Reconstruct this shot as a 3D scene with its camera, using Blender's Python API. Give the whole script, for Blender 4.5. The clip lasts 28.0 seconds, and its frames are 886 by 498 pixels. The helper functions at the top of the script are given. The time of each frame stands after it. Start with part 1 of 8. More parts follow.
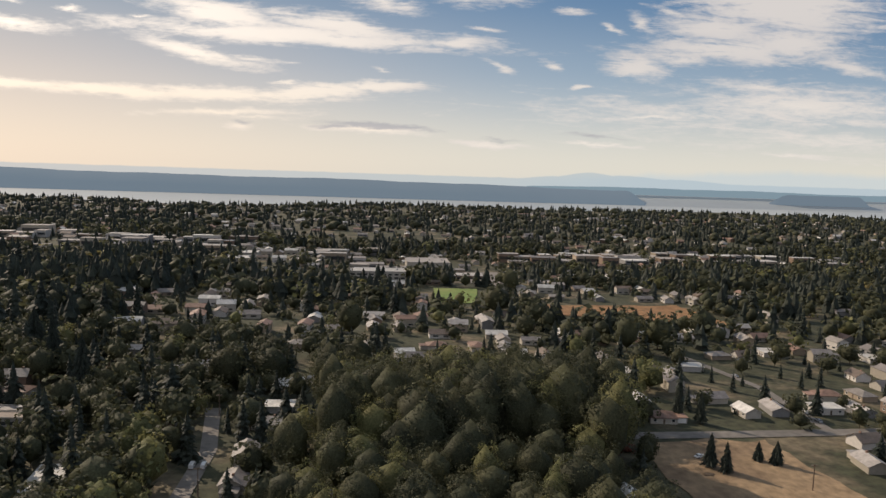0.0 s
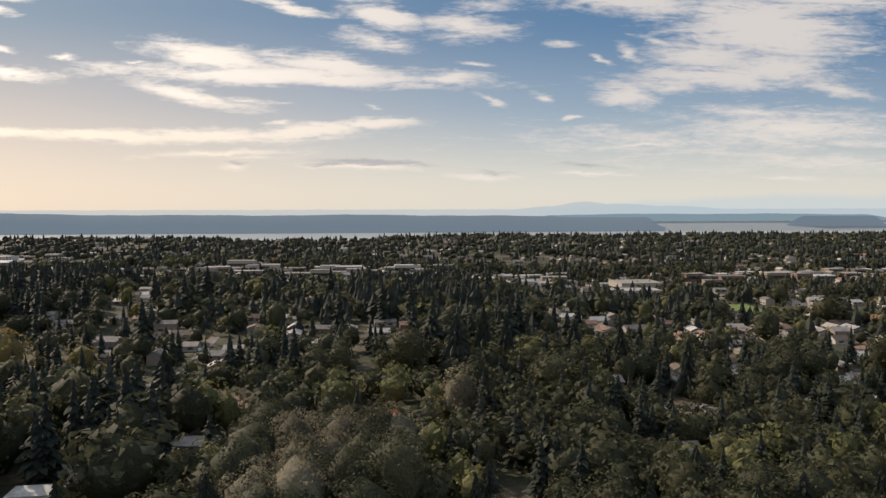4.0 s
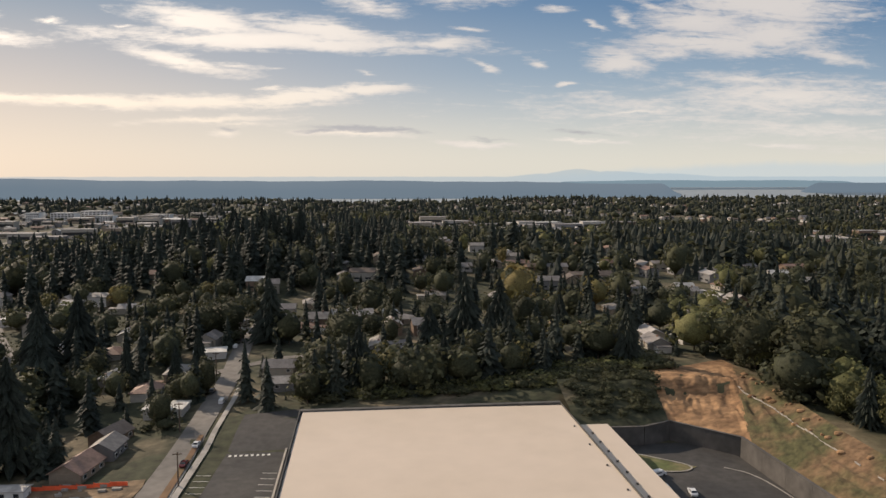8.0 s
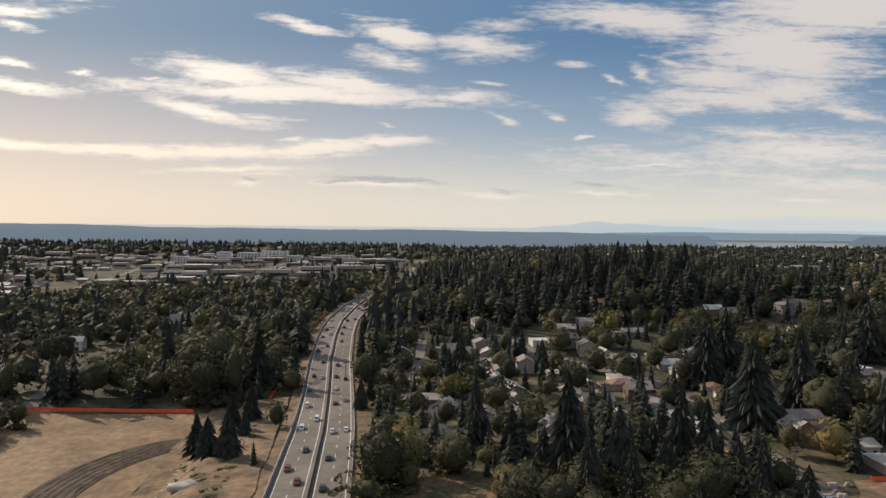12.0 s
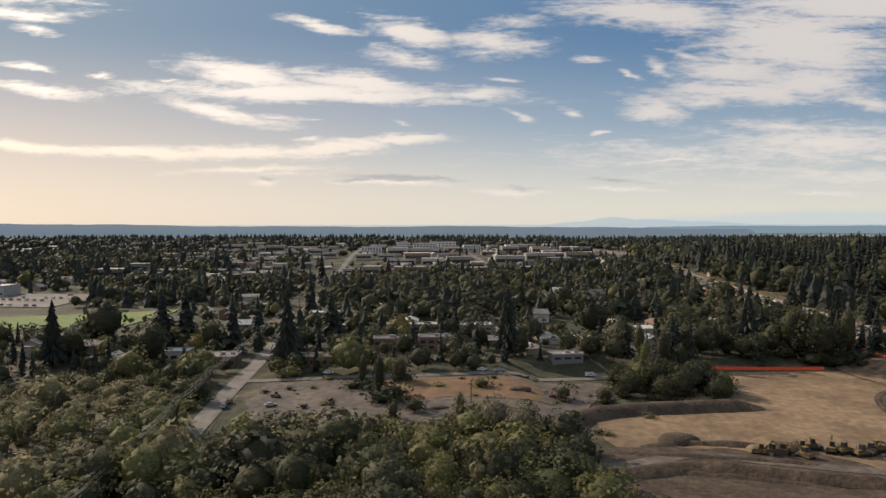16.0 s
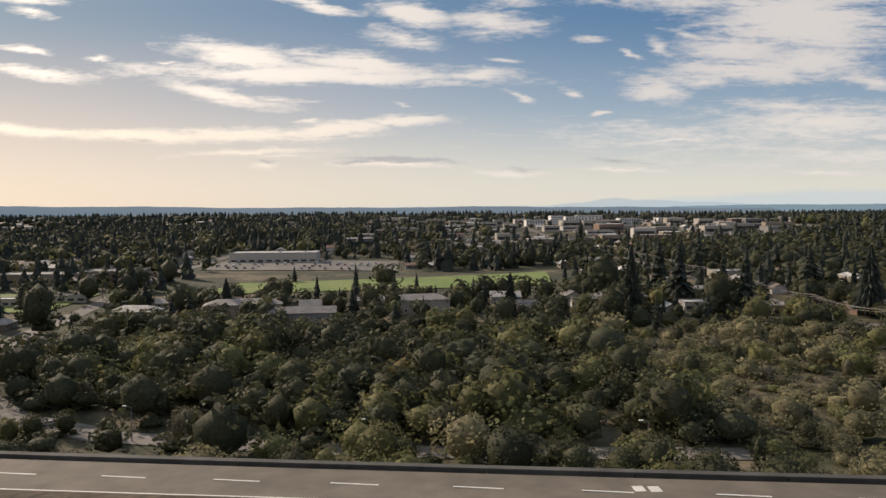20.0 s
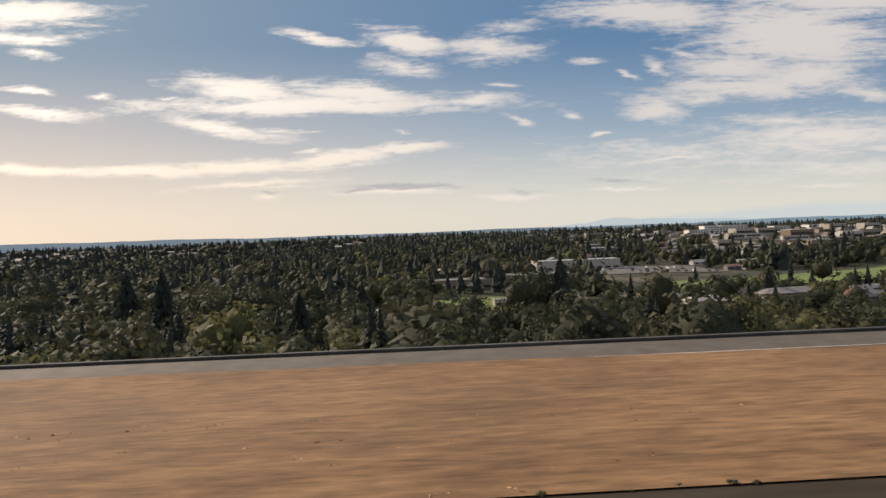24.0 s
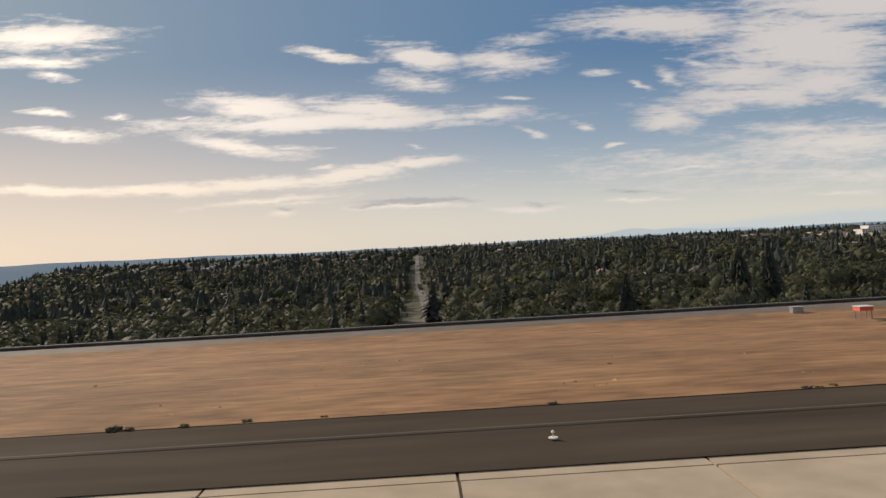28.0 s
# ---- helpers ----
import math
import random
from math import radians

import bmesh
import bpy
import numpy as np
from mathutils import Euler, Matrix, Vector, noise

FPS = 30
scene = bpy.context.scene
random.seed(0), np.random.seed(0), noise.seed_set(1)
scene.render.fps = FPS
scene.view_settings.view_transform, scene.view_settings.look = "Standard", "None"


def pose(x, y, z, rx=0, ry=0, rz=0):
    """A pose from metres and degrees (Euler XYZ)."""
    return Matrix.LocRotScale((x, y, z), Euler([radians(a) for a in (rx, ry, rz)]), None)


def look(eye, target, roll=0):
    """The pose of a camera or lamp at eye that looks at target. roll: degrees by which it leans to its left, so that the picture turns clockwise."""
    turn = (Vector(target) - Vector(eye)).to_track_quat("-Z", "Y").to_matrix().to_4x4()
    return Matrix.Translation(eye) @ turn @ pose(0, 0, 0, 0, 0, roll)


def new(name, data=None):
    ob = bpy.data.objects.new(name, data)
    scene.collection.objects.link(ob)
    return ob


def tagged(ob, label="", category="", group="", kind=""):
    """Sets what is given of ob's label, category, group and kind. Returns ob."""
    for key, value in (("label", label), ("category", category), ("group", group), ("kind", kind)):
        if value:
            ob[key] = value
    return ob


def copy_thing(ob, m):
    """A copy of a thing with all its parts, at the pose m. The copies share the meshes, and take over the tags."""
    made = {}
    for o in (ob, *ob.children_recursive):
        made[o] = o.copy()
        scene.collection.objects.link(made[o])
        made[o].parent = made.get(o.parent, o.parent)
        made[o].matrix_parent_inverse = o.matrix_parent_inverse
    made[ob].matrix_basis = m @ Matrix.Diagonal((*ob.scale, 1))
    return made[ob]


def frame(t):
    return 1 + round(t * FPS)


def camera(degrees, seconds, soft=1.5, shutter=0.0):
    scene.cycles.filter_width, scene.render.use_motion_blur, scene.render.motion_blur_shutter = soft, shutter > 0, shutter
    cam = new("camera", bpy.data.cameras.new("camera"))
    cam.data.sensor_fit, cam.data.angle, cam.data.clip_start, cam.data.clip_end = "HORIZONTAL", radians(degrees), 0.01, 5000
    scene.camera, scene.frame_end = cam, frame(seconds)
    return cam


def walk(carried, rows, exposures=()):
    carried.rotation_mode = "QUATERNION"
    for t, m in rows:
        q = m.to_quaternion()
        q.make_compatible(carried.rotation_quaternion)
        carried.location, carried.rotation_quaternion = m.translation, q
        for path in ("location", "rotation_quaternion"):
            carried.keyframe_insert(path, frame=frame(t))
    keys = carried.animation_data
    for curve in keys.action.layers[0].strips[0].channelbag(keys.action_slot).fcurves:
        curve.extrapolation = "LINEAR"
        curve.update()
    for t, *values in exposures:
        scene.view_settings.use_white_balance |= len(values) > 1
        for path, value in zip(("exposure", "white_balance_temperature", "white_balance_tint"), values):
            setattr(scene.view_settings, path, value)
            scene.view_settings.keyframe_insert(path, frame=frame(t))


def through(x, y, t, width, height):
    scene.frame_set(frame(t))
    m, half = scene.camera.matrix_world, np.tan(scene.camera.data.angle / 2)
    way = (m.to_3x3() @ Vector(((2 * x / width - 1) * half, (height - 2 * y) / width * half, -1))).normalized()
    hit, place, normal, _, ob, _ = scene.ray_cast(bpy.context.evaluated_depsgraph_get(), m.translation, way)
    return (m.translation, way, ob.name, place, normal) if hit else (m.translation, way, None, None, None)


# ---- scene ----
cam = camera(61.90, 28.0, soft=1.5)
PATH = [
    (0.0, -0.00, -0.00, 48.46, 84.32, -1.80, -5.11),
    (0.5, -19.19, 0.00, 47.57, 85.25, -1.87, -5.37),
    (1.0, -38.38, 0.01, 46.67, 84.61, -1.48, -5.71),
    (1.5, -57.54, 0.03, 45.78, 83.90, -1.04, -5.98),
    (2.0, -76.66, 0.07, 44.87, 84.28, -0.63, -5.86),
    (2.5, -95.75, 0.15, 43.95, 85.84, -0.30, -5.58),
    (3.0, -114.81, 0.28, 43.01, 87.04, -0.13, -5.45),
    (3.5, -133.86, 0.44, 42.03, 87.12, 0.11, -5.38),
    (5.5, -210.03, 1.26, 38.00, 85.86, 0.28, -6.00),
    (6.0, -229.06, 1.52, 37.00, 86.56, 0.67, -6.25),
    (6.5, -248.09, 1.85, 36.03, 85.34, 0.68, -6.26),
    (7.0, -267.13, 2.24, 35.12, 83.92, 0.84, -6.27),
    (7.5, -286.24, 2.68, 34.27, 83.73, 0.53, -6.22),
    (8.0, -305.41, 3.17, 33.46, 84.40, 0.03, -6.02),
    (8.5, -324.63, 3.70, 32.68, 84.52, -0.78, -5.81),
    (9.0, -343.90, 4.22, 31.89, 84.25, -1.48, -5.50),
    (9.5, -363.20, 4.73, 31.05, 84.44, -1.44, -5.37),
    (10.0, -382.55, 5.21, 30.15, 85.58, -0.88, -5.33),
    (10.5, -401.94, 5.64, 29.19, 87.02, -0.12, -5.31),
    (11.0, -421.35, 6.00, 28.17, 87.87, -0.15, -4.95),
    (11.5, -440.77, 6.30, 27.11, 88.50, -0.68, -4.71),
    (13.5, -518.35, 7.22, 22.72, 87.27, 0.06, -3.94),
    (14.0, -537.60, 7.43, 21.64, 87.43, 0.02, -3.83),
    (14.5, -556.71, 7.63, 20.57, 88.00, 0.07, -3.53),
    (15.0, -575.74, 7.85, 19.50, 89.06, 0.22, -3.47),
    (15.5, -594.69, 8.10, 18.45, 89.12, 0.27, -3.37),
    (16.0, -613.57, 8.41, 17.41, 88.12, 0.09, -3.30),
    (16.5, -632.41, 8.77, 16.40, 87.28, -0.16, -3.17),
    (17.0, -651.19, 9.17, 15.45, 86.68, -0.17, -3.13),
    (17.5, -669.94, 9.62, 14.53, 86.55, -0.41, -3.02),
    (18.0, -688.68, 10.09, 13.65, 87.35, -0.66, -2.85),
    (18.5, -707.41, 10.57, 12.79, 88.24, -0.71, -2.86),
    (19.0, -726.13, 11.02, 11.92, 88.18, -0.32, -3.04),
    (19.5, -744.86, 11.42, 11.02, 87.34, 0.10, -3.18),
    (20.0, -763.56, 11.77, 10.12, 86.71, 0.40, -3.26),
    (20.5, -782.23, 12.08, 9.24, 86.68, 0.48, -3.34),
    (21.0, -800.88, 12.36, 8.42, 86.85, 0.53, -3.51),
    (21.5, -819.48, 12.61, 7.68, 86.88, 0.72, -3.64),
    (22.0, -838.02, 12.83, 7.01, 87.06, 0.69, -3.63),
    (22.5, -856.50, 13.03, 6.41, 87.79, 0.50, -3.55),
    (24.5, -930.13, 13.66, 4.32, 88.67, 2.77, -3.00),
    (25.0, -948.47, 13.78, 3.89, 88.35, 2.89, -3.10),
    (25.5, -966.78, 13.88, 3.54, 87.31, 2.75, -3.14),
    (26.0, -985.05, 13.97, 3.28, 86.97, 2.88, -3.03),
    (26.5, -1003.28, 14.05, 3.10, 87.52, 3.20, -2.83),
    (27.0, -1021.48, 14.13, 2.97, 88.58, 3.47, -2.57),
    (27.5, -1039.67, 14.21, 2.87, 89.53, 3.55, -2.28),
    (28.0, -1057.86, 14.29, 2.80, 89.79, 3.17, -1.85),
]
walk(cam, [(t, pose(*p)) for t, *p in PATH], [(0.0, 0.0, 6650, 15.0), (24.0, 0.0, 6650, 15.0), (26.5, -0.1, 6650, 15.0), (28.0, -0.12, 6650, 15.0)])

# ---- world, sun ----
SUN_AZ, SUN_EL = 46.0, 29.0          # degrees to the left of +y, and up
sun_way = Vector((-math.sin(radians(SUN_AZ)) * math.cos(radians(SUN_EL)),
                  math.cos(radians(SUN_AZ)) * math.cos(radians(SUN_EL)), math.sin(radians(SUN_EL))))
sun = new("sun", bpy.data.lights.new("sun", "SUN"))
sun.data.energy, sun.data.angle, sun.data.color = 4.6, radians(0.6), (1.0, 0.86, 0.68)
sun.matrix_world = look((0, 0, 300), Vector((0, 0, 300)) - sun_way)

world = bpy.data.worlds.new("sky")
scene.world = world
world.use_nodes = True
wt = world.node_tree
wt.nodes.clear()


def wmath(op, a, b=None, clamp=False):
    n = wt.nodes.new("ShaderNodeMath")
    n.operation, n.use_clamp = op, clamp
    for i, v in enumerate((a, b)):
        if v is None:
            continue
        if isinstance(v, (int, float)):
            n.inputs[i].default_value = v
        else:
            wt.links.new(v, n.inputs[i])
    return n.outputs[0]


def wmix(fac, a, b):
    n = wt.nodes.new("ShaderNodeMix")
    n.data_type = "RGBA"
    for sock, v in ((n.inputs[0], fac), (n.inputs[6], a), (n.inputs[7], b)):
        if isinstance(v, (int, float)):
            sock.default_value = v
        elif isinstance(v, tuple):
            sock.default_value = (*v, 1)
        else:
            wt.links.new(v, sock)
    return n.outputs[2]


def wramp(value, lo, hi):
    n = wt.nodes.new("ShaderNodeMapRange")
    n.interpolation_type = "SMOOTHSTEP"
    wt.links.new(value, n.inputs[0])
    n.inputs[1].default_value, n.inputs[2].default_value = lo, hi
    return n.outputs[0]


coord = wt.nodes.new("ShaderNodeTexCoord")
split = wt.nodes.new("ShaderNodeSeparateXYZ")
wt.links.new(coord.outputs["Generated"], split.inputs[0])
dx, dy, dz = split.outputs
ahead = wmath("MAXIMUM", wmath("ABSOLUTE", dy), 0.05)
cu, cv = wmath("DIVIDE", dx, ahead), wmath("DIVIDE", dz, ahead)
plane = wt.nodes.new("ShaderNodeCombineXYZ")
wt.links.new(cu, plane.inputs[0])
wt.links.new(cv, plane.inputs[1])


def wnoise(scale_u, scale_v, detail, rough, warp=0.0):
    m = wt.nodes.new("ShaderNodeMapping")
    m.inputs["Scale"].default_value = (scale_u, scale_v, 1)
    wt.links.new(plane.outputs[0], m.inputs[0])
    n = wt.nodes.new("ShaderNodeTexNoise")
    n.inputs["Scale"].default_value = 1.0
    n.inputs["Detail"].default_value, n.inputs["Roughness"].default_value = detail, rough
    n.inputs["Distortion"].default_value = warp
    wt.links.new(m.outputs[0], n.inputs["Vector"])
    return n.outputs["Fac"]


sky = wt.nodes.new("ShaderNodeTexSky")
sky.sky_type = "NISHITA"
sky.sun_disc = False
sky.sun_elevation, sky.sun_rotation = radians(SUN_EL), radians(-SUN_AZ)
sky.altitude, sky.air_density, sky.dust_density, sky.ozone_density = 200, 1.0, 1.5, 1.5
dim = wt.nodes.new("ShaderNodeVectorMath")
dim.operation = "SCALE"
wt.links.new(sky.outputs[0], dim.inputs[0])
dim.inputs["Scale"].default_value = 0.055
# thin high haze: blue overhead, cream towards the horizon, warmer towards the sun
up = wramp(cv, 0.0, 0.30)
side = wramp(cu, -0.65, 0.35)
low = wmix(side, (0.93, 0.80, 0.64), (0.80, 0.80, 0.70))
mid = wmix(side, (0.70, 0.63, 0.56), (0.34, 0.46, 0.56))
high = wmix(side, (0.26, 0.36, 0.44), (0.115, 0.24, 0.41))
veil = wmix(wramp(cv, 0.10, 0.27), wmix(wramp(cv, 0.01, 0.15), low, mid), high)
clear = wmix(wramp(wmath("MULTIPLY", dy, -1.0), -0.1, 0.3), wmix(0.85, dim.outputs[0], veil), (0.29, 0.37, 0.50))

# clouds: centre and half sizes on the plane ahead, tilt, weight
SKY_T = (-3.83, -2.57, 0.02)
CLOUDS = (
    ((415, 116), 140, 27, 7, 1.15), ((540, 148), 380, 19, 1, 1.1), ((640, 132), 170, 22, 8, 1.0), ((385, 184), 115, 15, 13, 1.0), ((830, 153), 95, 17, 0, 0.95), ((480, 190), 50, 6, 4, 0.6),
    ((565, 27), 85, 11, 10, 0.95), ((725, 42), 95, 24, 12, 1.15), ((690, 84), 75, 20, 6, 0.75), ((860, 60), 95, 27, 4, 1.0), ((900, 20), 60, 16, 0, 0.7),
    ((1150, 10), 210, 34, 4, 1.1), ((1400, 60), 215, 85, 6, 1.15), ((1330, 146), 220, 30, 0, 1.05), ((1280, 110), 120, 30, 4, 0.9), ((1420, 130), 130, 40, 0, 1.0), ((1145, 180), 56, 27, -4, 1.05), ((1230, 165), 90, 16, 0, 0.8), ((1500, -20), 260, 70, 0, 1.2), ((1540, 172), 90, 14, 8, 0.8),
    ((1110, 118), 26, 8, 14, 0.95), ((1160, 106), 36, 15, 30, 0.8), ((1205, 84), 50, 8, 14, 0.7), ((1022, 90), 36, 8, 0, 0.7), ((905, 190), 32, 9, 18, 0.85), ((1003, 185), 27, 10, 14, 0.95), ((1058, 218), 14, 6, 0, 1.0), ((880, 126), 30, 5, 0, 0.6),
    ((1370, 212), 125, 15, 3, 0.75), ((1440, 238), 300, 42, 0, 0.72), ((1250, 262), 330, 30, 0, 0.42), ((1500, 300), 300, 26, 0, 0.4), ((1165, 270), 95, 6, 0, 0.7), ((1300, 246), 60, 7, 0, 0.4),
    ((40, 100), 56, 7, 6, 0.9), ((60, 140), 92, 15, 5, 1.0), ((160, 118), 24, 5, 0, 0.8), ((25, 6), 95, 14, 2, 1.0), ((40, 32), 46, 8, 8, 0.9), ((280, 126), 18, 4, 0, 0.6), ((20, -40), 160, 30, 2, 0.9),
    ((40, 243), 190, 12, 3, 1.15), ((240, 252), 230, 13, 1, 1.15), ((440, 254), 210, 14, -1, 1.15), ((585, 244), 130, 16, -6, 1.2), ((690, 231), 105, 13, -3, 1.3), ((530, 231), 30, 5, 0, 0.8), ((430, 284), 160, 8, -2, 0.8), ((480, 292), 70, 6, 0, 0.6),
    ((680, 306), 135, 9, 2, 1.05), ((890, 325), 75, 5, 3, 0.7), ((1080, 319), 105, 5, 2, 0.75), ((440, 306), 32, 6, 0, 0.7), ((1440, 326), 85, 5, 0, 0.6), ((1400, -90), 420, 60, 0, 1.1), ((700, 204), 14, 3, 10, 0.5),
)
FOCAL = 784 / math.tan(radians(cam.data.angle * 90 / math.pi))
turn = pose(0, 0, 0, 90 + SKY_T[1], SKY_T[2], SKY_T[0]).to_3x3()


def on_sky(x, y):
    v = turn @ Vector(((x - 784) / FOCAL, (441 - y) / FOCAL, -1))
    return v.x / v.y, v.z / v.y


warp_u = wmath("MULTIPLY", wmath("SUBTRACT", wnoise(6, 26, 6, 0.62), 0.5), 0.10)
warp_v = wmath("MULTIPLY", wmath("SUBTRACT", wnoise(14, 40, 5, 0.6), 0.5), 0.022)
bent = wt.nodes.new("ShaderNodeCombineXYZ")
wt.links.new(wmath("ADD", cu, warp_u), bent.inputs[0])
wt.links.new(wmath("ADD", cv, warp_v), bent.inputs[1])
cover = None
for (px, py), hw, hh, tilt, weight in CLOUDS:
    u, v = on_sky(px, py)
    m = wt.nodes.new("ShaderNodeMapping")
    m.vector_type = "TEXTURE"
    m.inputs["Location"].default_value = (u, v, 0)
    m.inputs["Rotation"].default_value = (0, 0, radians(-tilt))
    m.inputs["Scale"].default_value = (1.04 * hw / FOCAL, 1.0 * hh / FOCAL, 1)
    wt.links.new(bent.outputs[0], m.inputs[0])
    n = wt.nodes.new("ShaderNodeVectorMath")
    n.operation = "LENGTH"
    wt.links.new(m.outputs[0], n.inputs[0])
    blob = wmath("MULTIPLY", wmath("SUBTRACT", 1.0, n.outputs["Value"]), weight)
    cover = blob if cover is None else wmath("MAXIMUM", cover, blob)
grain = wmath("ADD", wmath("MULTIPLY", wnoise(10, 72, 8, 0.64, 0.8), 0.76), wmath("MULTIPLY", wnoise(60, 210, 5, 0.6, 0.5), 0.32))
dense = wmath("ADD", cover, wmath("MULTIPLY", wmath("SUBTRACT", grain, 0.56), 2.5))
fac = wmath("MULTIPLY", wramp(dense, -0.22, 0.72), wramp(dy, -0.2, 0.2))
# broken high cloud added overhead and behind, out of view, for fill light
over = wt.nodes.new("ShaderNodeTexNoise")
over.inputs["Scale"].default_value, over.inputs["Detail"].default_value = 2.2, 6.0
wt.links.new(coord.outputs["Generated"], over.inputs["Vector"])
broken = wmath("MULTIPLY", wramp(over.outputs["Fac"], 0.30, 0.55), wmath("MAXIMUM", wramp(dz, 0.42, 0.62), wramp(wmath("MULTIPLY", dy, -1.0), -0.05, 0.25)))
fac = wmath("MAXIMUM", fac, wmath("MULTIPLY", broken, 0.3))
cloud_low = wmix(side, (1.10, 0.95, 0.73), (0.86, 0.82, 0.73))
cloud_high = wmix(side, (1.34, 1.22, 1.03), (0.70, 0.68, 0.64))
cloud = wmix(wramp(cv, 0.06, 0.18), cloud_low, cloud_high)
shade = wmix(wmath("MULTIPLY", wramp(wmath("SUBTRACT", grain, cover), -0.35, 0.5), 0.28), cloud, (0.46, 0.48, 0.52))
wash = wmix(wmath("MULTIPLY", fac, 0.93), clear, shade)
# thin grey bars of low cloud before the cream haze
bars = None
for (px, py), hw, hh, tilt, weight in (((690, 299), 128, 8, 2, 1.0), ((620, 301), 60, 6, 0, 0.8), ((745, 301), 70, 6, 2, 0.9), ((915, 317), 60, 5, 2, 0.55), ((1085, 307), 95, 5, 3, 0.6), ((450, 300), 30, 5, 0, 0.5)):
    u, v = on_sky(px, py)
    m = wt.nodes.new("ShaderNodeMapping")
    m.vector_type = "TEXTURE"
    m.inputs["Location"].default_value = (u, v, 0)
    m.inputs["Rotation"].default_value = (0, 0, radians(-tilt))
    m.inputs["Scale"].default_value = (1.12 * hw / FOCAL, 1.15 * hh / FOCAL, 1)
    wt.links.new(bent.outputs[0], m.inputs[0])
    n = wt.nodes.new("ShaderNodeVectorMath")
    n.operation = "LENGTH"
    wt.links.new(m.outputs[0], n.inputs[0])
    blob = wmath("MULTIPLY", wmath("SUBTRACT", 1.0, n.outputs["Value"]), weight)
    bars = blob if bars is None else wmath("MAXIMUM", bars, blob)
ragged = wramp(wmath("ADD", bars, wmath("MULTIPLY", wmath("SUBTRACT", grain, 0.57), 1.6)), 0.0, 0.7)
wash = wmix(wmath("MULTIPLY", wmath("MULTIPLY", ragged, wramp(bars, 0.0, 0.2)), 0.75), wash, (0.42, 0.43, 0.45))
# hazy mountains so far off that they never shift: a range of soft peaks over the horizon
crest = None
for centre, half, height in ((0.294, 0.075, 0.0105), (0.345, 0.10, 0.0075), (0.42, 0.09, 0.0045), (0.24, 0.05, 0.004)):
    hump = wmath("MULTIPLY", wmath("SUBTRACT", 1.0, wramp(wmath("ABSOLUTE", wmath("SUBTRACT", cu, centre)), 0.0, half)), height)
    crest = hump if crest is None else wmath("MAXIMUM", crest, hump)
crest = wmath("ADD", crest, wmath("MULTIPLY", wmath("SUBTRACT", wnoise(34, 0, 4, 0.6), 0.5), 0.0030))
peaks = wramp(wmath("SUBTRACT", crest, cv), -0.0008, 0.0012)
snow = wmath("ADD", wmath("MULTIPLY", wramp(cu, 0.10, 0.62), 0.021), wmath("MULTIPLY", wmath("SUBTRACT", wnoise(15, 0, 4, 0.65), 0.5), 0.016))
range_far = wmath("MULTIPLY", wramp(wmath("SUBTRACT", snow, cv), -0.004, 0.009), wramp(cu, 0.08, 0.40))
wash = wmix(wmath("MULTIPLY", range_far, 0.55), wash, (0.50, 0.63, 0.69))
wash = wmix(wmath("MULTIPLY", wmath("MULTIPLY", peaks, wramp(dy, 0.0, 0.3)), 0.55), wash, (0.36, 0.49, 0.57))
back = wt.nodes.new("ShaderNodeBackground")
back.inputs["Strength"].default_value = 1.0
wt.links.new(wash, back.inputs[0])
wout = wt.nodes.new("ShaderNodeOutputWorld")
wt.links.new(back.outputs[0], wout.inputs[0])

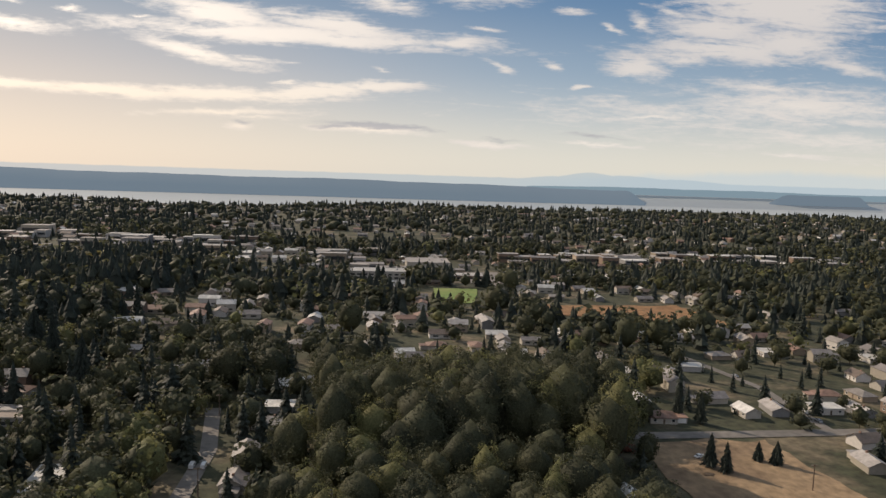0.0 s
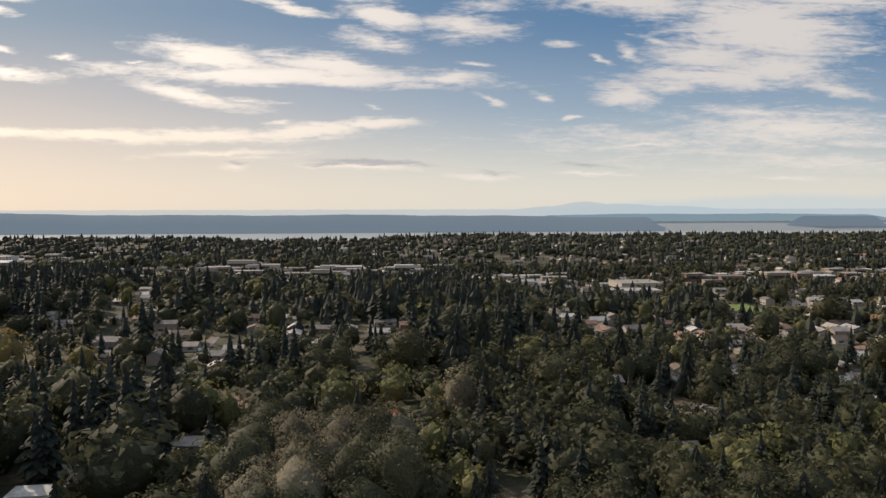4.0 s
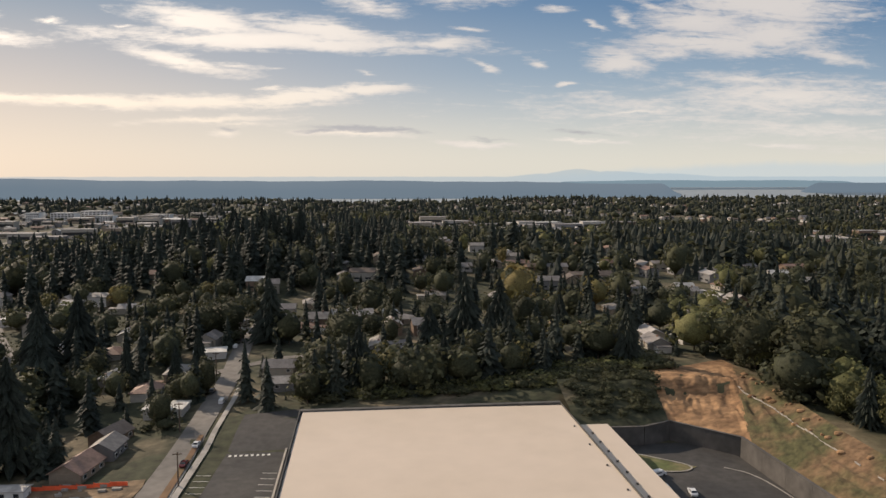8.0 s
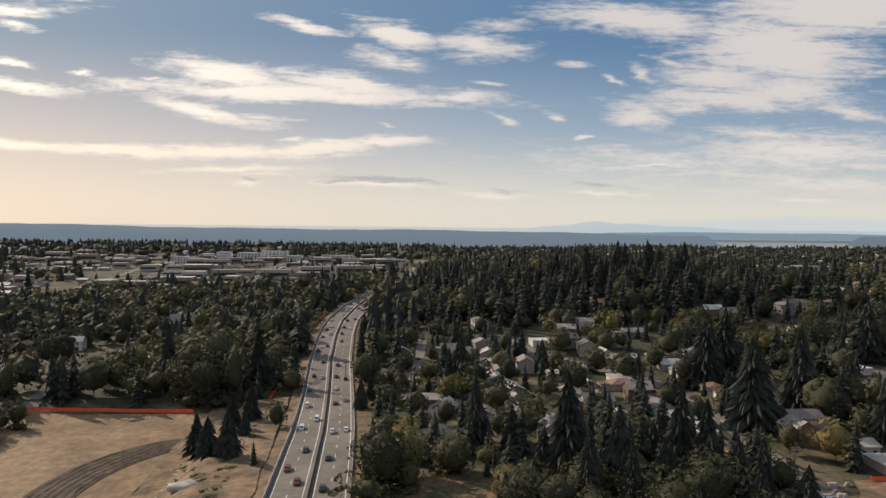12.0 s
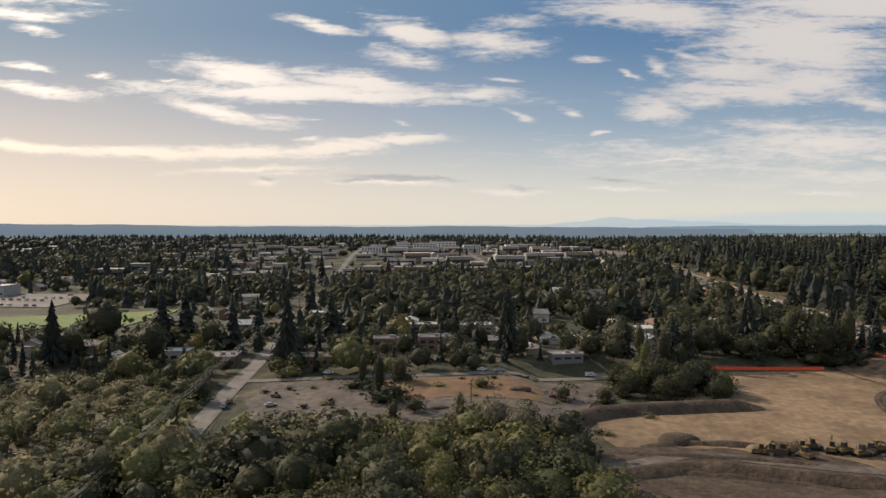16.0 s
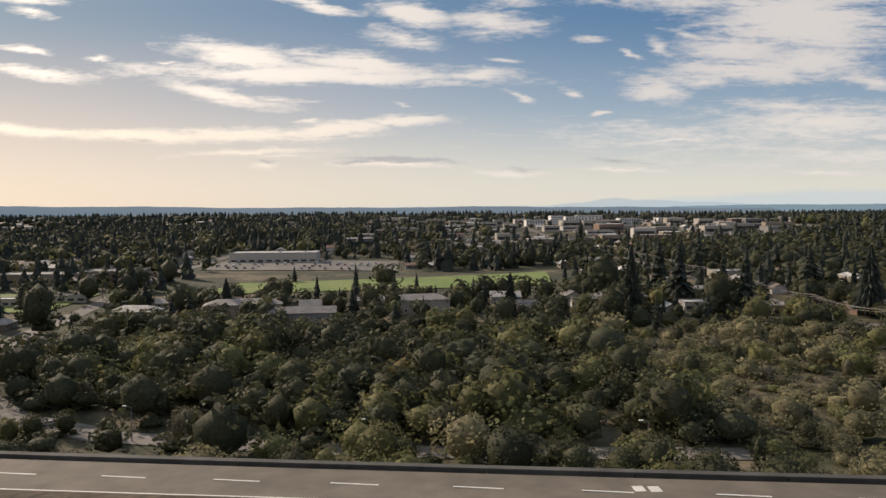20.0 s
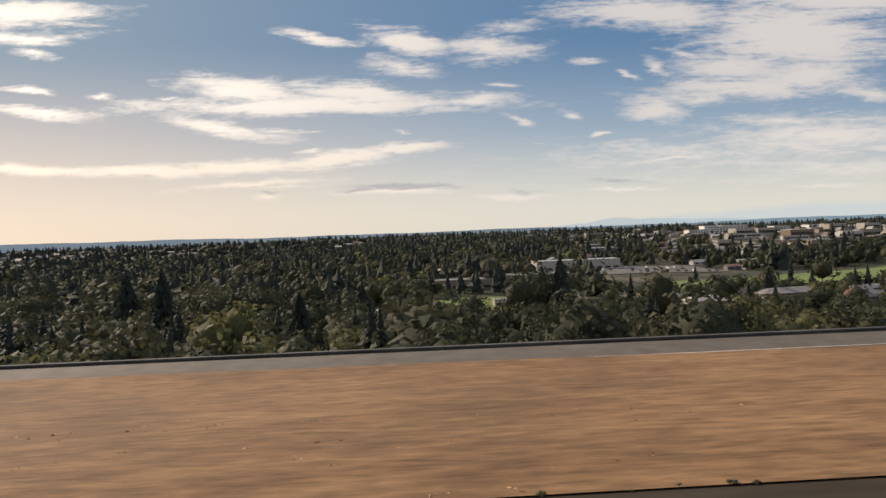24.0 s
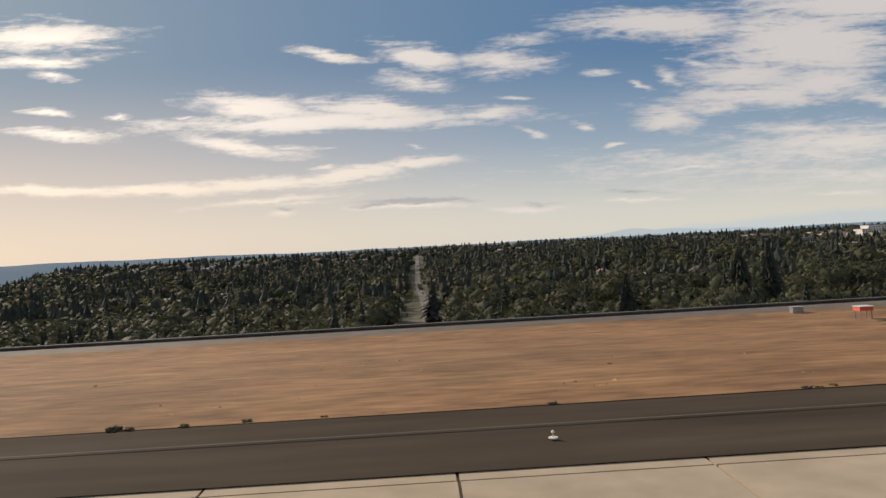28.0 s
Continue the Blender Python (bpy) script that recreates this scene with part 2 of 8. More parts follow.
# ---- materials ----
def material(name, color, rough=0.8, vary=0.25, scale=1.0, other=None, patch=0.12, metal=0.0, bump=0.0, island=0.0, obj=0.0, spec=0.3, lo=0.42, hi=0.62, stretch=(1.0, 1.0, 1.0)):
    """Two scales of variation on a base colour; other: a second colour in patches; island and obj: spread between pieces and between things."""
    m = bpy.data.materials.new(name)
    m.use_nodes = True
    t = m.node_tree
    b = t.nodes["Principled BSDF"]
    b.inputs["Roughness"].default_value, b.inputs["Metallic"].default_value = rough, metal
    b.inputs["Specular IOR Level"].default_value = spec
    geo = t.nodes.new("ShaderNodeNewGeometry")

    def tex(s, detail, seed):
        n = t.nodes.new("ShaderNodeTexNoise")
        n.inputs["Scale"].default_value, n.inputs["Detail"].default_value = s, detail
        mp = t.nodes.new("ShaderNodeMapping")
        mp.inputs["Location"].default_value = (seed * 13.7, seed * 5.1, seed * 3.3)
        mp.inputs["Scale"].default_value = stretch
        t.links.new(geo.outputs["Position"], mp.inputs[0])
        t.links.new(mp.outputs[0], n.inputs["Vector"])
        return n.outputs["Fac"]

    def mix(fac, a, c, blend="MIX"):
        n = t.nodes.new("ShaderNodeMix")
        n.data_type, n.blend_type = "RGBA", blend
        for sock, v in ((n.inputs[0], fac), (n.inputs[6], a), (n.inputs[7], c)):
            if isinstance(v, (int, float)):
                sock.default_value = v
            elif isinstance(v, tuple):
                sock.default_value = (*v[:3], 1)
            else:
                t.links.new(v, sock)
        return n.outputs[2]

    def span(value, a, z, lo_, hi_):
        n = t.nodes.new("ShaderNodeMapRange")
        t.links.new(value, n.inputs[0])
        n.inputs[1].default_value, n.inputs[2].default_value, n.inputs[3].default_value, n.inputs[4].default_value = a, z, lo_, hi_
        return n.outputs[0]

    col = tuple(color)
    if other is not None:
        col = mix(span(tex(patch, 5, 1), lo, hi, 0, 1), col, tuple(other))
    fine = span(tex(scale, 6, 2), 0.25, 0.75, 1 - vary, 1 + vary)
    col = mix(1.0, col, fine, "MULTIPLY")
    for amount, source in ((island, geo.outputs["Random Per Island"]), (obj, None)):
        if amount:
            if source is None:
                source = t.nodes.new("ShaderNodeObjectInfo").outputs["Random"]
            col = mix(1.0, col, span(source, 0, 1, 1 - amount, 1 + amount), "MULTIPLY")
    t.links.new(col, b.inputs["Base Color"])
    if bump:
        n = t.nodes.new("ShaderNodeBump")
        n.inputs["Strength"].default_value = bump
        n.inputs["Distance"].default_value = 0.3
        t.links.new(tex(scale * 1.7, 6, 3), n.inputs["Height"])
        t.links.new(n.outputs[0], b.inputs["Normal"])
    return m


def leaf_material(name, color, other, through=0.35):
    m = material(name, color, 0.7, 0.45, 2.6, other=other, patch=0.07, island=0.3, obj=0.2, spec=0.15, bump=0.4)
    t = m.node_tree
    b, out = t.nodes["Principled BSDF"], t.nodes["Material Output"]
    tr = t.nodes.new("ShaderNodeBsdfTranslucent")
    src = b.inputs["Base Color"].links[0].from_socket
    t.links.new(src, tr.inputs[0])
    mx = t.nodes.new("ShaderNodeMixShader")
    mx.inputs[0].default_value = through
    t.links.new(b.outputs[0], mx.inputs[1])
    t.links.new(tr.outputs[0], mx.inputs[2])
    t.links.new(mx.outputs[0], out.inputs[0])
    return m


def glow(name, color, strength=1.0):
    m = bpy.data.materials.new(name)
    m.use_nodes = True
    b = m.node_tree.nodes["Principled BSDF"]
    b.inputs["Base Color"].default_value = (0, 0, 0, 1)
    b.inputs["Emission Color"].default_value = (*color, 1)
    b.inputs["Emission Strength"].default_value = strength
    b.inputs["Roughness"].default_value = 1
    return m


M_GROUND = material("ground_soil", (0.046, 0.048, 0.026), 0.95, 0.5, 0.5, other=(0.16, 0.125, 0.08), patch=0.06, bump=0.4, lo=0.50, hi=0.70)
M_DRY = material("dry_grass", (0.205, 0.109, 0.050), 0.95, 0.42, 3.4, other=(0.270, 0.152, 0.070), patch=0.75, bump=0.2, stretch=(0.26, 0.9, 1.0), lo=0.36, hi=0.64)
def browned(m, scale):
    """Broad patches of thinner, browner growth over a material's colour."""
    t = m.node_tree
    b = t.nodes["Principled BSDF"]
    src = b.inputs["Base Color"].links[0].from_socket
    geo, n, r, x = t.nodes.new("ShaderNodeNewGeometry"), t.nodes.new("ShaderNodeTexNoise"), t.nodes.new("ShaderNodeMapRange"), t.nodes.new("ShaderNodeMix")
    n.inputs["Scale"].default_value, n.inputs["Detail"].default_value, n.inputs["Roughness"].default_value = scale, 7.0, 0.62
    t.links.new(geo.outputs["Position"], n.inputs["Vector"])
    t.links.new(n.outputs["Fac"], r.inputs[0])
    r.inputs[1].default_value, r.inputs[2].default_value, r.inputs[3].default_value, r.inputs[4].default_value = 0.36, 0.58, 0.74, 1.05
    x.data_type, x.blend_type = "RGBA", "MULTIPLY"
    x.inputs[0].default_value = 1.0
    t.links.new(src, x.inputs[6])
    t.links.new(r.outputs[0], x.inputs[7])
    t.links.new(x.outputs[2], b.inputs["Base Color"])


browned(M_DRY, 0.16)
M_TUFT = material("straw_tufts", (0.52, 0.30, 0.14), 0.9, 0.2, 1.0, island=0.45)
M_VERGE = material("island_grass", (0.10, 0.115, 0.045), 0.95, 0.3, 1.0, other=(0.16, 0.14, 0.07), patch=0.3)
M_LAWN = material("sports_turf", (0.13, 0.19, 0.05), 0.95, 0.2, 0.4, other=(0.19, 0.22, 0.07), patch=0.05)
M_DIRT = material("graded_dirt", (0.255, 0.178, 0.104), 0.95, 0.34, 0.6, other=(0.175, 0.12, 0.072), patch=0.10, bump=0.6, stretch=(1.0, 0.75, 1.0))
M_LOT = material("fresh_asphalt", (0.046, 0.044, 0.042), 0.85, 0.25, 0.8, other=(0.062, 0.058, 0.053), patch=0.1)
M_DARKDIRT = material("turned_soil", (0.058, 0.042, 0.029), 0.95, 0.4, 0.9, other=(0.092, 0.067, 0.045), patch=0.25, bump=0.8)
M_REDDIRT = material("reddish_dry_soil", (0.19, 0.108, 0.062), 0.95, 0.3, 0.4, other=(0.15, 0.10, 0.05), patch=0.12, bump=0.4)
M_VERGEDIRT = material("brown_verge_dirt", (0.21, 0.145, 0.086), 0.95, 0.4, 0.6, other=(0.115, 0.083, 0.052), patch=0.22, bump=0.9)
M_SLOPE = material("eroded_clay_slope", (0.33, 0.195, 0.10), 0.95, 0.5, 0.9, other=(0.20, 0.115, 0.06), patch=0.3, bump=1.0, stretch=(0.5, 0.8, 1.6))
M_ASPHALT = material("asphalt", (0.118, 0.099, 0.078), 0.85, 0.25, 0.8, other=(0.15, 0.127, 0.10), patch=0.08)
M_STREET = material("worn_asphalt", (0.14, 0.128, 0.113), 0.85, 0.25, 0.6, other=(0.19, 0.17, 0.147), patch=0.07)
M_GRAVEL = material("gravel", (0.092, 0.080, 0.067), 0.95, 0.4, 0.7, other=(0.145, 0.118, 0.093), patch=0.13, bump=0.4)
M_HIGHWAY = material("highway_asphalt", (0.135, 0.120, 0.102), 0.85, 0.25, 0.6, other=(0.175, 0.155, 0.130), patch=0.07)
M_SHOULDER = material("runway_shoulder", (0.052, 0.041, 0.029), 0.95, 0.2, 1.6, other=(0.071, 0.056, 0.040), patch=0.35, spec=0.06, stretch=(0.2, 1.0, 1.0))
M_CONCRETE = material("concrete_slab", (0.36, 0.29, 0.20), 0.85, 0.15, 1.5, other=(0.38, 0.31, 0.225), patch=0.2, obj=0.08)
M_KERB = material("concrete", (0.36, 0.33, 0.29), 0.85, 0.2, 1.0, other=(0.27, 0.25, 0.22), patch=0.4)
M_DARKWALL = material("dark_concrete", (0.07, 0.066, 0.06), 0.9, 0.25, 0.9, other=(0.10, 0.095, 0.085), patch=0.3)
# Retaining wall grey is lowered to hold the shade on the court wall's face.
M_RETAIN = material("grey_retaining_wall", (0.11, 0.10, 0.09), 0.9, 0.2, 0.8, other=(0.08, 0.074, 0.067), patch=0.3)
M_SLOPEGRASS = material("rough_slope_grass", (0.075, 0.072, 0.032), 0.95, 0.5, 0.9, other=(0.17, 0.105, 0.058), patch=0.16, bump=0.8)
M_LINE = material("road_paint", (0.62, 0.60, 0.55), 0.7, 0.15, 2.0)
M_YELLOW = material("yellow_paint", (0.55, 0.42, 0.10), 0.7, 0.15, 2.0)
M_ROOFMEM = material("roof_membrane", (0.57, 0.475, 0.38), 0.75, 0.04, 0.25, other=(0.535, 0.445, 0.35), patch=0.05)
M_WHITEWALL = material("white_wall_panel", (0.72, 0.70, 0.66), 0.7, 0.08, 0.8, other=(0.62, 0.60, 0.56), patch=0.3)
M_STEEL = material("galvanised_steel", (0.30, 0.30, 0.30), 0.5, 0.15, 2.0, metal=0.6)
M_WOOD = material("weathered_pole_wood", (0.12, 0.085, 0.06), 0.9, 0.3, 2.0)
M_WIRE = material("cable", (0.28, 0.26, 0.23), 0.5, 0.1, 1.0)
M_BROWNSIGN = material("brown_sign_panel", (0.09, 0.045, 0.03), 0.6, 0.15, 2.0, other=(0.07, 0.037, 0.026), patch=0.8)
M_TRUNK = material("bark", (0.10, 0.075, 0.055), 0.95, 0.35, 2.5, bump=0.4)
M_ORANGE = material("orange_mesh", (0.85, 0.13, 0.05), 0.8, 0.15, 1.0)
M_RED = material("red_paint", (0.62, 0.10, 0.05), 0.6, 0.2, 1.5)
M_GLASS = material("window_glass", (0.03, 0.035, 0.04), 0.12, 0.1, 1.0, spec=0.6)
M_TYRE = material("tyre_rubber", (0.02, 0.02, 0.02), 0.9, 0.2, 3.0)
M_LAMP = material("frosted_lens", (0.75, 0.74, 0.70), 0.3, 0.05, 2.0)
M_MACHINE = material("worn_machine_paint", (0.24, 0.16, 0.06), 0.7, 0.3, 1.5, other=(0.07, 0.052, 0.035), patch=0.8)
LEAF = {
    "fir": leaf_material("fir_needles", (0.030, 0.037, 0.029), (0.042, 0.049, 0.036), 0.12),
    "broad": leaf_material("broad_leaves", (0.052, 0.056, 0.032), (0.074, 0.074, 0.038), 0.3),
    "olive": leaf_material("olive_leaves", (0.108, 0.112, 0.048), (0.146, 0.138, 0.058), 0.35),
    "willow": leaf_material("willow_leaves", (0.27, 0.25, 0.14), (0.34, 0.305, 0.18), 0.5),
    "yellow": leaf_material("yellowing_leaves", (0.15, 0.135, 0.055), (0.19, 0.15, 0.06), 0.35),
    "silver": leaf_material("silvery_leaves", (0.205, 0.182, 0.124), (0.115, 0.103, 0.065), 0.4),
    "russet": leaf_material("russet_leaves", (0.14, 0.045, 0.03), (0.09, 0.045, 0.025), 0.4),
}
M_JOINT = material("joint_filler", (0.21, 0.178, 0.135), 0.9, 0.25, 1.5)
M_ROOFS = [material("shingle_roof", c, 0.6, 0.2, 2.0, other=tuple(v * 0.75 for v in c), patch=0.5, obj=0.25) for c in
           ((0.20, 0.18, 0.165), (0.28, 0.25, 0.22), (0.15, 0.115, 0.09), (0.36, 0.33, 0.30), (0.24, 0.15, 0.11), (0.52, 0.50, 0.46))]
M_WALLS = [material("house_wall_paint", c, 0.8, 0.1, 1.5, obj=0.2) for c in
           ((0.36, 0.33, 0.28), (0.26, 0.21, 0.155), (0.19, 0.185, 0.18), (0.48, 0.45, 0.41), (0.18, 0.125, 0.09), (0.30, 0.27, 0.22))]
M_TRIM = material("white_trim", (0.70, 0.68, 0.64), 0.6, 0.08, 2.0)
M_CARS = [material("car_paint", c, 0.3, 0.05, 2.0, obj=0.1, spec=0.6) for c in
          ((0.62, 0.62, 0.61), (0.04, 0.04, 0.045), (0.30, 0.31, 0.33), (0.16, 0.03, 0.03), (0.03, 0.04, 0.06), (0.35, 0.30, 0.22))]

# ---- mesh helpers ----
def mesh_of(name, verts, faces, mats, index=None, smooth=False):
    me = bpy.data.meshes.new(name)
    me.from_pydata([tuple(v) for v in verts], [], [tuple(f) for f in faces])
    for m in mats if isinstance(mats, (list, tuple)) else [mats]:
        me.materials.append(m)
    if index is not None:
        me.polygons.foreach_set("material_index", index)
    if smooth:
        me.polygons.foreach_set("use_smooth", [True] * len(me.polygons))
    me.update()
    return me


class Shape:
    """Collects boxes, prisms and tubes into one mesh."""

    def __init__(self):
        self.v, self.f = [], []

    def add(self, verts, faces):
        n = len(self.v)
        self.v += [tuple(p) for p in verts]
        self.f += [tuple(i + n for i in f) for f in faces]
        return self

    def box(self, x0, y0, z0, x1, y1, z1, m=None):
        p = [(x, y, z) for z in (z0, z1) for x, y in ((x0, y0), (x1, y0), (x1, y1), (x0, y1))]
        if m is not None:
            p = [m @ Vector(q) for q in p]
        return self.add(p, ((3, 2, 1, 0), (4, 5, 6, 7), (0, 1, 5, 4), (1, 2, 6, 5), (2, 3, 7, 6), (3, 0, 4, 7)))

    def slab(self, ring, z0, z1, ring_top=None):
        """A prism over a ring of (x, y) points; the top ring may differ."""
        n, top = len(ring), ring_top or ring
        p = [(x, y, z0) for x, y in ring] + [(x, y, z1) for x, y in top]
        return self.add(p, [tuple(range(n))[::-1], tuple(range(n, 2 * n))] + [(i, (i + 1) % n, n + (i + 1) % n, n + i) for i in range(n)])

    def tube(self, path, radii, sides=6):
        rings = []
        for i, p in enumerate(path):
            p = Vector(p)
            a = Vector(path[max(i - 1, 0)])
            b = Vector(path[min(i + 1, len(path) - 1)])
            way = (b - a).normalized() if (b - a).length > 1e-6 else Vector((0, 0, 1))
            s = way.orthogonal().normalized()
            t = way.cross(s)
            r = radii[i] if isinstance(radii, (list, tuple)) else radii
            rings += [p + (s * math.cos(k * 2 * math.pi / sides) + t * math.sin(k * 2 * math.pi / sides)) * r for k in range(sides)]
        n = len(path)
        faces = [(i * sides + k, i * sides + (k + 1) % sides, (i + 1) * sides + (k + 1) % sides, (i + 1) * sides + k) for i in range(n - 1) for k in range(sides)]
        faces += [tuple(range(sides))[::-1], tuple(range((n - 1) * sides, n * sides))]
        return self.add(rings, faces)

    def mesh(self, name, mat, smooth=False):
        return mesh_of(name, self.v, self.f, mat, smooth=smooth)


def part(name, shape, mat, parent, label="", smooth=False):
    ob = new(name, shape if isinstance(shape, bpy.types.Mesh) else shape.mesh(name, mat, smooth))
    ob.parent = parent
    return tagged(ob, label)


def thing(name, label, category, group="", at=None):
    ob = new(name)
    ob.empty_display_size = 0.5
    if at is not None:
        ob.matrix_basis = at
    return tagged(ob, label, category, group)


# ---- the lie of the land ----
HEIGHTS = ((40, 100, -10), (0, 190, -10), (40, 360, -13), (50, 520, -19), (-93, 450, -6), (-147, 237, -4), (-120, 130, -7), (-90, 150, -9), (-239, 150, -3),
           (-200, 110, -6), (-300, 175, -9), (-342, 195, -9), (-370, 125, -14), (-400, 180, -14), (-450, 120, -14), (-404, 258, -8),
           (-541, 118, -20), (-507, 187, -19), (-430, 200, -15), (-350, 310, 3), (-300, 340, 0), (-575, 216, -17.5), (-660, 208, -20.5))
HEIGHTS2 = ((-615, 217, -17), (-690, 130, -22), (-690, 80, -21), (-770, 105, -23), (-742, 360, -19), (-684, 371, -16), (-580, 755, -8), (-725, 240, -17.5),
            (-830, 345, -17), (-868, 204, -20), (-936, 133, -20), (-993, 153, -20), (-930, 300, -17), (-1040, 197, -20), (-1109, 478, -25), (-1145, 236, -22),
            (-607, 705, -9), (-876, 318, -15), (0, 900, -10), (-300, 900, -7), (-600, 1000, -5), (-1000, 900, -9), (-1300, 800, -9), (400, 500, -14), (500, 1000, -9), (-300, 600, -4))
KNOBS = np.array(HEIGHTS + HEIGHTS2, float)


def step(x, a, b):
    s = np.clip((x - a) / (b - a), 0, 1)
    return s * s * (3 - 2 * s)


def in_box(x, y, x0, x1, y0, y1, soft):
    """1 inside a rectangle, falling to 0 over soft metres outside it."""
    d = np.hypot(np.maximum(np.maximum(x0 - x, x - x1), 0), np.maximum(np.maximum(y0 - y, y - y1), 0))
    return 1 - step(d, 0, soft)


def rim(x):
    """Outer edge of the airfield's plateau."""
    bend = ((x + 812) + np.sqrt((x + 812) ** 2 + 64.0)) / 2
    return 54.9 - 0.0049 * (np.minimum(x, -835) + 1058) - 0.20 * bend - 1.35 * np.exp(-((x + 862) / 58.0) ** 2)


def middle(x):
    return 14.29 - 0.0049 * (x + 1058)


def land(x, y):
    x, y = np.asarray(x, float), np.asarray(y, float)
    top = np.zeros(np.broadcast(x, y).shape)
    sum_w = top.copy()
    for kx, ky, kz in KNOBS:
        w = ((x - kx) ** 2 + (y - ky) ** 2 + 900.0) ** -1.5
        top, sum_w = top + w * kz, sum_w + w
    z = top / sum_w
    z = z + in_box(x, y, -1500, -900, 620, 1150, 300) * 4
    # the warehouse's lot, the bank behind it and the cut beside it
    k = in_box(x, y, -330, -241.5, 20, 126, 8)
    z = z * (1 - k) + k * -12.5
    # the building site
    k = in_box(x, y, -580, -499, 90, 189, 8)
    z = z * (1 - k) + k * -20.0
    # down to the sound, far out
    shore = 1330 + 120 * np.sin(x * 0.0031) + 60 * np.sin(x * 0.0093 + 1)
    z = z + (-150 - z) * step(y, shore, shore + 420)
    z = z + (-45 - z) * step(-x - 0.35 * (y - 800), 1400, 1600) * step(y, 300, 500) * 0.95
    # the airfield's plateau
    lat = y - middle(x)
    deck = np.where(lat < 9.5, 0.0, np.where(lat < 13.6, -0.07 * (lat - 9.5), -0.29 - 1.31 * step(lat, 13.6, 36) * 1.0))
    e = y - rim(x)
    k = 1 - step(e, 1.2, 9.0)
    k = k * step(-x, 640, 700) if np.ndim(x) else k * float(step(-x, 640, 700))
    return z * (1 - k) + deck * k - np.where((k > 0.98) & (lat > -40), 0.12, 0.0)


GX0, GY0, GS = -1960.0, -60.0, 2.0
gx, gy = np.arange(GX0, 1160, GS), np.arange(GY0, 1560, GS)
GRID = np.concatenate([land(*np.meshgrid(gx, gy[i:i + 90])) for i in range(0, len(gy), 90)])


def land1(x, y):
    """The height of the land at one place, from a fine grid of it."""
    fx, fy = (x - GX0) / GS, (y - GY0) / GS
    i, j = int(fx), int(fy)
    if i < 0 or j < 0 or i >= len(gx) - 1 or j >= len(gy) - 1:
        return float(land(np.array([x]), np.array([y]))[0])
    u, v = fx - i, fy - j
    return float((GRID[j, i] * (1 - u) + GRID[j, i + 1] * u) * (1 - v) + (GRID[j + 1, i] * (1 - u) + GRID[j + 1, i + 1] * u) * v)


def grid_sheet(name, xs, ys, mat, off=0.0, zf=None):
    X, Y = np.meshgrid(xs, ys)
    Z = (zf or land)(X, Y) + off
    nx, ny = len(xs), len(ys)
    idx = np.arange(nx * ny).reshape(ny, nx)
    faces = np.stack([idx[:-1, :-1], idx[:-1, 1:], idx[1:, 1:], idx[1:, :-1]], -1).reshape(-1, 4)
    me = mesh_of(name, np.stack([X, Y, Z], -1).reshape(-1, 3).tolist(), faces.tolist(), mat, smooth=True)
    return new(name, me)


def ribbon(name, line, width, mat, off=0.1, parent=None, step_m=4.0, shift=0.0, flat=None, kind="structure", label="", category=""):
    """A strip that lies on the land along a line of (x, y) points."""
    pts = [Vector(p) for p in line]
    samples = []
    for a, b in zip(pts, pts[1:]):
        n = max(1, int((b - a).length / step_m))
        samples += [a.lerp(b, i / n) for i in range(n)]
    samples.append(pts[-1])
    verts, faces = [], []
    cols = max(1, int(width / 3.0))
    for i, p in enumerate(samples):
        a, b = samples[max(i - 1, 0)], samples[min(i + 1, len(samples) - 1)]
        way = (b - a).normalized()
        side = Vector((-way.y, way.x))
        row = [p + side * (shift + width * (c / cols - 0.5)) for c in range(cols + 1)]
        z = land(np.array([q.x for q in row]), np.array([q.y for q in row])) if flat is None else [flat] * len(row)
        verts += [(q.x, q.y, zz + off) for q, zz in zip(row, z)]
    for i in range(len(samples) - 1):
        for c in range(cols):
            k = i * (cols + 1) + c
            faces.append((k, k + 1, k + cols + 2, k + cols + 1))
    ob = new(name, mesh_of(name, verts, faces, mat, smooth=True))
    ob.parent = parent
    return tagged(ob, label, category, "", kind)


def smooth_line(line, rounds=2):
    """The line with its corners cut to a flowing curve."""
    pts = [Vector(p) for p in line]
    for _ in range(rounds):
        out = [pts[0]]
        for a, b in zip(pts, pts[1:]):
            out += [a.lerp(b, 0.25), a.lerp(b, 0.75)]
        pts = out + [pts[-1]]
    return [tuple(p) for p in pts]


def ridge(name, line, profile, mat, label, category, rough=0.25, step_m=1.5):
    """A bank of earth along a line: profile gives (sideways, height) points across it."""
    pts, samples = [Vector(p) for p in line], []
    for a, b in zip(pts, pts[1:]):
        n = max(1, int((b - a).length / step_m))
        samples += [a.lerp(b, i / n) for i in range(n)]
    samples.append(pts[-1])
    verts, faces = [], []
    for i, p in enumerate(samples):
        a, b = samples[max(i - 1, 0)], samples[min(i + 1, len(samples) - 1)]
        way = (b - a).normalized()
        side = Vector((-way.y, way.x))
        taper = min(1.0, i / 4, (len(samples) - 1 - i) / 4)
        for o, h in profile:
            q = p + side * (o + 0.5 * noise.noise((p.x * 0.4, p.y * 0.4, o)))
            verts.append((q.x, q.y, land1(q.x, q.y) + h * taper + rough * noise.noise((q.x * 0.6, q.y * 0.6, 2)) - 0.05))
    m = len(profile)
    for i in range(len(samples) - 1):
        for c in range(m - 1):
            k = i * m + c
            faces.append((k, k + 1, k + m + 1, k + m))
    return tagged(new(name, mesh_of(name, verts, faces, mat, smooth=True)), label, category, "", "structure")


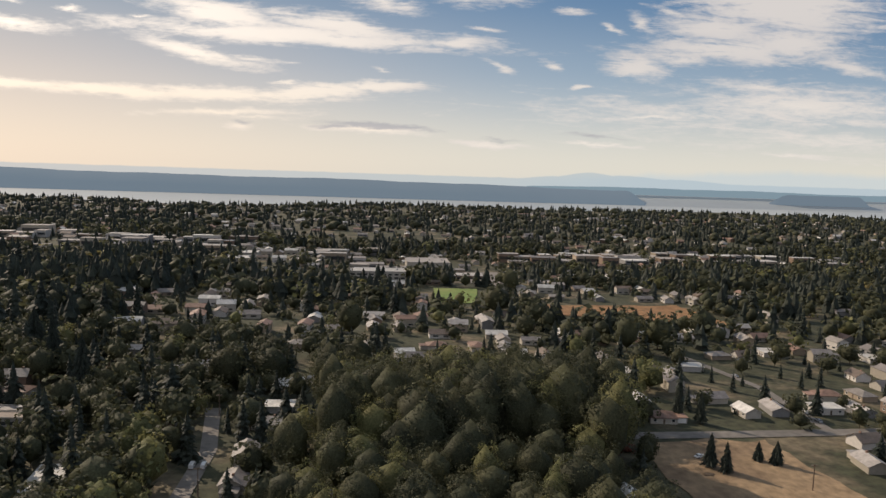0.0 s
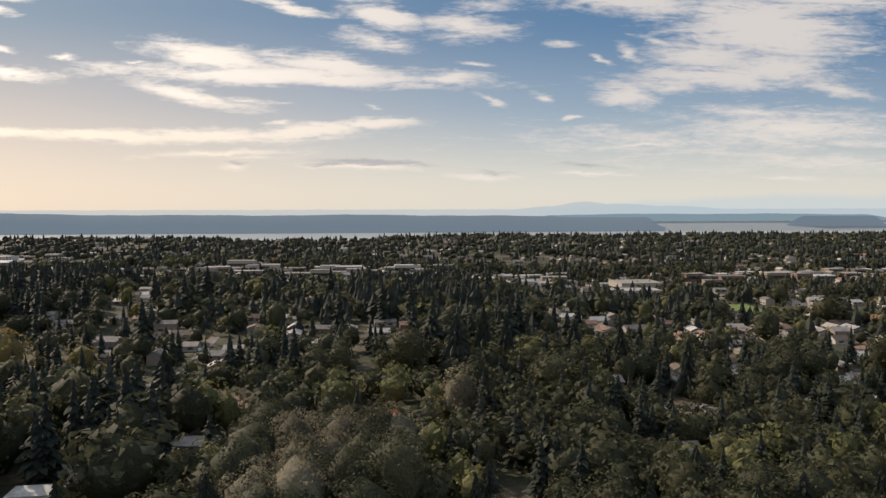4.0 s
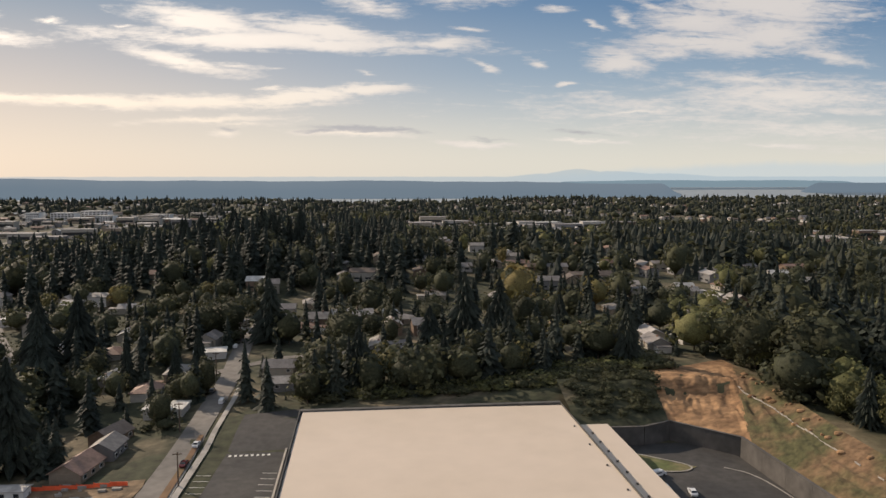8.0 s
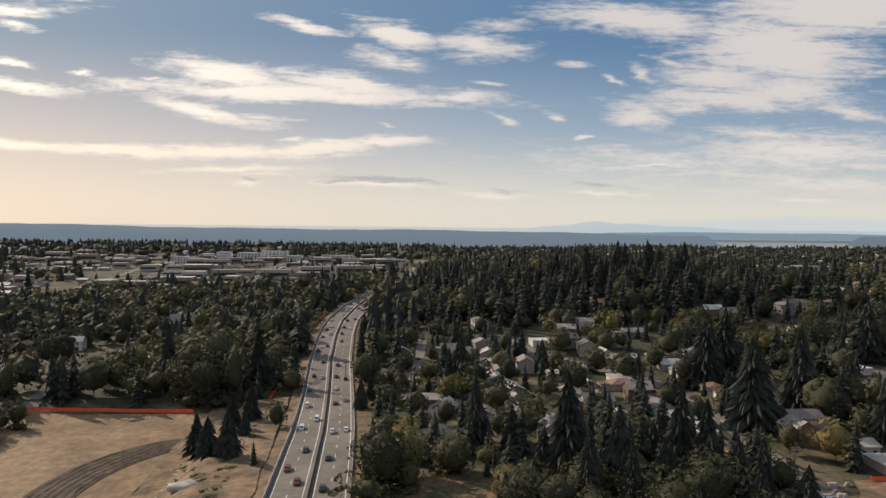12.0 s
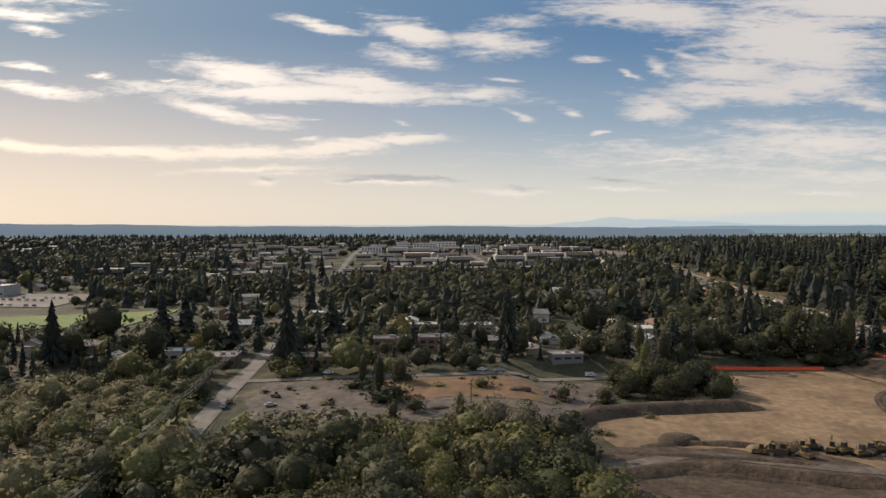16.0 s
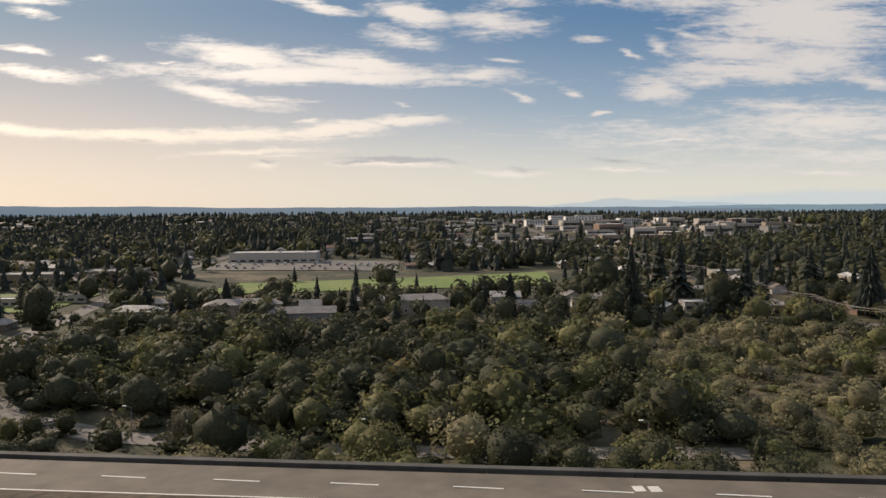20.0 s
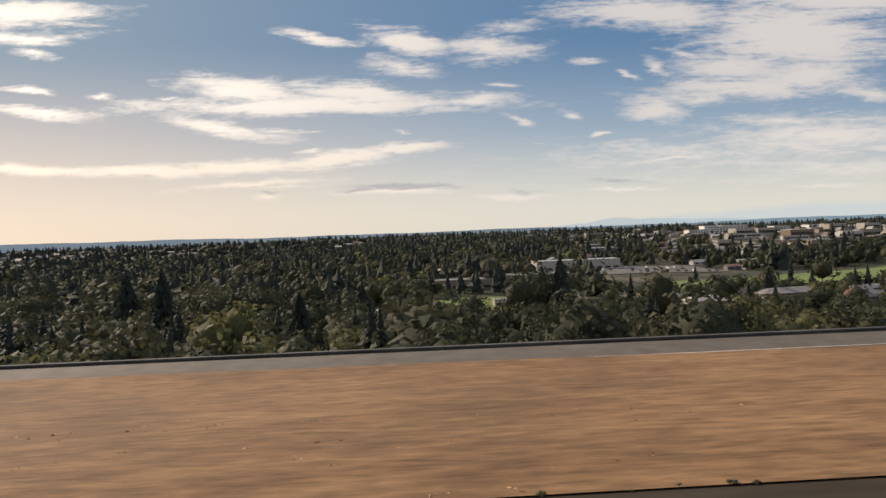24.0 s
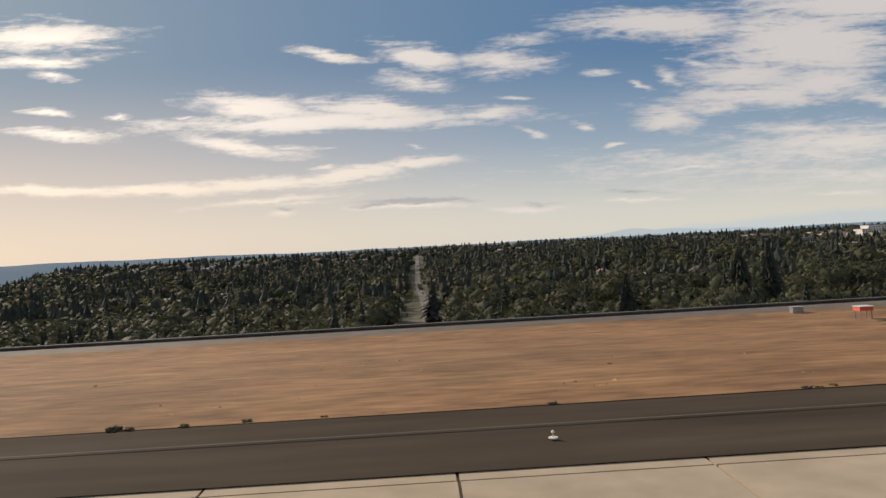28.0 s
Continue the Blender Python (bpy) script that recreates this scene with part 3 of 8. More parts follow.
def area(name, corners, mat, off=0.08, n=12, label="", category="", kind="structure", wob=0.0, seed=0):
    """A four-cornered sheet that lies on the land, with a slightly uneven outline."""
    a, b, c, d = [Vector(p) for p in corners]
    verts, faces = [], []
    for j in range(n + 1):
        for i in range(n + 1):
            p = a.lerp(b, i / n).lerp(d.lerp(c, i / n), j / n)
            if wob and (i in (0, n) or j in (0, n)):
                p = p + 1.8 * wob * Vector((noise.noise((p.x * 0.13, p.y * 0.13, seed)), noise.noise((p.x * 0.13, p.y * 0.13, seed + 9.5))))
            verts.append((p.x, p.y, land1(p.x, p.y) + off))
    for j in range(n):
        for i in range(n):
            k = j * (n + 1) + i
            faces.append((k, k + 1, k + n + 2, k + n + 1))
    ob = new(name, mesh_of(name, verts, faces, mat, smooth=True))
    return tagged(ob, label, category, "", kind)


# ---- ground, water, far shores ----
xs = np.unique(np.concatenate([np.arange(-5200, -1500, 130), np.arange(-1500, -1250, 20), np.arange(-1250, 320, 4.5), np.arange(320, 900, 25), np.arange(900, 5300, 160)]))
ys = np.unique(np.concatenate([np.arange(-3000, -120, 180), np.arange(-120, 20, 14), np.arange(20, 240, 4.0), np.arange(240, 560, 9), np.arange(560, 2100, 28)]))
tagged(grid_sheet("ground", xs, ys, M_GROUND), "rolling ground of dry soil and rough grass", "ground", "", "structure")


def m_water():
    # Pale base colour stands in for the sky mirrored in the water.
    m = material("sound_water", (0.36, 0.38, 0.37), 0.4, 0.05, 0.01, spec=0.8)
    return m


w = new("water", mesh_of("water", [(x, y, z) for y, z in ((1200, -100), (4440, -100), (4705, -36)) for x in (-9000, 9000)], [(0, 1, 3, 2), (2, 3, 5, 4)], m_water()))
tagged(w, "bright calm water of a wide sound", "water", "", "structure")


def far_ridge(name, x0, x1, y, base, crest, mat, label, wave=9.0, depth=260, seed=0, ends=(0.02, 0.02), n=240, fall=0.0):
    """A long hill far off, with an uneven crest."""
    rnd = random.Random(seed)
    verts, faces = [], []
    ph = [rnd.uniform(0, 6) for _ in range(6)]
    for i in range(n + 1):
        t = i / n
        x = x0 + (x1 - x0) * t
        env = min(1, t / ends[0]) if ends[0] else 1
        env = min(env, (1 - t) / ends[1]) if ends[1] else env
        env = env * env * (3 - 2 * env)
        h = crest - fall * t + wave * (0.5 * math.sin(x * 0.0021 + ph[0]) + 0.3 * math.sin(x * 0.0063 + ph[1]) + 0.12 * math.sin(x * 0.019 + ph[2])) + rnd.uniform(-0.7, 0.7)
        z = base + (h - base) * env
        verts += [(x, y, base), (x, y + depth * 0.4, base + (z - base) * 0.55), (x, y + depth, z)]
    for i in range(n):
        for j in range(2):
            k = i * 3 + j
            faces.append((k, k + 3, k + 4, k + 1))
    return tagged(new(name, mesh_of(name, verts, faces, mat, smooth=True)), label, "hills", "", "structure")


# Backdrop hills glow, with the blue of distant haze put into their colour.
M_FAR = glow("far_ridge_haze_glow", (0.145, 0.20, 0.245))
M_FAR2 = glow("far_shore_haze_glow", (0.20, 0.29, 0.34))
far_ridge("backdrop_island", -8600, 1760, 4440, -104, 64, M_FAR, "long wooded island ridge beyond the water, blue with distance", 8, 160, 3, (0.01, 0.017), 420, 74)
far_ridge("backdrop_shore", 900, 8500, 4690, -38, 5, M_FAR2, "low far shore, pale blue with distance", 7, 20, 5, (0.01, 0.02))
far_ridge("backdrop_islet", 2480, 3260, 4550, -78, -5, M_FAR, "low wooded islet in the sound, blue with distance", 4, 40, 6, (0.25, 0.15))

# ---- the airfield's edge ----
def along(lat, x0, x1, n=60):
    return [(x0 + (x1 - x0) * i / n, middle(x0 + (x1 - x0) * i / n) + lat) for i in range(n + 1)]


def rim_line(off, x0, x1, n=60):
    return [(x0 + (x1 - x0) * i / n, float(rim(x0 + (x1 - x0) * i / n)) + off) for i in range(n + 1)]


XE, XW = -1260, -690
grass = grid_sheet("dry_grass_strip", np.arange(XE, -700, 3.0), np.arange(20, 52, 1.6), M_DRY, 0.0, lambda X, Y: land(X, np.minimum(Y, rim(X) - 5.4)) + 0.20)
for v in grass.data.vertices:
    lo_y, hi_y = middle(v.co.x) + 13.6, float(rim(v.co.x)) - 5.2
    v.co.y = lo_y + (hi_y - lo_y) * (v.co.y - 20) / 30.4
    crest = 0.24 * min(1.0, max(0.0, (-880 - v.co.x) / 60)) * max(0.0, (v.co.y - lo_y) / (hi_y - lo_y)) ** 4
    rise = min(1.0, max(0.0, (v.co.y - lo_y) / 1.2))
    v.co.z = land1(v.co.x, v.co.y) + 0.172 + rise * (0.03 + crest + 0.05 * noise.noise((v.co.x * 0.5, v.co.y * 0.9, 0)))
tagged(grass, "mown strip of sun-dried golden grass", "grass", "", "structure")
ribbon("runway_shoulder", along(11.35, XE, -760), 4.7, M_SHOULDER, 0.16, label="dark asphalt runway shoulder", category="pavement")
ribbon("perimeter_road", rim_line(-3.1, -1260, -694), 4.3, M_ASPHALT, 0.24, label="grey asphalt perimeter road along the wall", category="road")
ribbon("weedy_edge", rim_line(-5.6, -872, -816.5), 0.7, M_DARKDIRT, 0.30, label="strip of dark weeds between the road and the grass", category="verge")
ribbon("weedy_ditch", rim_line(-6.1, -816.5, -700), 1.7, M_DARKDIRT, 0.30, label="strip of dark weeds between the road and the grass", category="verge")
ribbon("road_edge_line", rim_line(-5.05, -1260, -694), 0.12, M_LINE, 0.262, label="solid white edge line", category="road marking")

# ---- plants: crowns of many small leaves on uneven clumps ----
def fast_mesh(name, verts, tris, mats, smooth=False, index=None):
    verts, tris = np.asarray(verts, np.float32), np.asarray(tris, np.int32)
    me = bpy.data.meshes.new(name)
    me.vertices.add(len(verts))
    me.vertices.foreach_set("co", verts.ravel())
    me.loops.add(tris.size)
    me.loops.foreach_set("vertex_index", tris.ravel())
    me.polygons.add(len(tris))
    me.polygons.foreach_set("loop_start", np.arange(0, tris.size, 3, dtype=np.int32))
    for m in mats if isinstance(mats, (list, tuple)) else [mats]:
        me.materials.append(m)
    if index is not None:
        me.polygons.foreach_set("material_index", np.asarray(index, np.int32))
    me.polygons.foreach_set("use_smooth", np.full(len(tris), smooth))
    me.update(calc_edges=True)
    return me


def ico(level):
    bm = bmesh.new()
    bmesh.ops.create_icosphere(bm, subdivisions=level, radius=1)
    v = np.array([p.co[:] for p in bm.verts])
    f = np.array([[q.index for q in p.verts] for p in bm.faces])
    bm.free()
    return v, f


ICO1, ICO2 = ico(1), ico(2)


def cards(rng, centres, normals, size, stretch=1.5, scatter=0.55):
    """A small bent leaf spray (two triangles) at each centre, facing roughly along its normal."""
    n = len(centres)
    nrm = normals + rng.normal(0, scatter, (n, 3))
    nrm /= np.linalg.norm(nrm, axis=1)[:, None] + 1e-9
    a = np.cross(nrm, rng.normal(0, 1, (n, 3)))
    a /= np.linalg.norm(a, axis=1)[:, None] + 1e-9
    b = np.cross(nrm, a)
    s = size * rng.uniform(0.6, 1.35, (n, 1))
    p = np.stack([centres - a * s * stretch * 0.5, centres + b * s * 0.5 + nrm * s * 0.15, centres + a * s * stretch * 0.5, centres - b * s * 0.5 + nrm * s * 0.15], 1)
    v = p.reshape(-1, 3)
    k = np.arange(n)[:, None] * 4
    f = np.concatenate([k + np.array([[0, 3, 1]]), k + np.array([[1, 3, 2]])])
    return v, f


def merge(parts):
    vs, fs, n = [], [], 0
    for v, f in parts:
        vs.append(v)
        fs.append(f + n)
        n += len(v)
    return np.concatenate(vs), np.concatenate(fs)


def broad_crown(seed, lobes, leaves, level=1, wide=0.42, base=0.07, lump=0.44, spray=0.30, core=True, solid=True, scatter=0.55, reach=(0.62, 1.04)):
    """A crown 1 m high in all: a body with uneven rounded lobes, leaf sprays lying over each of them."""
    rng = np.random.default_rng(seed)
    parts = []
    mid = np.array([0, 0, base + (1 - base) * 0.50])
    axes = np.array([wide * 0.74, wide * 0.74, (1 - base) * 0.42])
    if core:
        v, f = ICO1 if level == 1 else ICO2
        parts.append((mid + v * axes * (1 + rng.normal(0, 0.08, (len(v), 1))), f))
    for i in range(lobes):
        up = 1.0 - 1.55 * (i + 0.5) / lobes
        ang = i * 2.39996 + rng.uniform(-0.45, 0.45)
        flat = math.sqrt(max(0.0, 1 - up * up))
        d = np.array([math.cos(ang) * flat, math.sin(ang) * flat, up])
        c = mid + d * axes * rng.uniform(*reach)
        r = wide * lump * rng.uniform(0.68, 1.3) * (12 / lobes) ** 0.33
        dims = np.array([r, r, r * rng.uniform(0.78, 1.1)])
        v, f = ICO1 if level == 1 else ICO2
        if solid:
            parts.append((c + v * (1 + rng.normal(0, 0.17, (len(v), 1))) * dims, f))
        if leaves:
            e = d * 0.8 + rng.normal(0, 0.8, (leaves, 3))
            e /= np.linalg.norm(e, axis=1)[:, None] + 1e-9
            parts.append(cards(rng, c + e * dims * rng.uniform(0.92, 1.16, (leaves, 1)) * (1.0 if solid else rng.uniform(0.78, 1.04, (leaves, 1))), e, r * spray, 1.5, scatter))
    v, f = merge(parts)
    v[:, 2] = np.maximum(v[:, 2], base * 0.6)
    v[:, 2] /= v[:, 2].max()
    return v, f


def fir_crown(seed, whorls, fronds, core=True, wide=0.19, base=0.10, sub=True):
    """A conifer's crown 1 m high: drooping fronds in whorls on a thin core."""
    rng = np.random.default_rng(seed)
    parts = []
    for w in range(whorls):
        t = w / (whorls - 1)
        z = base + (1 - base) * (0.02 + 0.93 * t)
        r = wide * (1 - t ** 1.3) ** 0.9 * rng.uniform(0.68, 1.15) + 0.014
        for k in range(fronds):
            a = k * 2 * math.pi / fronds + w * 0.9 + rng.uniform(-0.3, 0.3)
            rr = r * rng.uniform(0.45, 1.25)
            out = np.array([math.cos(a), math.sin(a), 0.0])
            side = np.array([-out[1], out[0], 0.0]) * rr * (0.15 if sub else 0.27)
            root = np.array([0, 0, z + 0.03])
            tip = out * rr + np.array([0, 0, z - rr * 0.45])
            midp = out * rr * 0.55 + np.array([0, 0, z + 0.005])
            if sub:
                parts.append((np.array([root, midp + side - (0, 0, rr * 0.22), tip, midp - side - (0, 0, rr * 0.22), midp + (0, 0, 0.012)]),
                              np.array([[0, 1, 4], [4, 1, 2], [0, 4, 3], [4, 2, 3]])))
            else:
                parts.append((np.array([root, midp + side - (0, 0, rr * rng.uniform(0.1, 0.4)), tip, midp - side - (0, 0, rr * rng.uniform(0.1, 0.4))]), np.array([[0, 1, 2], [0, 2, 3]])))
    if core:
        n = 7
        lv = [(0.05, 0.55), (0.35, 0.42), (0.7, 0.2), (0.97, 0.02)]
        v = np.array([[math.cos(i * 2 * math.pi / n + j) * wide * q * rng.uniform(0.8, 1.2), math.sin(i * 2 * math.pi / n + j) * wide * q, base + (1 - base) * t] for j, (t, q) in enumerate(lv) for i in range(n)])
        f = []
        for j in range(len(lv) - 1):
            for i in range(n):
                a, b = j * n + i, j * n + (i + 1) % n
                f += [(a, b, b + n), (a, b + n, a + n)]
        parts.append((v, np.array(f)))
    return merge(parts)


def far_fir(seed):
    rng = np.random.default_rng(seed)
    parts = []
    for j, (z0, z1, r) in enumerate(((0.03, 0.50, 0.28), (0.22, 0.66, 0.25), (0.42, 0.80, 0.20), (0.60, 0.92, 0.15), (0.76, 1.0, 0.09))):
        n = 6
        ring = np.array([[math.cos(i * 2 * math.pi / n + j) * r * rng.uniform(0.55, 1.35), math.sin(i * 2 * math.pi / n + j) * r * rng.uniform(0.55, 1.35), z0 + rng.uniform(-0.08, 0.06)] for i in range(n)])
        parts.append((np.vstack([ring, [[0, 0, z1]]]), np.array([(i, (i + 1) % n, n) for i in range(n)])))
    return merge(parts)


NEAR = {
    "fir": [fir_crown(s, 34, 19, wide=w) for s, w in ((1, 0.24), (2, 0.28), (3, 0.21))],
    "broad": [broad_crown(10 + s, n, 58, 1, wide=w, spray=0.20, base=0.04, solid=False, scatter=0.42) for s, n, w in ((1, 12, 0.42), (2, 14, 0.50), (3, 11, 0.38), (4, 13, 0.46))],
    "poplar": [broad_crown(20, 14, 46, 1, wide=0.17, base=0.05, lump=0.62, spray=0.22, solid=False)],
    "bush": [broad_crown(30 + s, 7, 46, 1, wide=w, base=0.02, lump=0.5, spray=0.21, solid=False) for s, w in ((0, 0.75), (1, 0.9), (2, 0.62))],
}
MID = {
    "fir": [fir_crown(40 + s, 13, 12, wide=w, sub=False) for s, w in ((1, 0.24), (2, 0.28), (3, 0.21))],
    "broad": [broad_crown(50 + s, 8, 21, 1, wide=w, solid=False, base=0.04, spray=0.33, scatter=0.42) for s, w in ((1, 0.44), (2, 0.52), (3, 0.39), (4, 0.48))],
    "poplar": [broad_crown(60, 11, 14, wide=0.17, base=0.05, lump=0.62, solid=False, spray=0.42)],
    "bush": [broad_crown(70 + s, 5, 26, wide=w, base=0.02, lump=0.52, solid=False, spray=0.29) for s, w in ((0, 0.8), (1, 0.95), (2, 0.65), (3, 0.75))],
}
FAR = {
    "fir": [far_fir(80 + s) for s in range(4)],
    "broad": [broad_crown(90 + s, 3, 9, wide=w, lump=0.5, solid=False, spray=0.5) for s, w in ((0, 0.44), (1, 0.50), (2, 0.40), (3, 0.46))],
    "poplar": [far_fir(99)],
    "bush": [broad_crown(95, 3, 6, wide=0.7, base=0.05, lump=0.5, solid=False, spray=0.5)],
}
DOT = {"fir": FAR["fir"], "broad": [broad_crown(130 + s, 1, 0, wide=0.5, lump=0.6) for s in range(3)]}
# rounded thicket bushes, and the tall cottonwoods of the grove
for store, lobes, leaves, spray in ((NEAR, 9, 84, 0.15), (MID, 8, 40, 0.21)):
    store["mound"] = [broad_crown(140 + i, lobes, leaves, 1, wide=w, base=0.0, lump=0.45, spray=spray, solid=False, scatter=0.48, reach=(0.66, 1.12)) for i, w in enumerate((0.46, 0.58, 0.50, 0.70, 0.42, 0.62))]
NEAR["grove"] = [broad_crown(150 + i, 20, 88, 1, wide=w, base=0.03, lump=0.36, spray=0.16, solid=False, scatter=0.4) for i, w in enumerate((0.34, 0.40, 0.30, 0.37))]


class Wood:
    """Gathers many crowns and stems into one mesh per leaf colour."""

    def __init__(self):
        self.v, self.f, self.n = {}, {}, {}

    def plant(self, tree, leaf, x, y, z, h, turn, fat):
        v, f = tree
        c, s = math.cos(turn), math.sin(turn)
        p = np.empty_like(v)
        p[:, 0] = (v[:, 0] * c - v[:, 1] * s) * h * fat + x
        p[:, 1] = (v[:, 0] * s + v[:, 1] * c) * h * fat + y
        p[:, 2] = v[:, 2] * h + z
        n = self.n.get(leaf, 0)
        self.v.setdefault(leaf, []).append(p)
        self.f.setdefault(leaf, []).append(f + n)
        self.n[leaf] = n + len(v)

    def stem(self, x, y, z, h):
        r, k = 0.018 * h, np.arange(4) * math.pi / 2
        ring = np.stack([np.cos(k) * r + x, np.sin(k) * r + y, np.full(4, z - 0.3)], 1)
        top = np.array([[x, y, z + h * 0.5]])
        n = self.n.get("stem", 0)
        self.v.setdefault("stem", []).append(np.vstack([ring, top]))
        self.f.setdefault("stem", []).append(np.array([(i, (i + 1) % 4, 4) for i in range(4)]) + n)
        self.n["stem"] = n + 5

    def finish(self, name, label, category):
        for leaf in self.v:
            me = fast_mesh(name, np.concatenate(self.v[leaf]), np.concatenate(self.f[leaf]), M_TRUNK if leaf == "stem" else LEAF[leaf], leaf not in ("fir", "stem"))
            tagged(new(name if leaf != "stem" else "tree_stems", me), label[leaf] if isinstance(label, dict) else label, category, "", "stuff")


TREE_WORDS = {"willow": "pale olive willow tree", "fir": "tall dark green fir tree", "broad": "leafy green broadleaf tree", "olive": "olive green tree beginning to turn", "yellow": "tree with yellowing leaves",
              "silver": "tree with silvery sunlit leaves", "russet": "russet-leaved tree"}
crown_store, trunk_store = {}, {}


def tree_thing(kind, leaf, k, x, y, h, turn, fat, group, where):
    """One tree: an Empty at its foot, a tapered trunk with limbs and a crown."""
    z = land1(x, y)
    ob = thing("tree" if kind != "bush" else "shrub", TREE_WORDS[leaf].replace("tree", "shrub" if kind == "bush" else "tree") + where, "tree" if kind != "bush" else "shrub", group,
               Matrix.LocRotScale((x, y, z - 0.05), Euler((0, 0, turn)), (h * fat, h * fat, h)))
    if (kind, k) not in trunk_store:
        s = Shape()
        top = 0.93 if kind == "fir" else 0.6
        s.tube([(0, 0, -0.02), (0.004, 0.002, 0.25), (-0.003, 0.004, 0.55 * top), (0, 0, top)], [0.022, 0.017, 0.011, 0.003], 6)
        for q in range(5 if kind != "fir" else 0):
            a = q * 2.4 + k
            s.tube([(0, 0, 0.2 + 0.07 * q), (math.cos(a) * 0.09, math.sin(a) * 0.09, 0.36 + 0.08 * q), (math.cos(a) * 0.16, math.sin(a) * 0.16, 0.52 + 0.07 * q)], [0.010, 0.006, 0.002], 4)
        trunk_store[kind, k] = s.mesh("trunk", M_TRUNK)
    if (kind, k, leaf) not in crown_store:
        v, f = NEAR[kind][k]
        crown_store[kind, k, leaf] = fast_mesh("crown", v, f, LEAF[leaf], kind != "fir")
    part("trunk", trunk_store[kind, k], None, ob)
    part("crown", crown_store[kind, k, leaf], None, ob)
    return ob

# ---- houses, sheds, cars, poles ----
def gable(s, w, d, z, rise, over=0.28, thick=0.10):
    """A pitched roof over a w by d plan, ridge along x, with thickness and eaves."""
    a, b = w / 2 + over, d / 2 + over
    low = z - over * rise / (d / 2)
    for lift, flip in ((0, False),):
        p = [(-a, -b, low), (a, -b, low), (a, 0, z + rise), (-a, 0, z + rise), (-a, b, low), (a, b, low)]
        q = [(x, y, zz + thick) for x, y, zz in p]
        s.add(p + q, [(6, 7, 8, 9), (9, 8, 11, 10), (1, 0, 3, 2), (2, 3, 4, 5), (0, 1, 7, 6), (5, 4, 10, 11), (0, 6, 9, 3), (3, 9, 10, 4), (7, 1, 2, 8), (8, 2, 5, 11)])
    return s


def hip(s, w, d, z, rise, over=0.3, thick=0.1):
    a, b, r = w / 2 + over, d / 2 + over, max(w - d, 0.3) / 2
    low = z - over * rise / (d / 2)
    base = [(-a, -b), (a, -b), (a, b), (-a, b)]
    p = [(x, y, low) for x, y in base] + [(x, y, low + thick) for x, y in base] + [(-r, 0, z + rise + thick), (r, 0, z + rise + thick)]
    return s.add(p, [(3, 2, 1, 0), (0, 1, 5, 4), (1, 2, 6, 5), (2, 3, 7, 6), (3, 0, 4, 7), (4, 5, 9, 8), (6, 7, 8, 9), (5, 6, 9), (7, 4, 8)])


def house_parts(ob, w, d, h, rise, roof, wall, kind="gable", wing=0, chimney=True, storeys=1):
    """Walls, roof, windows with frames, door, chimney, and a wing or carport where the house has one."""
    s = Shape()
    if kind == "flat":
        s.box(-w / 2, -d / 2, -1.2, w / 2, d / 2, h)
    else:
        ring = [(-w / 2, -d / 2), (w / 2, -d / 2), (w / 2, d / 2), (-w / 2, d / 2)]
        s.slab(ring, -1.2, h)
        if kind == "gable":
            for sx in (-1, 1):
                x = sx * (w / 2 - 0.02)
                s.add([(x, -d / 2, h), (x, d / 2, h), (x, 0, h + rise), (x - sx * 0.1, -d / 2, h), (x - sx * 0.1, d / 2, h), (x - sx * 0.1, 0, h + rise)], [(0, 1, 2), (5, 4, 3), (0, 2, 5, 3), (1, 4, 5, 2)])
    part("wall", s, wall, ob)
    r = Shape()
    if kind == "gable":
        gable(r, w, d, h, rise)
    elif kind == "hip":
        hip(r, w, d, h, rise)
    else:
        r.box(-w / 2 - 0.25, -d / 2 - 0.25, h, w / 2 + 0.25, d / 2 + 0.25, h + 0.22)
    part("roof", r, roof, ob)
    for st in range(storeys):
        zb = 0.5 + st * 1.45
        for side in (-1, 1):
            n = max(1, int(w / 2.0))
            for i in range(n):
                x = (i + 0.5) / n * w - w / 2
                if st == 0 and side == -1 and i == n // 2:
                    part("door", Shape().box(x - 0.25, -d / 2 - 0.04, 0.0, x + 0.25, -d / 2 + 0.02, 1.12), M_WOOD, ob)
                    continue
                y = side * d / 2
                fr = Shape()
                y0, y1 = sorted((y - side * 0.02, y + side * 0.035))
                for bx0, bx1, bz0, bz1 in ((x - 0.42, x + 0.42, zb - 0.06, zb), (x - 0.42, x + 0.42, zb + 0.6, zb + 0.66), (x - 0.42, x - 0.36, zb, zb + 0.6), (x + 0.36, x + 0.42, zb, zb + 0.6)):
                    fr.box(bx0, y0, bz0, bx1, y1, bz1)
                if i % 2 == 0 and side == -1:
                    wn = part("window", fr, M_TRIM, ob)
                    part("pane", Shape().box(x - 0.36, min(y, y + side * 0.012), zb, x + 0.36, max(y, y + side * 0.012), zb + 0.6), M_GLASS, wn)
    if chimney:
        part("chimney", Shape().box(w * 0.22, -0.25, h, w * 0.22 + 0.4, 0.2, h + rise + 0.45), M_ROOFS[4], ob)
    if wing:
        g = Shape()
        g.box(w / 2, -d * 0.3, -1.2, w / 2 + wing, d * 0.35, h * 0.86)
        part("garage", g, wall, ob)
        part("garage_roof", Shape().box(w / 2 - 0.05, -d * 0.3 - 0.2, h * 0.86, w / 2 + wing + 0.2, d * 0.35 + 0.2, h * 0.86 + 0.14), roof, ob)
        part("garage_door", Shape().box(w / 2 + 0.3, -d * 0.3 - 0.04, 0, w / 2 + wing - 0.3, -d * 0.3 + 0.01, 1.15), M_TRIM, ob)


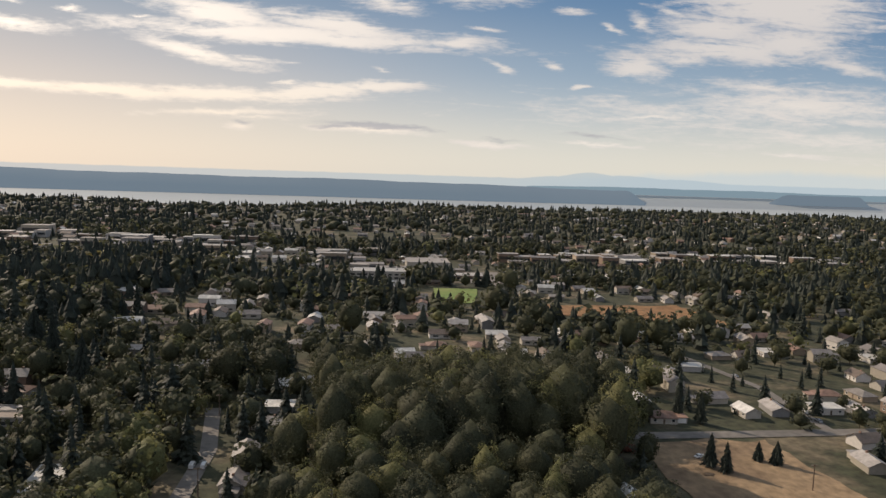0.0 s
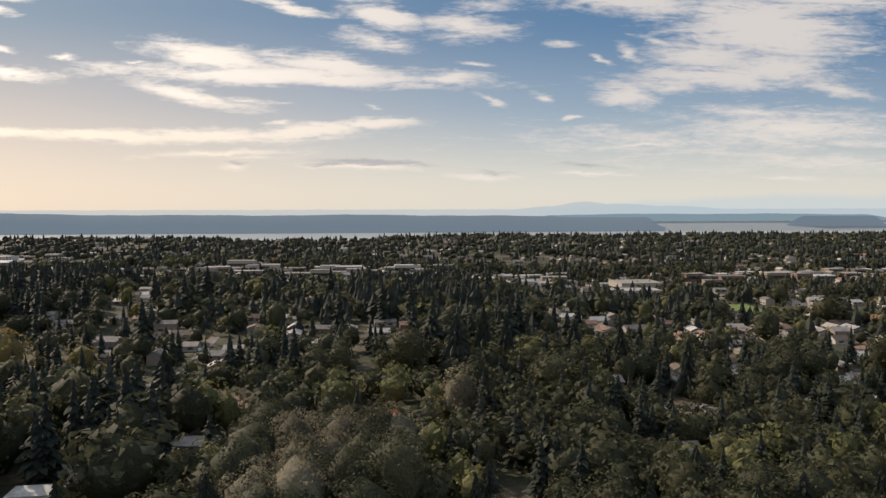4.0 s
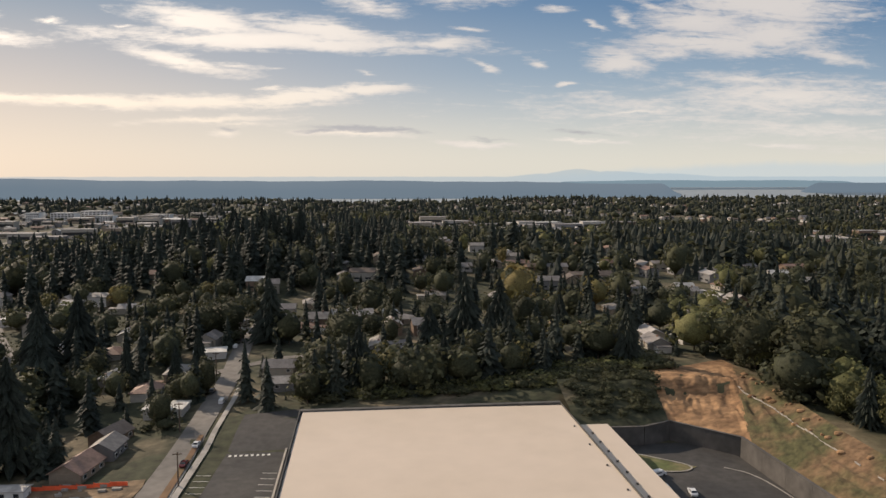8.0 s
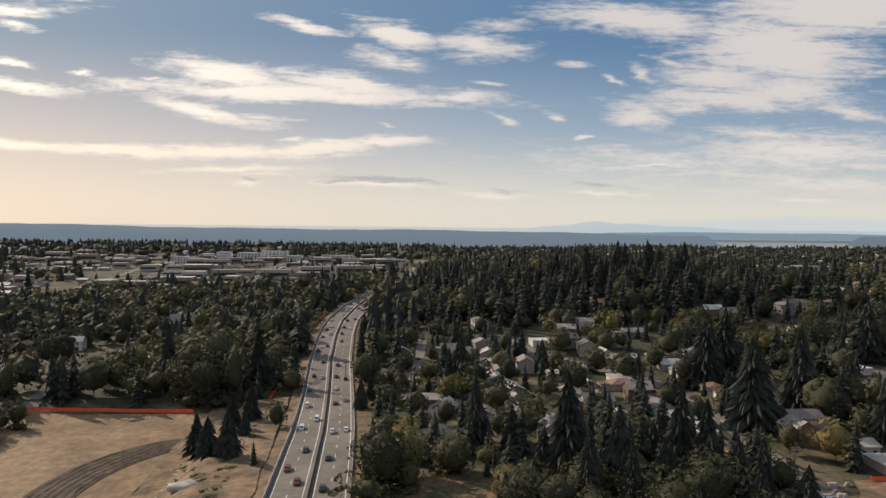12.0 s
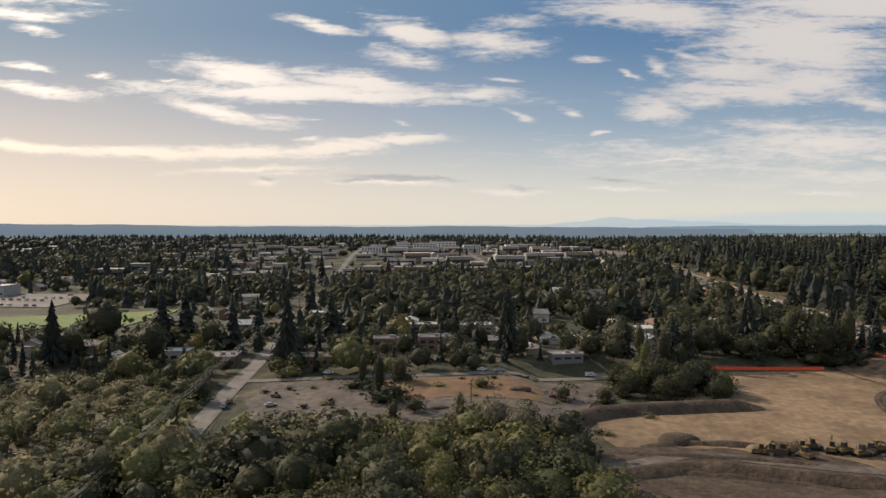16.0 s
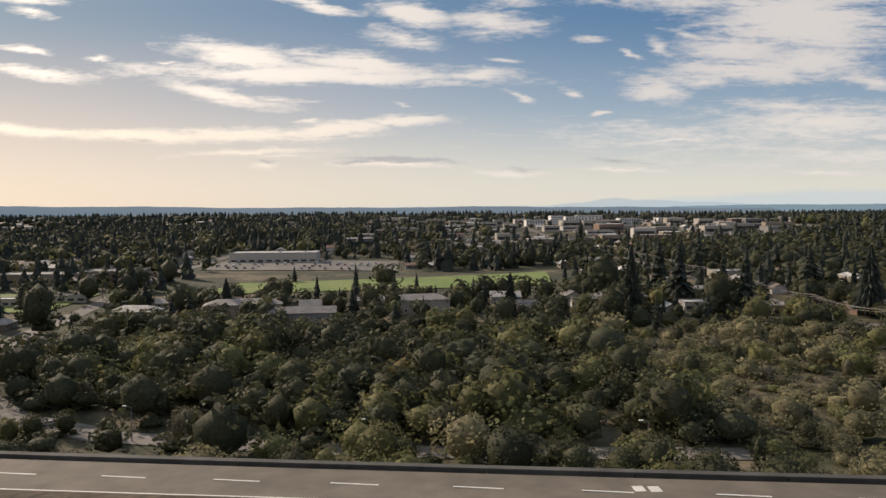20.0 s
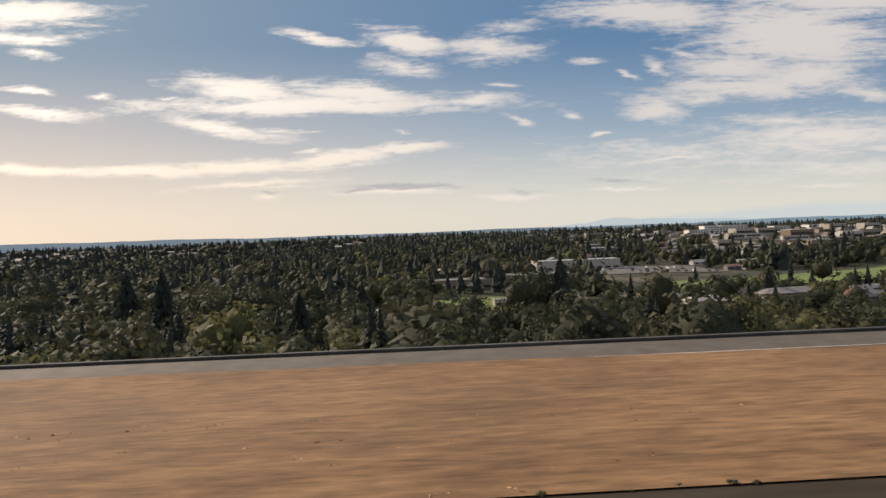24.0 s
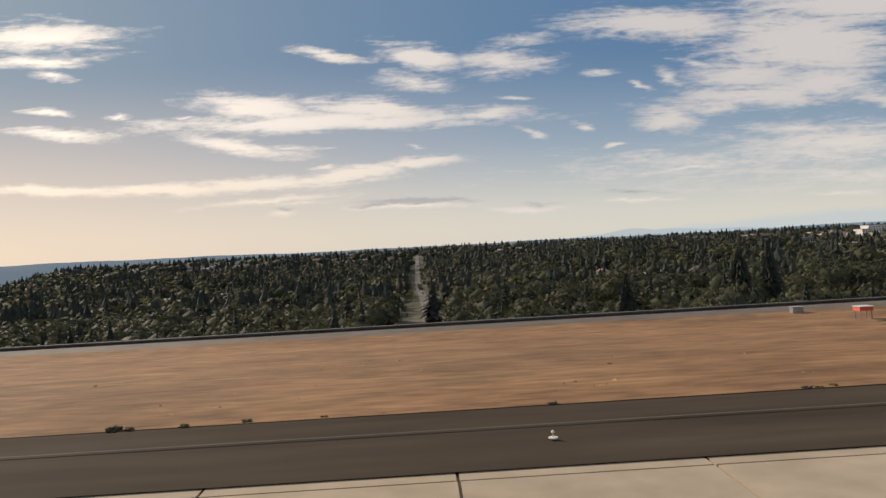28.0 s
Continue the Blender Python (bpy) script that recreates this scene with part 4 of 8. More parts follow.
ROOF_WORD = ("grey shingle roof", "pale grey shingle roof", "dark brown shingle roof", "light grey roof", "reddish brown roof", "whitish roof")
WALL_WORD = ("cream", "tan", "grey", "white", "brown", "beige")
HOUSES = []
for i, (w, d, h, rise, ro, wa, kind, wing, ch, st) in enumerate((
        (6.8, 4.6, 1.5, 1.15, 0, 0, "gable", 2.8, True, 1), (7.4, 4.8, 1.5, 0.95, 1, 1, "hip", 0, False, 1), (6.0, 4.8, 1.6, 1.4, 2, 3, "gable", 0, True, 1),
        (6.4, 4.6, 2.9, 1.2, 0, 5, "gable", 2.6, False, 2), (8.4, 4.4, 1.5, 0.9, 3, 2, "gable", 0, True, 1), (6.6, 5.0, 1.5, 1.0, 4, 0, "hip", 2.6, False, 1),
        (7.2, 5.2, 1.5, 0.3, 5, 3, "flat", 0, False, 1), (5.6, 5.0, 2.9, 1.4, 1, 4, "gable", 0, True, 2), (7.0, 4.6, 1.5, 1.1, 3, 5, "gable", 2.8, True, 1), (6.2, 4.4, 1.5, 1.1, 5, 0, "gable", 0, False, 1))):
    ob = thing("house", f"{('single-storey', 'two-storey')[st - 1]} {WALL_WORD[wa]} house with a {ROOF_WORD[ro]}", "house", "houses of the suburb", pose(0, -900 - 20 * i, -200))
    house_parts(ob, w, d, h, rise, M_ROOFS[ro], M_WALLS[wa], kind, wing, ch, st)
    HOUSES.append(ob)
house_used = [False] * len(HOUSES)


def put(ob, used, i, m):
    """The first copy is the thing itself, moved; later ones are copies."""
    if not used[i]:
        used[i] = True
        ob.matrix_basis = m @ Matrix.Diagonal((*ob.scale, 1))
        return ob
    return copy_thing(ob, m)


def flat_building(name, label, x, y, w, d, h, wall, roof, turn=0.0, storeys=1, bays=6, category="building", group="", units=2, sunk=2.0):
    """A flat-roofed building: walls, parapet, roof sheet, rooftop units, each window."""
    ob = thing(name, label, category, group, pose(x, y, land1(x, y), 0, 0, turn))
    part("wall", Shape().box(-w / 2, -d / 2, -sunk, w / 2, d / 2, h), wall, ob)
    p = Shape()
    for a, b, c, e in ((-w / 2 - 0.1, -d / 2 - 0.1, w / 2 + 0.1, -d / 2 + 0.15), (-w / 2 - 0.1, d / 2 - 0.15, w / 2 + 0.1, d / 2 + 0.1), (-w / 2 - 0.1, -d / 2 + 0.15, -w / 2 + 0.15, d / 2 - 0.15), (w / 2 - 0.15, -d / 2 + 0.15, w / 2 + 0.1, d / 2 - 0.15)):
        p.box(a, b, h - 0.05, c, e, h + 0.3)
    part("parapet", p, M_KERB, ob)
    part("roof", Shape().box(-w / 2 + 0.15, -d / 2 + 0.15, h, w / 2 - 0.15, d / 2 - 0.15, h + 0.06), roof, ob)
    for st in range(storeys):
        z = 0.5 + st * (h - 0.6) / storeys
        hh = min(0.9, (h - 0.8) / storeys * 0.6)
        for i in range(bays):
            xx = (i + 0.5) / bays * w - w / 2
            part("window", Shape().box(xx - w / bays * 0.32, -d / 2 - 0.03, z, xx + w / bays * 0.32, -d / 2 + 0.02, z + hh), M_GLASS, ob)
    for i in range(units):
        xx = w * (0.35 - 0.6 * i / max(units, 1))
        part("rooftop_unit", Shape().box(xx - 0.5, -0.6, h + 0.05, xx + 0.6, 0.5, h + 0.75), M_STEEL, ob)
    return ob


def make_car(paint, word, kind="car"):
    """A parked or driving car: shaped body, glass, bumpers, lamps, four wheels."""
    ob = thing("car", f"{word} car on the asphalt", "car", "cars", pose(0, -1400, -200))
    prof = [(-1.22, 0.16), (1.22, 0.16), (1.24, 0.36), (1.15, 0.46), (0.62, 0.50), (0.30, 0.76), (-0.62, 0.78), (-0.98, 0.53), (-1.2, 0.50), (-1.25, 0.34)]
    if kind == "van":
        prof = [(-1.3, 0.16), (1.3, 0.16), (1.32, 0.42), (1.2, 0.56), (0.95, 0.60), (0.65, 0.95), (-1.2, 0.97), (-1.3, 0.9)]
    n, s = len(prof), Shape()
    p = [(x, -0.47 + (0.09 if z > 0.6 else 0), z) for x, z in prof] + [(x, 0.47 - (0.09 if z > 0.6 else 0), z) for x, z in prof]
    s.add(p, [tuple(range(n)), tuple(range(n, 2 * n))[::-1]] + [(i, n + i, n + (i + 1) % n, (i + 1) % n) for i in range(n)])
    part("body", s, paint, ob)
    g = Shape()
    if kind == "van":
        g.add([(0.93, -0.36, 0.63), (0.93, 0.36, 0.63), (0.69, 0.34, 0.92), (0.69, -0.34, 0.92)], [(0, 1, 2, 3)])
    else:
        g.add([(0.60, -0.37, 0.53), (0.60, 0.37, 0.53), (0.34, 0.35, 0.75), (0.34, -0.35, 0.75)], [(0, 1, 2, 3)])
        r = Shape().add([(-0.69, -0.35, 0.795), (-0.69, 0.35, 0.795), (-0.99, 0.37, 0.59), (-0.99, -0.37, 0.59)], [(0, 1, 2, 3)])
        part("rear_window", r, M_GLASS, ob)
    g.v = [(x + (0.03 if x > 0 else -0.03), y, z + 0.03) for x, y, z in g.v]
    part("windscreen", g, M_GLASS, ob)
    for side in (-1, 1):
        q = Shape().box(-0.62, side * 0.43 - 0.02, 0.53, 0.36, side * 0.43 + 0.02, 0.72)
        part("side_window", q, M_GLASS, ob)
    for x in (-0.78, 0.80):
        for y in (-0.44, 0.44):
            part("wheel", Shape().tube([(x, y - 0.08, 0.18), (x, y + 0.08, 0.18)], 0.18, 10), M_TYRE, ob)
    return ob


CARS = [make_car(M_CARS[0], "white"), make_car(M_CARS[1], "black"), make_car(M_CARS[2], "silver grey"), make_car(M_CARS[3], "dark red"), make_car(M_CARS[4], "dark blue"), make_car(M_CARS[0], "white van-like tall", "van")]
car_used = [False] * len(CARS)


def park(i, x, y, turn, z=None):
    return put(CARS[i % len(CARS)], car_used, i % len(CARS), pose(x, y, (land1(x, y) if z is None else z) + 0.14, 0, 0, turn))


def make_pole(h=6.2, arms=2):
    ob = thing("utility_pole", "weathered wooden utility pole with crossarms", "utility pole", "utility poles", pose(0, -1500, -200))
    part("pole", Shape().tube([(0, 0, -0.5), (0, 0, h * 0.5), (0, 0, h)], [0.13, 0.11, 0.08], 8), M_WOOD, ob)
    for k in range(arms):
        a = part("crossarm", Shape().box(-0.7, -0.06, h - 0.35 - 0.6 * k, 0.7, 0.06, h - 0.22 - 0.6 * k), M_WOOD, ob)
        for x in (-0.6, -0.3, 0.3, 0.6):
            part("insulator", Shape().tube([(x, 0, h - 0.22 - 0.6 * k), (x, 0, h - 0.10 - 0.6 * k)], 0.04, 6), M_KERB, a)
    return ob


POLES = [make_pole(6.2, 2), make_pole(5.4, 1)]
pole_used = [False, False]


def wires(name, spans, label, offsets, sag=0.5):
    """Cables slung from pole to pole."""
    ob = thing(name, label, "cable", "overhead lines")
    for ox, oz in offsets:
        s, pts = Shape(), []
        for (x0, y0, z0), (x1, y1, z1) in zip(spans, spans[1:]):
            pts += [(x0 + ox + (x1 - x0) * t, y0 + (y1 - y0) * t, z0 + oz + (z1 - z0) * t - sag * 4 * t * (1 - t)) for t in [k / 8 for k in range(8)]]
        s.tube(pts, 0.024, 4)
        part("cable", s, M_WIRE, ob)
    return ob


def lamp_post(x, y, h, label, arm=1.0, base_z=None):
    z = land1(x, y) if base_z is None else base_z
    ob = thing("street_lamp", label, "street lamp", "street lamps", pose(x, y, z))
    part("post", Shape().tube([(0, 0, -0.3), (0, 0, h * 0.6), (0, 0, h)], [0.09, 0.07, 0.05], 8), M_STEEL, ob)
    part("arm", Shape().tube([(0, 0, h - 0.1), (arm * 0.5, 0, h + 0.12), (arm, 0, h + 0.12)], 0.035, 6), M_STEEL, ob)
    part("lamp_head", Shape().box(arm - 0.15, -0.1, h + 0.06, arm + 0.35, 0.1, h + 0.2), M_LAMP, ob)
    return ob

# ---- streets ----
STREETS = (
    ("street", ((-32, 92), (-33, 130), (-33, 150), (-38, 178)), 3.4), ("street", ((-337, 92), (-336, 121), (-335, 165), (-337, 200), (-334, 236)), 4.6),
    ("street", ((-546, 190), (-547, 243), (-549, 370), (-551, 600), (-552, 800)), 4.4), ("street", ((-651.5, 140), (-651.5, 148), (-652, 240), (-652, 324), (-655, 540), (-655, 820)), 4.2),
    ("street", ((-806, 117), (-822, 124), (-838, 140), (-848, 158), (-853, 190), (-856, 246), (-857, 380), (-857, 650)), 5.4), ("street", ((-1056, 215), (-1056, 259), (-1060, 509), (-1061, 800)), 3.6),
    ("street", ((55, 160), (85, 161), (124, 163), (300, 168)), 4.4), ("street", ((-394, 108), (-392, 136), (-389.5, 164), (-391, 190), (-410, 222), (-424, 250)), 3.8),
    ("street", ((-651, 184), (-607, 181), (-564, 184), (-546, 192)), 3.2), ("street", ((-720, 101), (-754, 107), (-785, 113), (-808, 117)), 4.6),
    ("street", ((110, 163), (112, 200), (104, 240)), 2.8), ("street", ((-211, 165), (-212, 195), (-208, 230), (-210, 275)), 3.0),
    ("street", ((-456, 172), (-452, 200), (-446, 260)), 3.0), ("street", ((-340, 168), (-325, 178), (-306, 180)), 2.8), ("street", ((60, 500), (95, 470), (110, 420)), 4.0),
)
HIGHWAY = ((-469.5, 60), (-471, 107), (-471.4, 130), (-472, 155), (-473.6, 190), (-475.8, 230), (-476.6, 270), (-476, 300), (-472, 340), (-463, 400), (-452, 450), (-440, 520), (-425, 640), (-419, 760))
for name, line, width in STREETS:
    ribbon(name, line, width, M_STREET, 0.14, label="worn grey asphalt suburban street", category="road")
ribbon("highway", HIGHWAY, 12.8, M_HIGHWAY, 0.30, label="divided highway of worn grey asphalt", category="road")
ribbon("highway_shoulder", HIGHWAY, 18.0, M_VERGEDIRT, 0.16, label="bare dirt verge of the highway", category="verge")
ribbon("highway_verge", HIGHWAY[1:10], 5.5, M_SLOPEGRASS, 0.21, shift=-9.6, label="dry golden grass verge beside the highway", category="verge")
for s, w in ((5.6, 0.16), (0.8, 0.14), (-0.8, 0.14), (-5.6, 0.16)):
    ribbon("lane_edge_line", HIGHWAY, w, M_LINE, 0.325, shift=s, label="white highway edge line", category="road marking")


def off_line(line, dist, step_m):
    """Points and headings every step_m along a line, dist to its left."""
    out, left = [], 0.0
    for a, b in zip(line, line[1:]):
        a, b = Vector(a), Vector(b)
        way, length = (b - a).normalized(), (b - a).length
        t = left
        while t < length:
            p = a + way * t + Vector((-way.y, way.x)) * dist
            out.append((p.x, p.y, math.degrees(math.atan2(way.y, way.x))))
            t += step_m
        left = t - length
    return out


def barrier(name, pts, label, h=0.55, w=0.22, mat=M_KERB, lift=0.30, category="barrier", pieces=True):
    ob = thing(name, label, category)
    length = math.hypot(pts[1][0] - pts[0][0], pts[1][1] - pts[0][1])
    s = Shape()
    s.slab([(-length / 2 + 0.03, -w / 2), (length / 2 - 0.03, -w / 2), (length / 2 - 0.03, w / 2), (-length / 2 + 0.03, w / 2)], 0, h, [(-length / 2 + 0.03, -w / 4), (length / 2 - 0.03, -w / 4), (length / 2 - 0.03, w / 4), (-length / 2 + 0.03, w / 4)])
    me = s.mesh("barrier_block", mat)
    for x, y, a in pts:
        p = part("barrier_block", me, None, ob)
        p.matrix_basis = pose(x, y, land1(x, y) + lift, 0, 0, a)
    return ob


barrier("median_barrier", off_line(HIGHWAY[:10], 0.0, 4.0), "low dark concrete median barrier of the highway", mat=M_DARKWALL)
barrier("side_barrier", off_line(HIGHWAY[:10], 6.5, 4.0), "pale concrete barrier at the highway's edge", h=0.7, w=0.34)
barrier("guard_rail", off_line(HIGHWAY[:9], -6.3, 4.0), "pale low guard rail along the highway", h=0.34, w=0.14)

# a few lane dashes
dash = Shape().box(-0.8, -0.06, 0, 0.8, 0.06, 0.02).mesh("lane_dash", M_LINE)
marks = tagged(new("lane_dashes"), "broken white lane lines on the highway", "road marking", "", "structure")
for lane in (3.2, -3.2):
    for x, y, a in off_line(HIGHWAY[:8], lane, 6.4):
        part("lane_dash", dash, None, marks).matrix_basis = pose(x, y, land1(x, y) + 0.31, 0, 0, a)

# ---- the airfield's edge: dashes, wall, slabs, lights ----
dash2 = Shape().box(-1.0, -0.05, 0, 1.0, 0.05, 0.015).mesh("road_dash", M_LINE)
marks2 = tagged(new("perimeter_dashes"), "broken white centre line of the perimeter road", "road marking", "", "structure")
x = -701.2
while x > -872:
    a = math.degrees(math.atan2(float(rim(x)) - float(rim(x - 1)), 1))
    y = float(rim(x)) - 3.0
    part("road_dash", dash2, None, marks2).matrix_basis = pose(x, y, land1(x, y) + 0.255, 0, 0, a)
    x -= 4.95
for x in (-754.35, -753.75):
    yy = float(rim(x)) - 2.5
    part("road_mark", Shape().box(-0.22, -0.28, 0, 0.22, 0.28, 0.015), M_LINE, marks2).matrix_basis = pose(x, yy, land1(x, yy) + 0.255)


def edge_wall():
    """Retaining wall with a dark parapet of many panels along the plateau's rim."""
    ob = tagged(new("retaining_wall"), "dark concrete retaining wall with a parapet along the road", "wall", "", "structure")
    pts = rim_line(-0.55, -1240, -694, 91)
    for (x0, y0), (x1, y1) in zip(pts, pts[1:]):
        m = Vector(((x0 + x1) / 2, (y0 + y1) / 2))
        z = land1(m.x, m.y - 0.6)
        a = math.degrees(math.atan2(y1 - y0, x1 - x0))
        ln = math.hypot(x1 - x0, y1 - y0)
        s = Shape()
        s.box(-ln / 2 + 0.02, -0.14, 0, ln / 2 - 0.02, 0.14, 0.42)
        s.box(-ln / 2, -0.2, 0.42, ln / 2, 0.2, 0.50)
        fall = land1(x0, y0 - 0.6) - land1(x1, y1 - 0.6)
        part("panel", s, M_DARKWALL, ob).matrix_basis = pose(m.x, m.y, z - 0.1, 0, math.degrees(math.atan2(fall, ln)), a)
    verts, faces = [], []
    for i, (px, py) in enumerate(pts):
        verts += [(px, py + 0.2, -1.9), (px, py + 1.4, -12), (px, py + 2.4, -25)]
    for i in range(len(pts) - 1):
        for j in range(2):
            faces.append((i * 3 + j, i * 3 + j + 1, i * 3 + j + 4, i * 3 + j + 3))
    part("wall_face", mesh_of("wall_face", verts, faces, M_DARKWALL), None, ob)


edge_wall()

# runway slabs with open joints, one row at the edge and two beyond it
deck = tagged(new("runway"), "pale concrete runway slabs with dark joints", "runway", "", "structure")
PANEL = 3.075
slab_mesh = {}
for row, (l0, l1) in enumerate(((8.74, 9.04), (5.2, 8.70), (1.98, 5.16), (-1.24, 1.94), (-4.46, -1.28), (-7.68, -4.5))):
    w = l1 - l0
    slab_mesh[row] = Shape().slab([(-PANEL / 2 + 0.02, -w / 2), (PANEL / 2 - 0.02, -w / 2), (PANEL / 2 - 0.02, w / 2), (-PANEL / 2 + 0.02, w / 2)], -0.2, 0.0).mesh("slab", M_CONCRETE)
    n0, n1 = -1057.55 + PANEL / 2 - 40 * PANEL, -905.0
    if row > 2:
        n0, n1 = -1057.55 + PANEL / 2 - 40 * PANEL, -1100.0
    rest = Shape()
    x = n0
    while x < n1:
        y = middle(x) + (l0 + l1) / 2
        if row in (0, 1) and -1075 < x < -955:
            part("slab", slab_mesh[row], None, deck).matrix_basis = pose(x, y, 0.02, 0, 0, -0.28)
        else:
            rest.box(x - PANEL / 2 + 0.02, y - w / 2, -0.2, x + PANEL / 2 - 0.02, y + w / 2, 0.02)
        x += PANEL
    if rest.v:
        tagged(part("slabs", rest, M_CONCRETE, deck), kind="stuff")
ribbon("runway_bed", along(0.0, -1260, -760), 18.2, M_JOINT, 0.10, flat=-0.115, label="dark joint filler under the slabs", category="pavement")
ribbon("runway_edge_stripe", along(6.0, -1186, -905), 0.9, M_LINE, 0.035, flat=0.0, label="broad white runway edge stripe", category="runway marking")
ribbon("shoulder_seam", along(11.6, XE, -905), 0.06, M_DARKWALL, 0.185, label="dark tarred seam in the shoulder", category="pavement")


def edge_light(x):
    y = middle(x) + 10.5
    ob = thing("runway_edge_light", "small white runway edge light on a round plate", "runway light", "runway edge lights", pose(x, y, land1(x, y) + 0.18) @ Matrix.Scale(0.40, 4))
    part("base_plate", Shape().tube([(0, 0, -0.03), (0, 0, 0.008)], 0.17, 12), M_LINE, ob)
    part("stem", Shape().tube([(0, 0, 0.0), (0, 0, 0.16)], 0.018, 6), M_YELLOW, ob)
    part("lens", Shape().tube([(0, 0, 0.16), (0, 0, 0.2), (0, 0, 0.25)], [0.06, 0.065, 0.03], 8), M_LAMP, ob)


for k in range(-2, 5):
    edge_light(-1056.1 + 30.8 * k)


def approach_unit(y):
    """A lamp box on four legs that shows the glide path."""
    x = -1039.35
    ob = thing("glide_path_light", "red lamp box on thin legs beside the runway", "runway light", "glide path lights", pose(x, y, land1(x, y) + 0.26))
    part("lamp_box", Shape().slab([(-0.30, -0.26), (0.30, -0.26), (0.30, 0.26), (-0.30, 0.26)], 0.40, 0.56, [(-0.27, -0.23), (0.27, -0.23), (0.27, 0.23), (-0.27, 0.23)]), M_RED, ob)
    part("lid", Shape().box(-0.32, -0.28, 0.56, 0.32, 0.28, 0.59), M_LINE, ob)
    for lx in (-0.24, 0.24):
        for ly in (-0.2, 0.2):
            part("leg", Shape().tube([(lx, ly, -0.05), (lx, ly, 0.40)], 0.022, 6), M_STEEL, ob)
    part("plinth", Shape().box(-0.4, -0.35, -0.06, 0.4, 0.35, 0.0), M_KERB, ob)


for y in (31.9, 36.0, 40.4, 44.8):
    approach_unit(y)
area("light_strip", ((-1040.9, 28.3), (-1037.5, 28.3), (-1037.9, 48.0), (-1040.8, 48.0)), M_SHOULDER, 0.25, 12, "dark asphalt strip under the lamp boxes", "pavement")
area("service_track", ((-819.6, 26), (-817.8, 26), (-817.3, 48.6), (-820.0, 48.6)), M_SHOULDER, 0.27, 10, "dark asphalt service track across the grass", "pavement")


def wind_mast(x, y):
    ob = thing("weather_mast", "slim steel mast on a concrete pad beside the road", "mast", "", pose(x, y, land1(x, y) + 0.2))
    part("pad", Shape().box(-0.75, -0.45, -0.1, 0.75, 0.45, 0.10), M_KERB, ob)
    part("mast", Shape().tube([(0, 0, 0.1), (0, 0, 2.6), (0, 0, 6.7)], [0.06, 0.05, 0.03], 8), M_LINE, ob)
    part("collar", Shape().box(-0.12, -0.12, 0.1, 0.12, 0.12, 0.45), M_STEEL, ob)
    part("cabinet", Shape().box(0.45, -0.15, 0.10, 0.8, 0.2, 0.45), M_STEEL, ob)
    part("crossbar", Shape().tube([(-0.25, 0, 2.3), (0.25, 0, 2.3)], 0.02, 6), M_STEEL, ob)


wind_mast(-821.5, 46.5)


def cabinet(x, y, label, h=0.72, w=0.42, mat=M_DARKWALL):
    ob = thing("electric_cabinet", label, "cabinet", "", pose(x, y, land1(x, y) + 0.15))
    part("body", Shape().box(-w / 2, -0.18, 0.05, w / 2, 0.18, h), mat, ob)
    part("lid", Shape().box(-w / 2 - 0.03, -0.21, h, w / 2 + 0.03, 0.21, h + 0.04), M_KERB, ob)
    part("door", Shape().box(-0.02, -0.2, 0.12, w / 2 - 0.06, -0.18, h - 0.08), M_STEEL, ob)
    part("plinth", Shape().box(-w / 2 - 0.08, -0.26, -0.05, w / 2 + 0.08, 0.26, 0.05), M_KERB, ob)


sign = thing("airfield_sign", "thin dark airfield sign box with a white edge strip", "sign", "", pose(-1009.75, 32.9, land1(-1009.75, 32.9) + 0.17, 0, 0, 0.62) @ Matrix.Diagonal((0.62, 0.62, 0.98, 1)))
part("side_panel", Shape().box(-0.30, -0.02, 0.05, -0.03, 0.22, 0.74), M_BROWNSIGN, sign, "dark reddish brown side panel")
part("face_panel", Shape().box(0.03, -0.05, 0.03, 0.36, 0.22, 0.72), M_DARKWALL, sign, "dark grey face panel")
part("edge_strip", Shape().box(-0.025, -0.03, 0.08, 0.025, 0.0, 0.68), M_LINE, sign, "white edge strip")
part("top_rail", Shape().box(-0.24, 0.03, 0.725, 0.33, 0.10, 0.765), M_DARKWALL, sign)
for fx in (-0.22, 0.26):
    part("foot", Shape().box(fx - 0.05, 0.03, -0.15, fx + 0.05, 0.13, 0.05), M_STEEL, sign)
area("bare_soil_patch", ((-1010.9, 32.4), (-1008.3, 32.4), (-1008.1, 33.1), (-1010.7, 33.2)), M_DARKDIRT, 0.215, 5, "patch of dark bare soil round the sign", "soil", wob=0.3, seed=4)
cabinet(-1040.1, 48.9, "grey electric cabinet at the road's edge", 0.52, 0.5, M_STEEL)
for x in (-962, -964.2, -966.4, -1043.6, -1044.8):
    area("drain_slab", ((x - 0.9, middle(x) + 34.9), (x + 0.7, middle(x) + 34.9), (x + 0.7, middle(x) + 35.6), (x - 0.9, middle(x) + 35.6)), M_KERB, 0.30, 2, "pale concrete drain cover in the grass edge", "pavement")

# weeds at the grass edge, and thin dry tufts
rng = np.random.default_rng(5)
wd = Wood()
weed = broad_crown(200, 5, 14, wide=0.7, base=0.02)
for i in range(170):
    x = rng.uniform(-1130, -870)
    y = middle(x) + 13.6 + abs(rng.normal(0, 0.12))
    wd.plant(weed, rng.choice(["olive", "silver", "yellow"], p=[0.3, 0.5, 0.2]), x, y, land1(x, y) + 0.14, rng.uniform(0.04, 0.10) * (1.8 if rng.random() < 0.08 else 1), rng.uniform(0, 6), 1.3)
wd.finish("weeds", "low weeds along the pavement's edge", "weeds")
